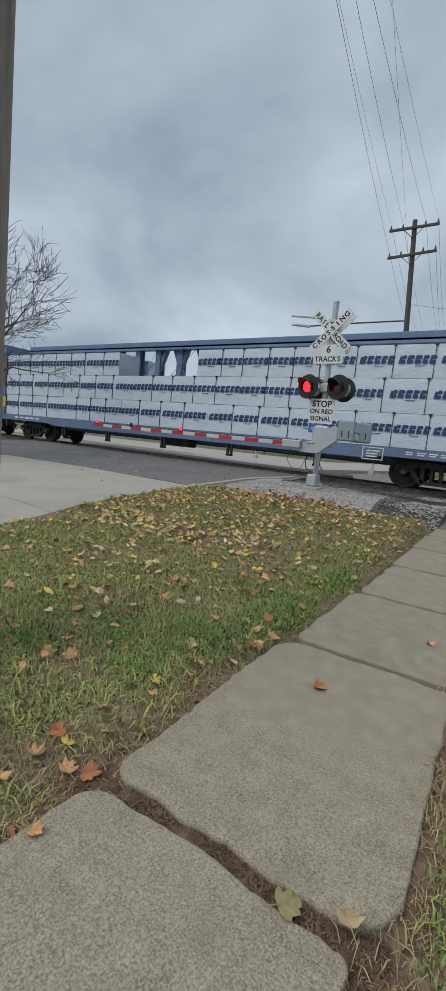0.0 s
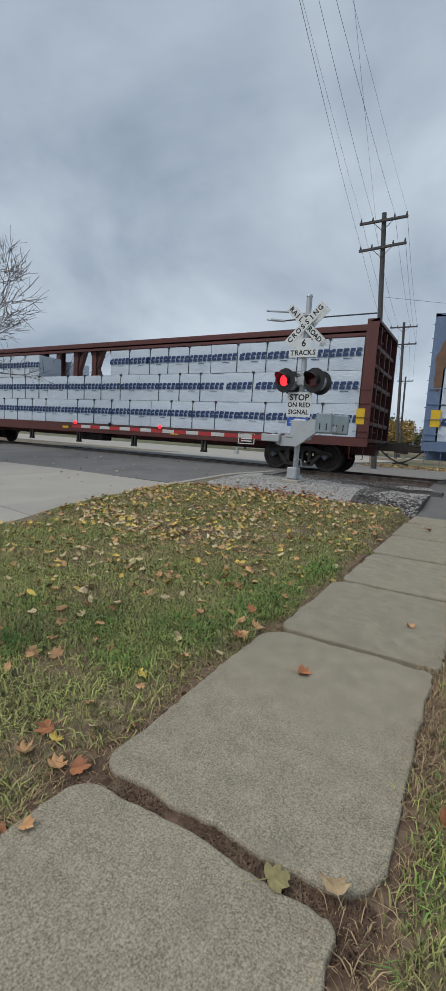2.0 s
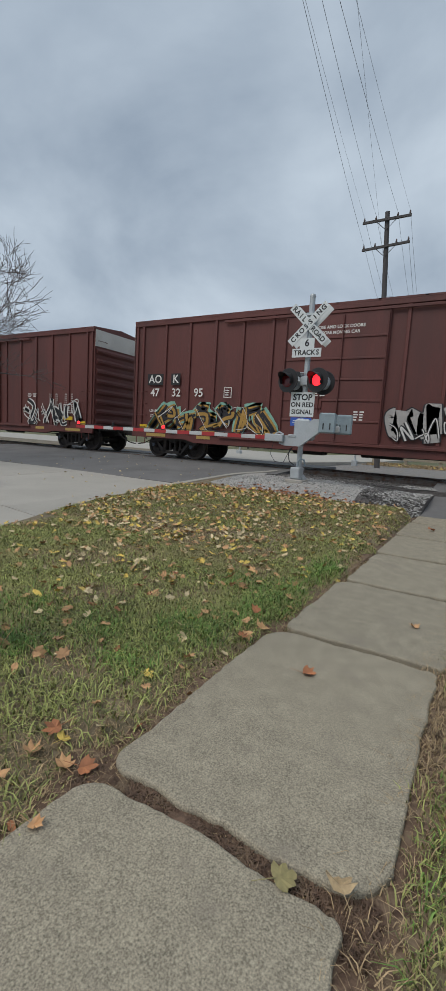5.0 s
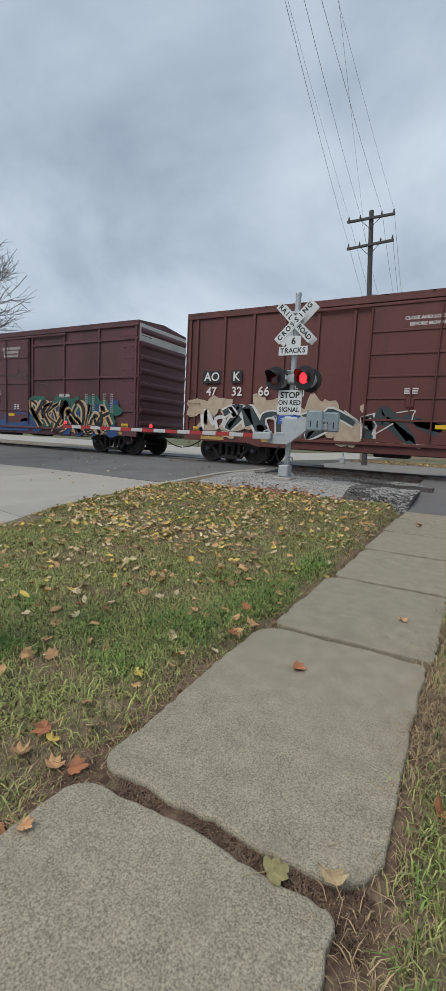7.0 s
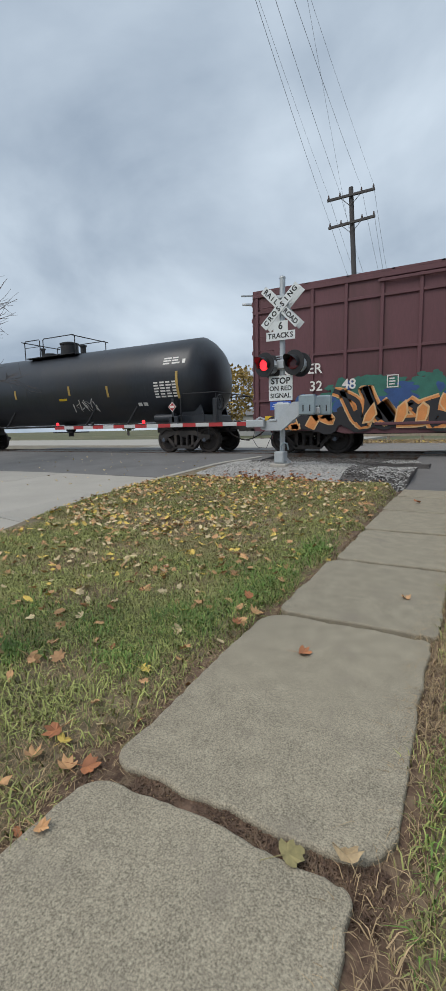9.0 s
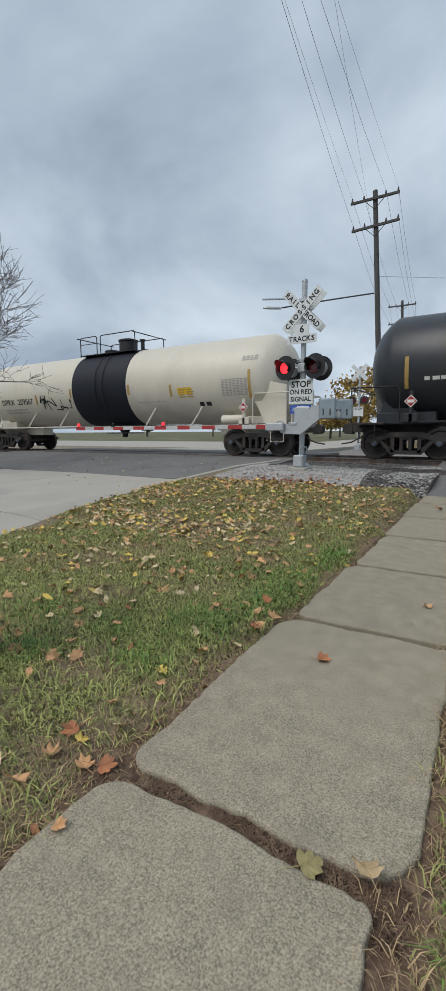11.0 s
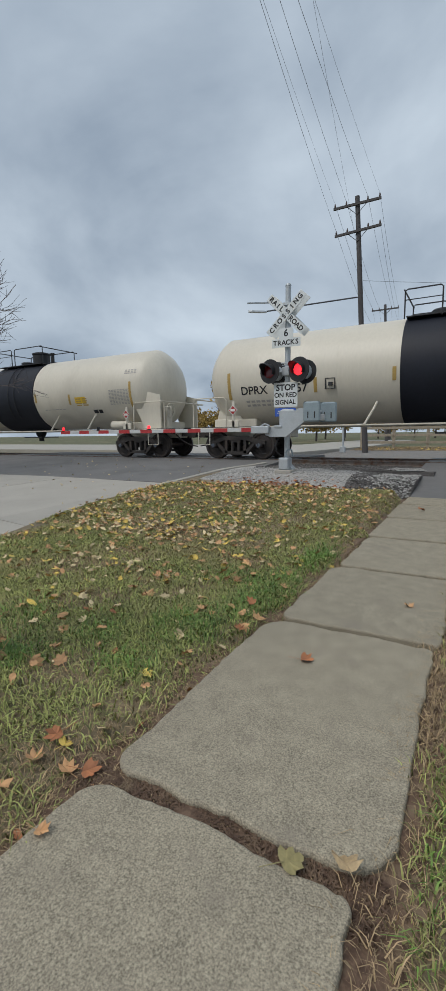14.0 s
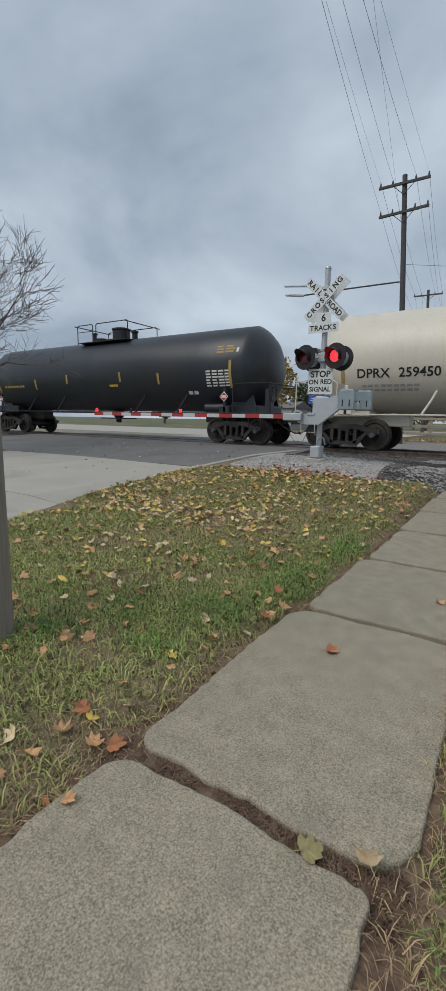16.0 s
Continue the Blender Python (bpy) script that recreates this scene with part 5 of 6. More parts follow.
def spray_blobs(car, y, colour, seed, x0, x1, z0, z1, count, rx, rz, rough=0.3):
    rnd = random.Random(seed)
    s = Shape()
    for k in range(count):
        cx = x0 + (x1 - x0) * (k + rnd.uniform(0.2, 0.8)) / count
        a, b = rx * rnd.uniform(0.7, 1.2), rz * rnd.uniform(0.7, 1.2)
        o = blob_outline(rnd, cx, min(max(rnd.uniform(z0, z1), z0 + b * 0.8), z1 - b * 0.6), a, b, rough=rough)
        lift = y - 0.0005 * (k % 5)
        s.add([(p, lift, q) for p, q in o], [tuple(range(len(o)))])
    return tagged(part("spray_paint", s, M_SPRAY[colour], car), kind="stuff")


def spray_lines(car, y, colour, seed, x0, x1, z0, z1, count, width, wild=1.0):
    """Looping strokes, as flat ribbons."""
    rnd = random.Random(seed)
    s = Shape()
    for k in range(count):
        cx = x0 + (x1 - x0) * (k + 0.5) / count
        w = (x1 - x0) / count
        pts = [(cx + rnd.uniform(-0.6, 0.6) * w * wild, rnd.uniform(z0, z1)) for _ in range(4)]
        path = []
        for a in range(3):
            p0, p1, p2, p3 = pts[max(a - 1, 0)], pts[a], pts[a + 1], pts[min(a + 2, 3)]
            for i in range(6):
                t = i / 6
                path.append(tuple(0.5 * (2 * p1[c] + (p2[c] - p0[c]) * t + (2 * p0[c] - 5 * p1[c] + 4 * p2[c] - p3[c]) * t * t + (3 * p1[c] - p0[c] - 3 * p2[c] + p3[c]) * t ** 3) for c in (0, 1)))
        wd = width * rnd.uniform(0.6, 1.3)
        vs = []
        for i, (px_, pz_) in enumerate(path):
            a, b = path[max(i - 1, 0)], path[min(i + 1, len(path) - 1)]
            dx, dz = b[0] - a[0], b[1] - a[1]
            ln = math.hypot(dx, dz) or 1
            nx, nz = -dz / ln * wd / 2, dx / ln * wd / 2
            lo, hi = min(max(pz_ - nz, z0), z1), min(max(pz_ + nz, z0), z1)
            vs += [(px_ - nx, y - 0.0004 * (k % 7), lo), (px_ + nx, y - 0.0004 * (k % 7), hi)]
        s.add(vs, [(2 * i, 2 * i + 1, 2 * i + 3, 2 * i + 2) for i in range(len(path) - 1)])
    return tagged(part("spray_paint", s, M_SPRAY[colour], car), kind="stuff")


def box_car(label, x0, paint, marks, number, kind, seed):
    """A fifty-foot boxcar: kind 'post' has upright side posts and a white end sheet, 'grid' a grid of ribs."""
    half, wy, zb, zt = 7.65, 1.55, 0.62, 4.88
    car = new_car("boxcar", label, x0)
    y = -wy
    part("body", Shape().box(-half, half, -wy + 0.06, wy - 0.06, 0.95, zt), paint, car)
    roof = Shape()
    roof.rings([[(x, -wy, zt), (x, -wy, zt + 0.06), (x, 0, zt + 0.2), (x, wy, zt + 0.06), (x, wy, zt)] for x in (-half, half)])
    for k in range(13):
        x = -half + 0.5 + k * (2 * half - 1) / 12
        roof.rings([[(x - 0.04, -wy, zt + 0.06), (x + 0.04, -wy, zt + 0.06), (x + 0.04, 0, zt + 0.235), (x - 0.04, 0, zt + 0.235)], [(x - 0.04, -wy, zt + 0.02), (x + 0.04, -wy, zt + 0.02), (x + 0.04, 0, zt + 0.19), (x - 0.04, 0, zt + 0.19)]])
    part("roof", roof, paint, car, "ribbed steel roof")
    for sy in (-1, 1):
        # sill, eave rail, sheets
        e = Shape().box(-half, half, sy * wy - 0.03 * (sy > 0), sy * wy + 0.03 * (sy < 0), zt - 0.14, zt, 0.008)
        part("eave_rail", e, paint, car)
        sl = Shape()
        sl.prism([(-half, 0.98), (-half, 0.72), (-5.2, 0.72), (-4.8, zb), (4.8, zb), (5.2, 0.72), (half, 0.72), (half, 0.98)], sy * (wy - 0.05) - 0.03, sy * (wy - 0.05) + 0.03)
        part("side_sill", sl, paint, car)
    door0, door1 = (-1.55, 1.55) if kind == "post" else (-1.75, 1.75)
    post_h = Shape().box(-0.05, 0.05, 0, 0.055, 0.98, zt - 0.14, 0.012).mesh("side_post", paint)
    if kind == "post":
        places = [half - 0.12, -half + 0.12] + [s * (door1 + 0.45 + 1.05 * k) for s in (-1, 1) for k in range(6)]
    else:
        places = [half - 0.12, -half + 0.12] + [-(door1 + 0.15 + 0.97 * k) for k in range(6)] + [door1 + 0.15 + 1.9 * k for k in range(3)]
    for p in places:
        part("side_post", post_h, paint, car, m=pose(p, y + 0.005, 0))
        part("side_post", post_h, paint, car, m=pose(p, wy - 0.06, 0))
    if kind == "grid":
        rib = Shape().box(door1 + 0.1, half, 0, 0.05, -0.04, 0.04, 0.01).mesh("side_rib", paint)
        for z in (4.3, 2.92, 1.66):
            part("side_rib", rib, paint, car, m=pose(0, y + 0.009, z))
            part("side_rib", rib, paint, car, m=pose(-half - door1 - 0.1, y + 0.009, z))
    # plug door with its rails, bars and handles
    d = part("door", Shape().box(door0, door1, y - 0.02, y + 0.06, 0.92, zt - 0.22, 0.015), paint, car, "closed sliding plug door")
    for z in (1.6, 2.75, 3.85) if kind == "grid" else (1.55, 2.15, 2.75, 3.35, 3.95):
        part("door_rib", Shape().box(door0 + 0.06, door1 - 0.06, y - 0.045, y - 0.02, z - 0.03, z + 0.03, 0.008), paint, d)
    for xx in (door0 + 0.05, door1 - 0.05, 0.25):
        part("lock_bar", Shape().tube([(xx, y - 0.06, 1.0), (xx, y - 0.06, zt - 0.3)], 0.022, 6), paint, d)
    part("door_track", Shape().box(door0 - 2.2, door1 + 2.2, y - 0.05, y, zt - 0.26, zt - 0.18, 0.01).box(door0 - 2.2, door1 + 2.2, y - 0.06, y, 0.84, 0.92, 0.01), paint, car)
    part("door_handle", Shape().box(-0.45, -0.22, y - 0.05, y - 0.02, 1.9, 2.2, 0.02).tube([(-0.33, y - 0.07, 1.8), (-0.33, y - 0.07, 2.5)], 0.018, 6), paint, d, "lock plate")
    # ends with corrugations
    for sx in (-1, 1):
        en = Shape().box(min(sx * half, sx * (half + 0.03)), max(sx * half, sx * (half + 0.03)), -wy + 0.04, wy - 0.04, 0.95, zt - 0.02)
        top = 4.1 if kind == "post" else 4.7
        ew = part("end_wall", en, paint, car, "corrugated steel end wall")
        for k in range(8):
            z = 1.2 + (top - 1.3) * k / 7
            part("corrugation", Shape().rings([[(sx * (half + 0.03), q, z - 0.13), (sx * (half + 0.10), q, z - 0.04), (sx * (half + 0.10), q, z + 0.04), (sx * (half + 0.03), q, z + 0.13)] for q in (-wy + 0.12, wy - 0.12)]), paint, ew)
        if kind == "post" or sx > 0:
            part("end_sheet", Shape().box(min(sx * (half + 0.03), sx * (half + 0.045)), max(sx * (half + 0.03), sx * (half + 0.045)), -wy + 0.05, wy - 0.05, 4.2, zt - 0.04), M_WTOP, car, "white upper end sheet")
        ladder(car, sx * (half - 0.42), y, 1.1, 2.4 if kind == "post" else 4.4, 4 if kind == "post" else 9, paint)
        ladder(car, sx * (half + 0.06), -wy + 0.4, 1.1, 4.4, 9, paint, along=False)
        sill_step(car, sx * (half - 0.42), y + 0.03, paint)
        part("end_platform", Shape().box(min(sx * half, sx * (half + 0.42)), max(sx * half, sx * (half + 0.42)), -1.2, 1.2, 0.86, 0.9), M_STEEL, car)
        part("uncoupling_rod", Shape().tube([(sx * (half + 0.3), -1.45, 0.72), (sx * (half + 0.3), -1.4, 0.92), (sx * (half + 0.35), -0.4, 0.95)], 0.014, 5), M_STEEL, car)
        part("yellow_marker", Shape().box(sx * (half - 0.55) - 0.17, sx * (half - 0.55) + 0.17, y - 0.006, y - 0.002, 1.05, 1.19), M_YELLOW, car, "yellow reflective marker")
        for q, w in ((6.5, 0.45), (4.4, 0.28)):
            part("sill_reflector", Shape().box(sx * q - w, sx * q + w, y + 0.010, y + 0.018, 0.77, 0.88), M_OCHRE, car, "dull gold reflective strip")
    # underframe
    part("centre_sill", Shape().box(-half, half, -0.2, 0.2, 0.66, 0.98), M_STEEL, car)
    part("brake_gear", Shape().box(-1.3, -0.3, -0.9, -0.3, 0.5, 0.85, 0.04).tube([(-4.6, -0.6, 0.6), (4.6, -0.6, 0.6)], 0.02, 6).lathe([(-0.3, 0.16), (0.9, 0.16)], "x", 12, (1.2, -0.7, 0.68)), M_STEEL, car)
    bogies(car, 6.05)
    couplers(car, half, 1.1)
    # lettering
    ly = y - (0.0045 if kind == "post" else 0.026)
    lx = -6.6
    za, zn = (2.83, 2.35) if kind == "post" else (2.5, 2.0)
    if kind == "post":
        for k, w in ((0, 0.36), (0.92, 0.2)):
            part("mark_panel", Shape().box(lx + k - w, lx + k + w, y - 0.004, y - 0.001, za - 0.2, za + 0.2), M_BLACK, car, "black patch behind the mark")
    lettering(marks[0], 0.40, M_STENCIL, car, lx, ly, za, 0.006)
    lettering(marks[1], 0.40, M_STENCIL, car, lx + 0.92, ly, za, 0.006)
    for k in range(3):
        lettering(number[2 * k:2 * k + 2], 0.40, M_STENCIL, car, lx + 0.96 * k, ly, zn, 0.006)
    if kind == "post":
        for k, row in enumerate(("LD LMT", "LT WT")):
            lettering(row, 0.13, M_STENCIL, car, lx, ly, 1.7 - 0.18 * k, 0.003)
    if kind == "grid":
        for k, (a, b) in enumerate((("LD LMT", "213200"), ("LT WT", "72800"))):
            lettering(a, 0.13, M_STENCIL, car, lx + 1.0, ly, 1.47 - 0.17 * k, 0.003)
            lettering(b, 0.13, M_STENCIL, car, lx + 1.95, ly, 1.47 - 0.17 * k, 0.003)
    bars(car, 3.6, 2.3, ly, 0.7, 0.16, 3, 2, M_STENCIL, seed + 3)
    for k in range(4):
        bars(car, 5.05 + 0.38 * k + 0.2 * (k > 1), 2.3, ly, 0.15, 0.75, 9, 2, M_DULLP, seed + 4 + k)
    for k, row in enumerate(("CLOSE AND LOCK DOORS", "BEFORE MOVING CAR") if kind == "post" else ("CLOSE AND LOCK", "DOOR BEFORE", "MOVING CAR")):
        lettering(row, 0.125 if kind == "post" else 0.15, M_STENCIL, car, 0.1 if kind == "post" else 0.55, y - 0.026, 4.25 - 0.16 * k, 0.003)
    frame_plate(car, lx + 2.95, zn - 0.15, ly, 0.3, 0.34, M_STENCIL, seed)
    if kind == "post":
        frame_plate(car, 5.95, 1.5, ly, 0.5, 0.36, M_STENCIL, seed + 5)
        part("placard", Shape().box(5.9, 6.5, ly - 0.002, ly, 1.22, 1.36), M_YELLOW, car)
    bars(car, -0.5, 2.42, y - 0.05, 0.4, 0.18, 3, 2, M_STENCIL, seed + 12)
    bars(car, 0.75, 1.85, y - 0.026, 0.35, 0.3, 4, 2, M_STENCIL, seed + 13)
    part("door_label", Shape().box(0.35, 0.75, y - 0.03, y - 0.026, 1.35, 1.46), M_YELLOW, d)
    return car


def printed_mark():
    """The dark print on the wrap: five plain blocks on one line."""
    s = Shape()
    h, x = 0.22, -0.40
    def patch(x0, x1, z0, z1, cut=0.0):
        o = [(x0, z0), (x1 - cut, z0), (x1, z0 + cut), (x1, z1 - cut), (x1 - cut, z1), (x0, z1)]
        s.add([(p + 0.16 * q, 0, q - h / 2) for p, q in o], [tuple(range(len(o)))])
    for k, w in enumerate((0.155, 0.145, 0.145, 0.125, 0.135)):
        stem = w * (0.48 if k % 2 else 0.40)
        patch(x, x + stem, 0, h * (0.86 if k == 0 else 1))
        patch(x + stem, x + w, h * 0.57, h, 0.03)
        patch(x + stem, x + w * (0.98 if k != 3 else 0.9), 0, h * 0.42, 0.02)
        x += w + 0.028
    s.box(-0.02, 0.2, -0.001, 0, -0.185, -0.165)
    return s.mesh("printed_mark", M_NAVY)


MARK = printed_mark()
MARK.transform(Matrix.Diagonal((1.16, 1, 1.0, 1)))


def wrapped_bundle(length, height, depth, seed, marks=True):
    """One wrapped bundle of boards, its sheet a little slack and creased."""
    rnd = random.Random(seed)
    nx, nz = int(length / 0.16), 7
    s = Shape()
    def skin(y, sgn):
        vs = []
        for j in range(nz + 1):
            for i in range(nx + 1):
                x, z = -length / 2 + length * i / nx, height * j / nz
                edge = min(i, nx - i, j, nz - j)
                q = 0.012 * noise.noise((x * 1.7 + seed, z * 3.2, seed)) + 0.008 * noise.noise((x * 5 + z * 3 + seed, z * 6, 1))
                q -= 0.006 if edge == 0 else 0
                vs.append((x, y + sgn * q, z))
        s.add(vs, [(j * (nx + 1) + i, j * (nx + 1) + i + 1, (j + 1) * (nx + 1) + i + 1, (j + 1) * (nx + 1) + i) for j in range(nz) for i in range(nx)])
    skin(-depth, -1)
    e = 0.02
    s.add([(-length / 2, -depth + e, 0), (length / 2, -depth + e, 0), (length / 2, 0, 0), (-length / 2, 0, 0), (-length / 2, -depth + e, height), (length / 2, -depth + e, height), (length / 2, 0, height), (-length / 2, 0, height)],
          [(4, 5, 6, 7), (0, 3, 2, 1), (1, 2, 6, 5), (0, 4, 7, 3), (2, 3, 7, 6)])
    return s


def centre_beam_car(label, x0, paint, gap0, gap1, seed, chipped):
    half, wy = 11.2, 1.46
    car = new_car("lumber_flatcar", label, x0)
    dk = Shape().box(-half, half, -wy, wy, 1.0, 1.1).box(-half, half, -0.25, 0.25, 0.6, 1.0)
    for sy in (-1, 1):
        dk.prism([(-half, 1.12), (-half, 0.86), (-7.6, 0.86), (-7.0, 0.76), (7.0, 0.76), (7.6, 0.86), (half, 0.86), (half, 1.12)], sy * wy - 0.03, sy * wy + 0.03)
    part("deck", dk, paint, car)
    part("top_beam", Shape().box(-half + 0.2, half - 0.2, -0.3, 0.3, 4.34, 4.42, 0.01).box(-half + 0.2, half - 0.2, -0.14, 0.14, 4.42, 4.64, 0.02).box(-half + 0.2, half - 0.2, -0.3, -0.26, 4.26, 4.42), paint, car, "long top beam")
    post = Shape().box(-0.13, 0.13, -0.16, -0.12, 1.1, 4.35).box(-0.13, 0.13, 0.12, 0.16, 1.1, 4.35).box(-0.02, 0.02, -0.12, 0.12, 1.1, 4.35)
    pm = post.mesh("centre_post", paint)
    n = 18
    for k in range(n + 1):
        part("centre_post", pm, paint, car, m=pose(-half + 0.9 + (2 * half - 1.8) * k / n, 0, 0))
    for k, (a, b) in enumerate(((0.1, 0.9), (2.0, 1.2), (1.2, 2.0), (-1.0, -0.2), (3.0, 2.3), (-2.4, -3.1))):
        part("diagonal_brace", Shape().rings([[(gap0 + 1 + a - 0.08, q, 1.3), (gap0 + 1 + a + 0.08, q, 1.3), (gap0 + 1 + b + 0.08 + 0.6 * (b - a), q, 4.35), (gap0 + 1 + b - 0.08 + 0.6 * (b - a), q, 4.35)] for q in (-0.1, 0.1)]), paint, car)
    for k in range(6):
        xx = gap0 + 0.2 + (gap1 - gap0 - 0.4) * k / 5
        part("tie_cable", Shape().tube([(xx, -0.3, 4.3), (xx + (0.5 if k % 2 else -0.5), -1.3, 3.02)], 0.008, 4), M_STRAP, car)
    for sx in (-1, 1):
        b = Shape()
        xo, xi = sx * half, sx * (half - 0.32)
        lo, hi = min(xo, xi), max(xo, xi)
        for sy in (-1, 1):
            b.prism([(xi, 1.1), (xo, 1.1), (xo, 4.45), (xi, 4.35)] if sx > 0 else [(xo, 1.1), (xi, 1.1), (xi, 4.35), (xo, 4.45)], sy * wy - 0.03, sy * wy + 0.03)
        b.box(sx * (half - 0.29) - 0.02, sx * (half - 0.29) + 0.02, -wy, wy, 1.1, 4.38)
        b.box(lo, hi, -wy - 0.03, wy + 0.03, 4.36, 4.44)
        bh = part("bulkhead", b, paint, car, "ribbed end bulkhead")
        for z in (1.55, 2.1, 2.65, 3.2, 3.75):
            part("bulkhead_rib", Shape().box(sx * (half - 0.16) - 0.10, sx * (half - 0.16) + 0.10, -wy + 0.04, wy - 0.04, z - 0.06, z + 0.06, 0.01), paint, bh)
        for q in (-0.75, 0, 0.75):
            part("bulkhead_rib", Shape().box(sx * (half - 0.12) - 0.07, sx * (half - 0.12) + 0.07, q - 0.05, q + 0.05, 1.12, 4.34, 0.01), paint, bh)
        ladder(car, sx * (half + 0.0), -wy + 0.35, 1.3, 4.2, 9, paint, along=False)
        ladder(car, sx * (half - 0.25), -wy, 1.3, 2.5, 4, paint, 0.4)
        sill_step(car, sx * (half - 0.3), -wy, paint)
        part("yellow_marker", Shape().box(sx * (half - 0.27) - 0.12, sx * (half - 0.27) + 0.12, -wy - 0.036, -wy - 0.031, 1.5, 1.95), M_YELLOW, car, "yellow reflective marker")
        if chipped:
            part("rust_patch", Shape().prism([(p, q) for p, q in blob_outline(random.Random(3 + sx), sx * (half - 0.25), 3.1, 0.14, 0.6, 20, 0.4)], -wy - 0.034, -wy - 0.031), M_RUST, car, "brown rust patch")
    # load: three tiers each side, the top one open in the middle
    rnd = random.Random(seed)
    tiers = [(1.13, 0.95), (2.085, 0.95), (3.04, 0.92)]
    L = half - 0.36
    for t, (z, h) in enumerate(tiers):
        spans = []
        a = -L
        while a < L - 1:
            ln = rnd.choice((4.88, 4.27, 3.66))
            b = min(a + ln, L)
            if L - b < 2:
                b = L
            spans.append((a, b))
            a = b + 0.004
        if t == 2:
            spans = [(-L, -L + 3.66), (-L + 3.7, gap0), (gap1, gap1 + 4.6), (gap1 + 4.64, L)]
        for i, (a, b) in enumerate(spans):
            off = rnd.uniform(-0.015, 0.015)
            bun = part("lumber_pack", wrapped_bundle(b - a, h - 0.006, 1.17, seed * 10 + t * 7 + i), M_WRAP, car, "white plastic-wrapped bundle of boards", True, pose((a + b) / 2, -0.27 + off, z))
            part("lumber_pack", Shape().box(-(b - a) / 2, (b - a) / 2, 0, 1.17, 0, h - 0.006, 0.02), M_WRAP, car, "white plastic-wrapped bundle of boards", False, pose((a + b) / 2, 0.27, z))
            if t < 2:
                part("dunnage", Shape().box(a + 0.1 - (a + b) / 2, b - 0.1 - (a + b) / 2, -1.12, -0.05, h - 0.012, h + 0.004), M_STRAP, bun)
            k = max(2, round((b - a) / 1.02))
            for j in range(k):
                xx = -(b - a) / 2 + (b - a) * (j + 0.5) / k + rnd.uniform(-0.04, 0.04)
                tagged(part("printed_mark", MARK, M_NAVY, bun, m=pose(xx, -1.196, h * 0.55, 0, rnd.uniform(-1.2, 1.2), 0)), kind="stuff")
                if j < k - 1:
                    xs_ = xx + 0.5 + rnd.uniform(-0.05, 0.05)
                    part("strap", Shape().box(xs_, xs_ + 0.016, -1.192, -1.172, 0, h).box(xs_ - 0.03, xs_ + 0.05, -1.2, -1.1, h - 0.04, h + 0.02), M_STRAP, bun)
    # pale band of print on the sill, and a hanging tool plate
    bars(car, -half + 1.2, 1.04, -wy - 0.031, 2.0, 0.14, 1, 5, M_STENCIL, seed)
    bars(car, 2.0, 1.04, -wy - 0.031, 1.6, 0.14, 2, 4, M_STENCIL, seed + 1)
    bars(car, half - 3, 1.04, -wy - 0.031, 1.2, 0.12, 2, 4, M_STENCIL, seed + 2)
    for xx in (-1.5, 4.2):
        part("yellow_marker", Shape().box(xx, xx + 0.35, -wy - 0.036, -wy - 0.031, 0.88, 0.98), M_YELLOW, car)
    frame_plate(car, half - 4.2, 0.72, -wy - 0.032, 0.6, 0.36, M_STENCIL, seed)
    for xx in (-6.4, -3.6, -0.6, 2.4, 5.6):
        part("winch_bracket", Shape().box(xx - 0.08, xx - 0.02, -wy, -wy + 0.1, 0.35, 0.8).box(xx + 0.06, xx + 0.12, -wy, -wy + 0.1, 0.35, 0.8).box(xx - 0.1, xx + 0.14, -wy, -wy + 0.1, 0.34, 0.4), M_STEEL, car)
    part("brake_gear", Shape().tube([(-8, -0.8, 0.62), (8, -0.8, 0.62)], 0.02, 6).box(-1, 0.2, -0.9, -0.3, 0.45, 0.75, 0.03), M_STEEL, car)
    bogies(car, 9.0)
    couplers(car, half, 0.87)
    return car


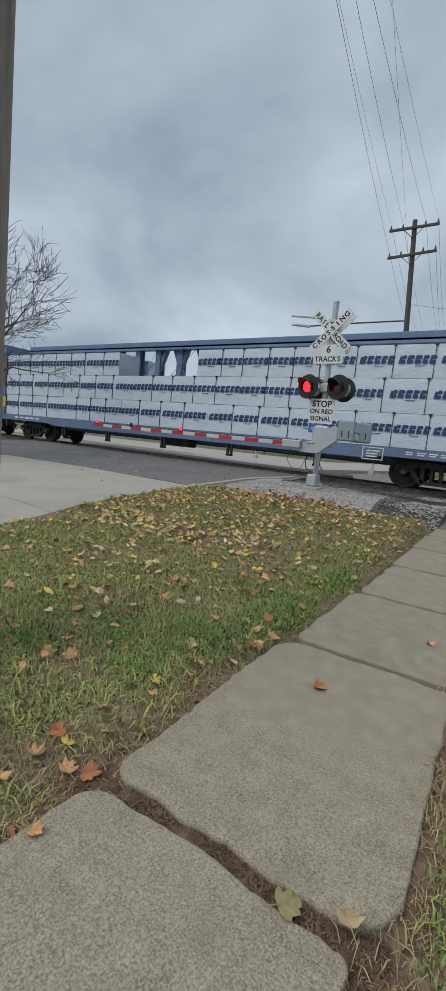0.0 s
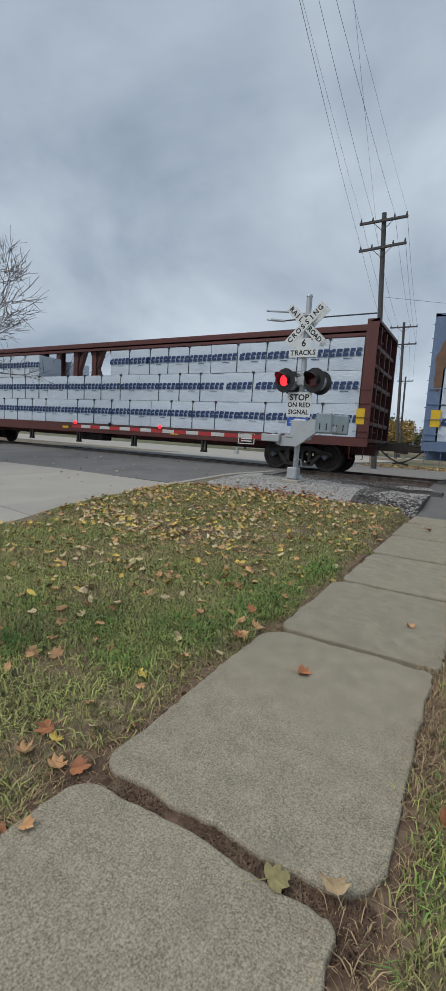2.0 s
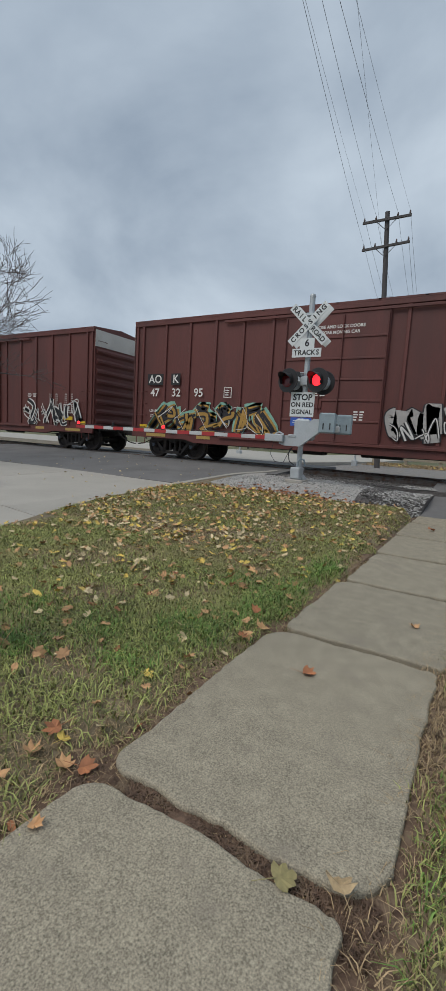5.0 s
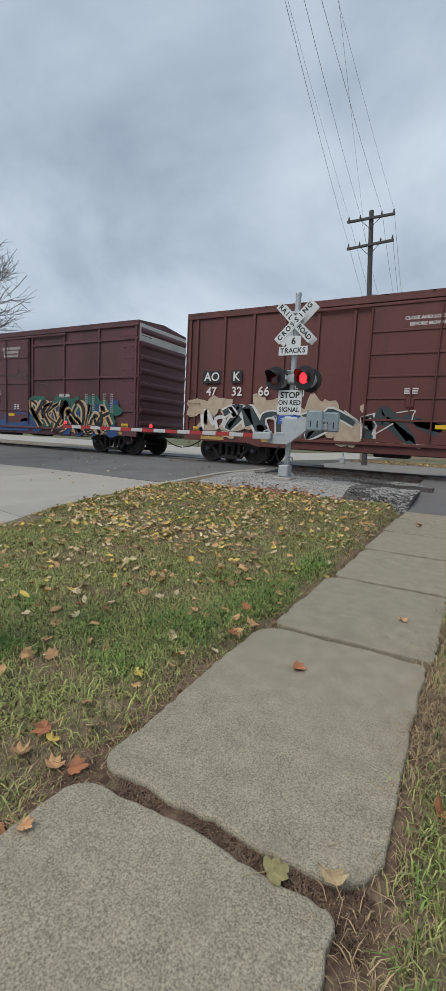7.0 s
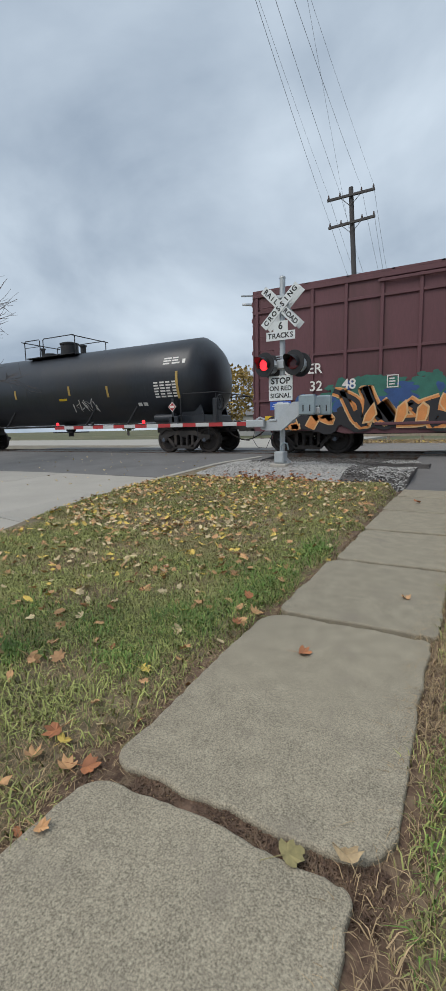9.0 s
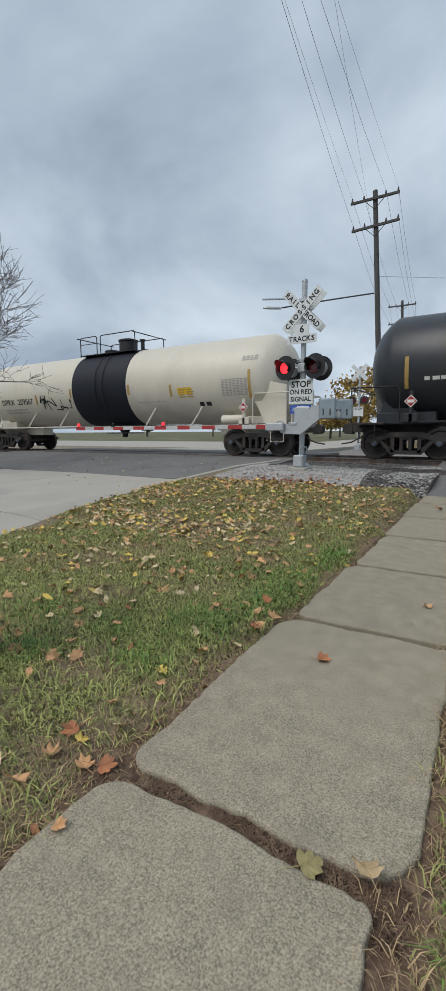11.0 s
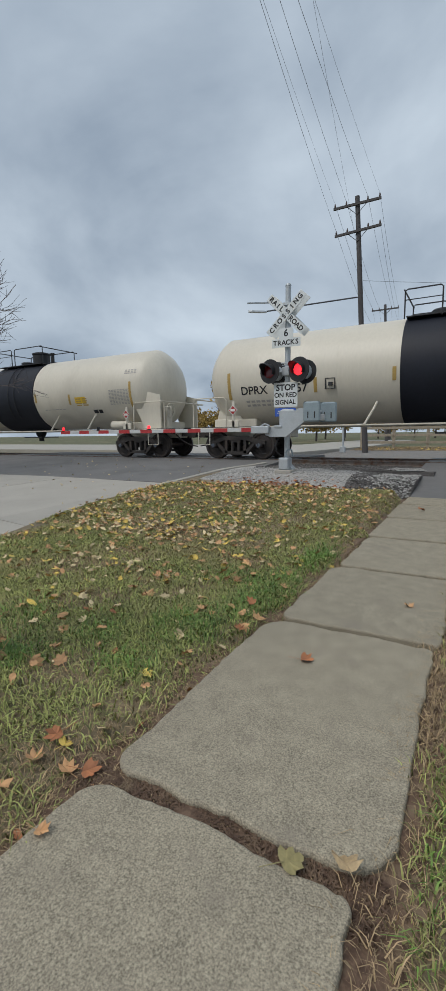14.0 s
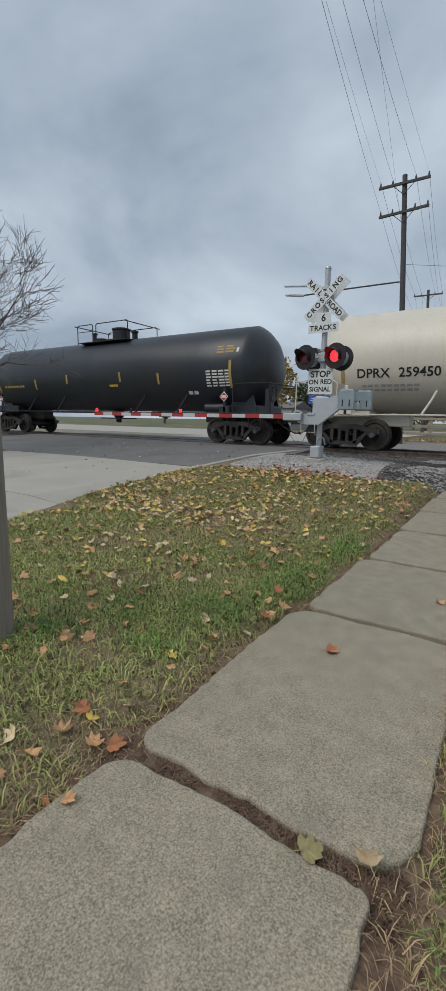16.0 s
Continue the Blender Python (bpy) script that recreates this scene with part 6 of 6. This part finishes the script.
def tank_car(label, x0, dark, number, seed):
    R, zc, hl = 1.5, 2.62, 7.15
    paint = M_TANKB if dark else M_TANKW
    car = new_car("tank_car", label, x0)
    prof = [(-hl - 0.78, 0.05), (-hl - 0.76, 0.35), (-hl - 0.66, 0.75), (-hl - 0.47, 1.1), (-hl - 0.22, 1.36), (-hl, R)]
    full = prof + [(x, R) for x in (-5.4, -3.6, -1.8, 0, 1.8, 3.6, 5.4)] + [(-a, b) for a, b in prof[::-1]]
    tank = part("tank", Shape().lathe(full, "x", 56, (0, 0, zc)), paint, car, "long welded tank barrel", True)
    if not dark:
        part("lagging_band", Shape().lathe([(-1.48, R + 0.004), (-1.47, R + 0.03), (-0.5, R + 0.035), (0.5, R + 0.035), (1.47, R + 0.03), (1.48, R + 0.004)], "x", 56, (0, 0, zc)), M_BAND, car, "black band round the middle of the tank", True)
    for x in (-5.4, -3.2, 3.2, 5.4) + ((0.0,) if dark else ()):
        part("weld_seam", Shape().lathe([(x - 0.02, R), (x, R + 0.006), (x + 0.02, R)], "x", 56, (0, 0, zc)), paint, car, "", True)
    fit_m = M_BLACK
    # lid, valves and the platform round them
    lid = Shape().lathe([(zc + R - 0.1, 0.38), (zc + R + 0.42, 0.38), (zc + R + 0.44, 0.41), (zc + R + 0.5, 0.41), (zc + R + 0.56, 0.2)], "z", 20, (0.25 if dark else 0.35, 0, 0))
    part("lid_housing", lid, fit_m, car, "round black valve housing", True)
    part("hatch", Shape().lathe([(zc + R - 0.05, 0.3), (zc + R + 0.14, 0.3), (zc + R + 0.18, 0.25)], "z", 16, (-0.95 if dark else -0.6, 0, 0)).lathe([(zc + R - 0.05, 0.08), (zc + R + 0.35, 0.08), (zc + R + 0.36, 0.12), (zc + R + 0.42, 0.12)], "z", 10, (-1.25 if dark else 1.25, -0.15, 0)), fit_m, car, "hatch and vent", True)
    if dark:
        part("vent_valve", Shape().lathe([(zc + R - 0.05, 0.12), (zc + R + 0.3, 0.12), (zc + R + 0.31, 0.16), (zc + R + 0.38, 0.16)], "z", 10, (0.95, 0.1, 0)), fit_m, car, "", True)
    for q in (-0.72, 0.72):
        part("platform", Shape().box(-1.45, 1.45, q - 0.2, q + 0.2, zc + 1.38, zc + 1.41), fit_m, car, "walkway grating")
        zt = zc + R + 0.62
        for a, b in ((-1.5, -0.55), (-0.35, 1.5)):
            part("handrail", Shape().tube([(a, q * 1.25, zc + 1.34), (a, q * 1.25, zt - 0.05), (a + 0.06, q * 1.25, zt), (b - 0.06, q * 1.25, zt), (b, q * 1.25, zt - 0.05), (b, q * 1.25, zc + 1.34)], 0.02, 6), fit_m, car)
        part("handrail", Shape().tube([(-1.5, q * 1.25, zt - 0.28), (-0.55, q * 1.25, zt - 0.28)], 0.014, 6), fit_m, car)
    for hx in (-1.5, 1.5):
        part("handrail", Shape().tube([(hx, -1.06, zc + R + 0.57), (hx, 1.06, zc + R + 0.57)], 0.02, 6), fit_m, car)
    if not dark:
        for lx in (-0.12, 0.28):
            part("side_ladder", Shape().tube([(lx, -(R + 0.075) * math.cos(radians(a)), zc + (R + 0.075) * math.sin(radians(a))) for a in range(-38, 70, 9)], 0.016, 5), fit_m, car)
    part("bottom_outlet", Shape().lathe([(zc - R + 0.05, 0.28), (zc - R - 0.22, 0.22), (zc - R - 0.35, 0.12), (zc - R - 0.5, 0.12)], "z", 14).box(-0.6, 0.6, -0.5, 0.5, 0.78, 0.83), fit_m, car, "bottom outlet valve under a skid", True)
    # ends: stub sill, platform, saddle, handrails, brake wheel
    trim = paint if dark else M_TANKW
    for sx in (-1, 1):
        part("stub_sill", Shape().box(min(sx * 5.0, sx * 8.15), max(sx * 5.0, sx * 8.15), -0.3, 0.3, 0.72, 1.06, 0.02), trim if not dark else M_STEEL, car)
        sad = Shape().box(min(sx * 6.0, sx * 7.6), max(sx * 6.0, sx * 7.6), -1.0, 1.0, 1.0, 1.35, 0.03)
        if sx > 0 and not dark:
            skirt = [(8.02, 1.06), (7.25, 1.06), (7.08, 1.5), (6.72, 2.12), (6.64, 2.36), (6.78, 2.46), (7.5, 2.42), (8.02, 2.3)]
            for q in (-1.27, 1.2):
                sad.prism(skirt, q, q + 0.07)
        else:
            for q in (-0.95, 0.87):
                sad.prism([(sx * 6.1, 1.0), (sx * 7.6, 1.0), (sx * 7.4, 1.75), (sx * 6.7, 1.5)], q, q + 0.08)
        part("saddle", sad, trim, car, "welded tank saddle")
        part("end_deck", Shape().box(min(sx * 7.3, sx * 8.3), max(sx * 7.3, sx * 8.3), -1.45, 1.45, 1.0, 1.06, 0.01), trim if not dark else M_STEEL, car)
        part("end_rail", Shape().tube([(sx * 6.9, -1.43, 1.05), (sx * 6.9, -1.43, 1.95), (sx * 7.0, -1.43, 2.05), (sx * 8.2, -1.43, 2.05), (sx * 8.25, -1.35, 2.05), (sx * 8.25, 1.35, 2.05), (sx * 8.2, 1.43, 2.05), (sx * 6.9, 1.43, 2.05)], 0.02, 6).tube([(sx * 8.25, -1.35, 1.05), (sx * 8.25, -1.35, 2.05)], 0.02, 6).tube([(sx * 8.0, -1.43, 1.05), (sx * 8.0, -1.43, 0.5), (sx * 7.55, -1.43, 0.5), (sx * 7.55, -1.43, 1.05)], 0.018, 6), trim if not dark else M_BLACK, car, "bent pipe handrail and step")
        if sx > 0:
            bw = Shape()
            bw.tube([(8.1 + 0.0, -0.75 + 0.26 * math.cos(t), 1.75 + 0.26 * math.sin(t)) for t in [k * math.pi / 8 for k in range(16)]], 0.016, 5, True)
            for k in range(3):
                bw.tube([(8.1, -0.75, 1.75), (8.1, -0.75 + 0.26 * math.cos(k * 2.09), 1.75 + 0.26 * math.sin(k * 2.09))], 0.012, 5)
            part("brake_wheel", bw, trim, car)
            part("brake_stand", Shape().box(7.85, 8.08, -0.9, -0.6, 1.06, 1.9, 0.03), trim, car)
        # placard holder on a post
        part("placard_post", Shape().box(sx * 6.6 - 0.05, sx * 6.6 + 0.05, -1.5, -1.44, 1.05, 1.9, 0.01).box(sx * 6.6 - 0.2, sx * 6.6 + 0.2, -1.5, -1.44, 1.05, 1.3, 0.02), trim, car)
        pl = Shape()
        pl.prism([(sx * 6.6 - 0.17, 1.62), (sx * 6.6, 1.45), (sx * 6.6 + 0.17, 1.62), (sx * 6.6, 1.79)], -1.525, -1.515)
        pc = part("placard", pl, M_STENCIL, car, "white and red hazard diamond")
        part("placard_field", Shape().prism([(sx * 6.6 - 0.14, 1.62), (sx * 6.6, 1.48), (sx * 6.6 + 0.14, 1.62), (sx * 6.6, 1.76)], -1.53, -1.526), M_ARMR, pc)
        part("placard_number", Shape().box(sx * 6.6 - 0.09, sx * 6.6 + 0.09, -1.535, -1.531, 1.58, 1.66), M_STENCIL, pc)
    # side walkway rail on brackets
    for hy in (-1.46, 1.46):
        part("running_rail", Shape().tube([(-6.9, hy, 1.06), (6.9, hy, 1.06)], 0.024, 6), trim if not dark else M_BLACK, car, "long side rail below the tank")
    for x in (-4.5, -2.4, 2.4, 4.5):
        part("rail_bracket", Shape().tube([(x, -1.46, 1.06), (x + 0.22, -1.30, 1.5), (x + 0.3, -1.2, 1.72)], 0.035, 6), trim if not dark else M_BLACK, car)
    part("air_reservoir", Shape().lathe([(-0.5, 0.08), (-0.44, 0.16), (0.44, 0.16), (0.5, 0.08)], "x", 14, (6.1, -1.2, 1.24)), trim, car, "", True)
    bogies(car, 6.75)
    couplers(car, 8.15, 0.7)

    # marks on the barrel
    def on_tank(x, ang):
        """Pose on the barrel: ang degrees above the middle of the near side."""
        a = radians(ang)
        return pose(x, -(R + 0.006) * math.cos(a), zc + (R + 0.006) * math.sin(a), -ang, 0, 0)

    ink = M_OCHRE if dark else M_BLACKINK
    for x, lo, hi in ((-6.75, -26, 7), (-3.85, -22, -5), (-1.62, -14, 0), (1.6, -14, 0), (3.6, -20, -4), (6.8, -28, 8)):
        s = Shape()
        st = [lo + (hi - lo) * k / 8 for k in range(9)]
        s.rings([[(x + d, -(R + e) * math.cos(radians(a)), zc + (R + e) * math.sin(radians(a))) for d, e in ((-0.05, 0.012), (0.05, 0.012), (0.05, 0.003), (-0.05, 0.003))] for a in st])
        part("reflective_strip", s, M_OCHRE, car)
    def curve_text(string, size, x, ang, material, bold=0.006):
        src = text_mesh(string, size, material, bold)
        me = src.copy()
        for v in me.vertices:
            a = radians(ang) + v.co.z / R
            v.co = (v.co.x + x, -(R + 0.008) * math.cos(a), zc + (R + 0.008) * math.sin(a))
        part("lettering", me, material, car)
    def curve_bars(x, ang, w, h, rows, cols, material, sd):
        rnd = random.Random(sd)
        s = Shape()
        for i in range(rows):
            for j in range(cols):
                x0 = x + j * w / cols
                x1 = x0 + w / cols * rnd.uniform(0.6, 0.9)
                a0, a1 = radians(ang) - i * h / rows / R, radians(ang) - (i + 0.55) * h / rows / R
                s.add([(p, -(R + 0.008) * math.cos(a), zc + (R + 0.008) * math.sin(a)) for p, a in ((x0, a0), (x1, a0), (x1, a1), (x0, a1))], [(0, 1, 2, 3)])
        part("stencil", s, material, car)
    if dark:
        curve_bars(-6.3, -14, 1.6, 0.18, 1, 8, M_OCHRE if seed > 60 else M_STENCIL, seed)
        curve_bars(5.8, -4, 1.05, 0.6, 6, 4, M_STENCIL, seed + 1)
        curve_bars(4.9, -31, 0.5, 0.26, 1, 2, M_STENCIL, seed + 2)
        curve_bars(7.0, 24, 0.14, 0.28, 1, 1, M_STENCIL, seed + 3)
        curve_bars(6.2, 28, 0.75, 0.3, 3, 2, M_OCHRE if seed > 60 else M_STENCIL, seed + 3)
        curve_bars(0.95, -18, 0.6, 0.16, 1, 1, M_YELLOW, seed + 5)
    else:
        curve_text("DPRX", 0.36, -5.88, -16, ink)
        curve_text(number, 0.36, -4.64, -16, ink)
        curve_bars(-6.2, -28, 1.6, 0.28, 2, 9, M_GREYP, seed)
        curve_bars(5.75, -2, 1.0, 0.58, 11, 7, M_GREYP, seed + 1)
        curve_bars(4.74, -30, 0.55, 0.28, 1, 2, M_BLACKINK, seed + 2)
        curve_bars(2.0, -26, 1.3, 0.05, 1, 6, M_GREYP, seed + 3)
        curve_bars(6.5, 26, 0.6, 0.2, 3, 4, M_GREYP, seed + 4)
        curve_bars(3.9, -9, 0.85, 0.44, 1, 1, M_YELLOW, seed + 5)
        curve_bars(3.95, -11, 0.7, 0.34, 4, 2, M_OCHRE, seed + 6)
        s = Shape()
        for x, w, z0, z1 in ((-3.55, 0.3, 2.42, 2.44), (-3.55, 0.3, 2.12, 2.14), (-3.55, 0.02, 2.14, 2.42), (-3.27, 0.02, 2.14, 2.42), (-3.45, 0.12, 2.22, 2.32)):
            s.box(x, x + w, -R - 0.004, -R + 0.06, z0, z1)
        part("plate_frame", s, M_BLACKINK, car)
    return car


def curved_scrawl(car, seed, x0, x1, z0, z1, count, width, colour):
    """Loops of spray paint that follow the barrel."""
    ob = spray_lines(car, 0, colour, seed, x0, x1, z0, z1, count, width, 1.2)
    for v in ob.data.vertices:
        z = v.co.z - 2.62
        v.co.y = -math.sqrt(max(0.05, 1.509 ** 2 - z * z))
    return ob


centre_beam_car("faded blue centre-beam flatcar loaded with white wrapped lumber", -6.96, M_BEAMBL, -3.2, 0.75, 11, True)
centre_beam_car("brown centre-beam flatcar loaded with white wrapped lumber", -30.8, M_BEAMBR, -3.1, 1.1, 23, False)
b1 = box_car("oxide brown boxcar with gold and silver graffiti along its sill", -51.5, M_BROWN, ("AO", "K"), "473295", "post", 31)
b2 = box_car("oxide brown boxcar with white and black graffiti along its sill", -68.95, M_BROWN, ("AO", "K"), "473266", "post", 41)
b3 = box_car("faded brown ribbed boxcar with blue and peach graffiti", -86.4, M_BROWN2, ("CO", "ER"), "173248", "grid", 51)
t1 = tank_car("black tank car with pale stencils and scrawled tag", -103.8, True, "", 59)
t2 = tank_car("cream tank car with a black middle band and scrawled tag", -122.15, False, "259567", 71)
t3 = tank_car("cream tank car with a black middle band and small tag", -139.4, False, "259557", 73)
t4 = tank_car("cream tank car with a black middle band", -157.15, False, "259450", 75)
t5 = tank_car("black tank car with yellow stencils", -174.6, True, "", 79)
# graffiti
def spray_shards(car, y, colour, rim, seed, x0, x1, z0, z1, count, w, h, tip=0.35):
    """Angular letter strokes, each on a wider rim."""
    rnd = random.Random(seed)
    a, b = Shape(), Shape()
    for k in range(count):
        cx = x0 + (x1 - x0) * (k + rnd.uniform(0.2, 0.8)) / count
        cz = rnd.uniform(z0 + h * 0.4, z1 - h * 0.4)
        lean = rnd.uniform(-0.9, 0.9)
        ww, hh = w * rnd.uniform(0.6, 1.3), h * rnd.uniform(0.6, 1.2)
        o = [(-ww * rnd.uniform(0.3, 0.6), -hh / 2), (ww * rnd.uniform(0.1, 0.5), -hh * 0.45), (ww * rnd.uniform(0.4, 0.6), -hh * 0.05), (ww * rnd.uniform(0.2, 0.7), hh * 0.3), (ww * rnd.uniform(-tip, tip), hh * 0.55), (-ww * rnd.uniform(0.2, 0.5), hh * 0.25), (-ww * rnd.uniform(0.35, 0.6), -hh * 0.05)]
        for s_, q, grow in ((a, y - 0.003 - 0.0004 * (k % 6), 1.0), (b, y - 0.0003 * (k % 6), 1.0 + 0.09 / max(ww, 0.2))):
            pts = [(cx + (p + lean * r * 0.5) * grow, q, min(max(cz + r * (1 + (grow - 1) * 0.7), z0), z1)) for p, r in o]
            s_.add(pts, [tuple(range(len(pts)))])
    tagged(part("spray_paint", b, M_SPRAY[rim], car), kind="stuff")
    tagged(part("spray_paint", a, M_SPRAY[colour], car), kind="stuff")


gy = -1.562
def script(car, y, colours, seed, x0, x1, z0, z1, count, widths, wild=0.9):
    """Fat looping letters: the same strokes laid in narrower colours over wider ones."""
    for k, (colour, w) in enumerate(zip(colours, widths)):
        spray_lines(car, y - 0.005 * k, colour, seed, x0, x1, z0, z1, count, w, wild)


script(b1, gy, ("mint",), 2, -6.6, -1.8, 0.9, 2.05, 11, (0.40,), 1.6)
script(b1, gy - 0.004, ("gold", "black"), 2, -6.6, -1.8, 0.9, 1.95, 11, (0.28, 0.12), 1.6)
script(b1, gy - 0.016, ("black", "gold"), 3, -6.4, -1.9, 0.9, 1.9, 9, (0.20, 0.09), 1.6)
spray_lines(b1, gy - 0.028, "white", 5, -6.4, -1.9, 1.0, 1.9, 6, 0.025)
script(b1, gy, ("black", "silver"), 6, 1.8, 4.7, 0.95, 2.1, 9, (0.44, 0.36), 0.9)
script(b1, gy - 0.012, ("black", "white"), 7, 1.8, 4.7, 1.0, 2.05, 9, (0.10, 0.04), 1.2)
script(b2, gy, ("white", "black"), 11, 3.3, 6.9, 0.95, 2.1, 10, (0.20, 0.10), 1.5)
spray_lines(b2, gy - 0.012, "white", 12, 3.4, 6.8, 1.05, 2.1, 6, 0.04)
spray_blobs(b2, gy, "cream", 13, -7.2, 0.6, 0.95, 2.05, 26, 0.4, 0.34, 0.5)
script(b2, gy - 0.006, ("white", "slate"), 14, -6.0, 0.4, 0.92, 1.95, 9, (0.42, 0.26), 1.3)
script(b2, gy - 0.018, ("white",), 15, -7.3, -5.6, 1.0, 2.0, 4, (0.12,))
spray_lines(b2, gy - 0.022, "white", 16, -4.5, 0.2, 1.0, 1.9, 6, 0.03)
spray_blobs(b3, gy, "green", 21, -5.4, 6.6, 0.95, 2.05, 60, 0.42, 0.3, 0.3)
spray_blobs(b3, gy - 0.003, "green", 61, -5.4, 6.6, 1.5, 2.2, 110, 0.16, 0.09, 0.4)
spray_blobs(b3, gy - 0.006, "blue", 22, -6.4, 6.8, 0.7, 1.75, 22, 0.4, 0.26, 0.3)
spray_blobs(b3, gy - 0.009, "blue", 62, -6.4, 6.8, 1.2, 2.05, 40, 0.16, 0.10, 0.4)
spray_blobs(b3, gy - 0.008, "blue", 42, -1.4, 2.0, 0.72, 1.2, 12, 0.5, 0.2, 0.2)
spray_blobs(b3, gy - 0.012, "black", 63, -6.9, -1.2, 0.72, 1.3, 12, 0.5, 0.3, 0.3)
script(b3, gy - 0.016, ("black", "peach", "orange"), 23, -7.0, -5.0, 0.74, 1.55, 4, (0.36, 0.29, 0.22), 0.9)
script(b3, gy - 0.018, ("peach", "orange", "black"), 25, -5.0, -0.9, 0.73, 1.95, 9, (0.40, 0.32, 0.17), 1.7)
spray_shards(b3, gy - 0.036, "orange", "peach", 29, -4.4, -1.2, 0.8, 1.7, 5, 0.3, 0.5)
script(b3, gy - 0.016, ("white", "peach", "black"), 24, 1.9, 6.3, 0.73, 2.05, 12, (0.34, 0.29, 0.15), 1.7)
script(b3, gy - 0.034, ("peach", "black"), 26, 2.1, 6.2, 0.73, 1.95, 9, (0.24, 0.13), 1.7)
curved_scrawl(t1, 31, 1.6, 2.9, 1.55, 2.1, 7, 0.03, "white")
curved_scrawl(t2, 32, -3.4, -1.6, 1.75, 2.35, 5, 0.05, "black")
curved_scrawl(t3, 33, 4.65, 5.75, 1.92, 2.35, 6, 0.035, "black")


def motions():
    # the cars roll past at an even pace, their wheels turning under them
    for car, x0 in train:
        walk(car, [(t, pose(x0 + SPEED * t, TRACK, 0)) for t in (0, 4, 8, 12, 16)])
    step = 2 / 30
    turn = math.degrees(SPEED * step / 0.457)
    for w, wx in wheels:
        walk(w, [(k * step, pose(wx, 0, 0.457, 0, turn * k, 0)) for k in range(241)])
    # the added dark discs slide behind and before the lit lenses to imitate flashing
    beat = 0.549
    for off_disc, home, first in off_discs:
        rows, t, front = [(0, home(first))], 0.28, first
        while t < 15.9:
            rows += [(t - 0.017, home(front)), (t + 0.017, home(not front))]
            front = not front
            t += beat
        rows.append((16, home(front)))
        walk(off_disc, rows)


motions()
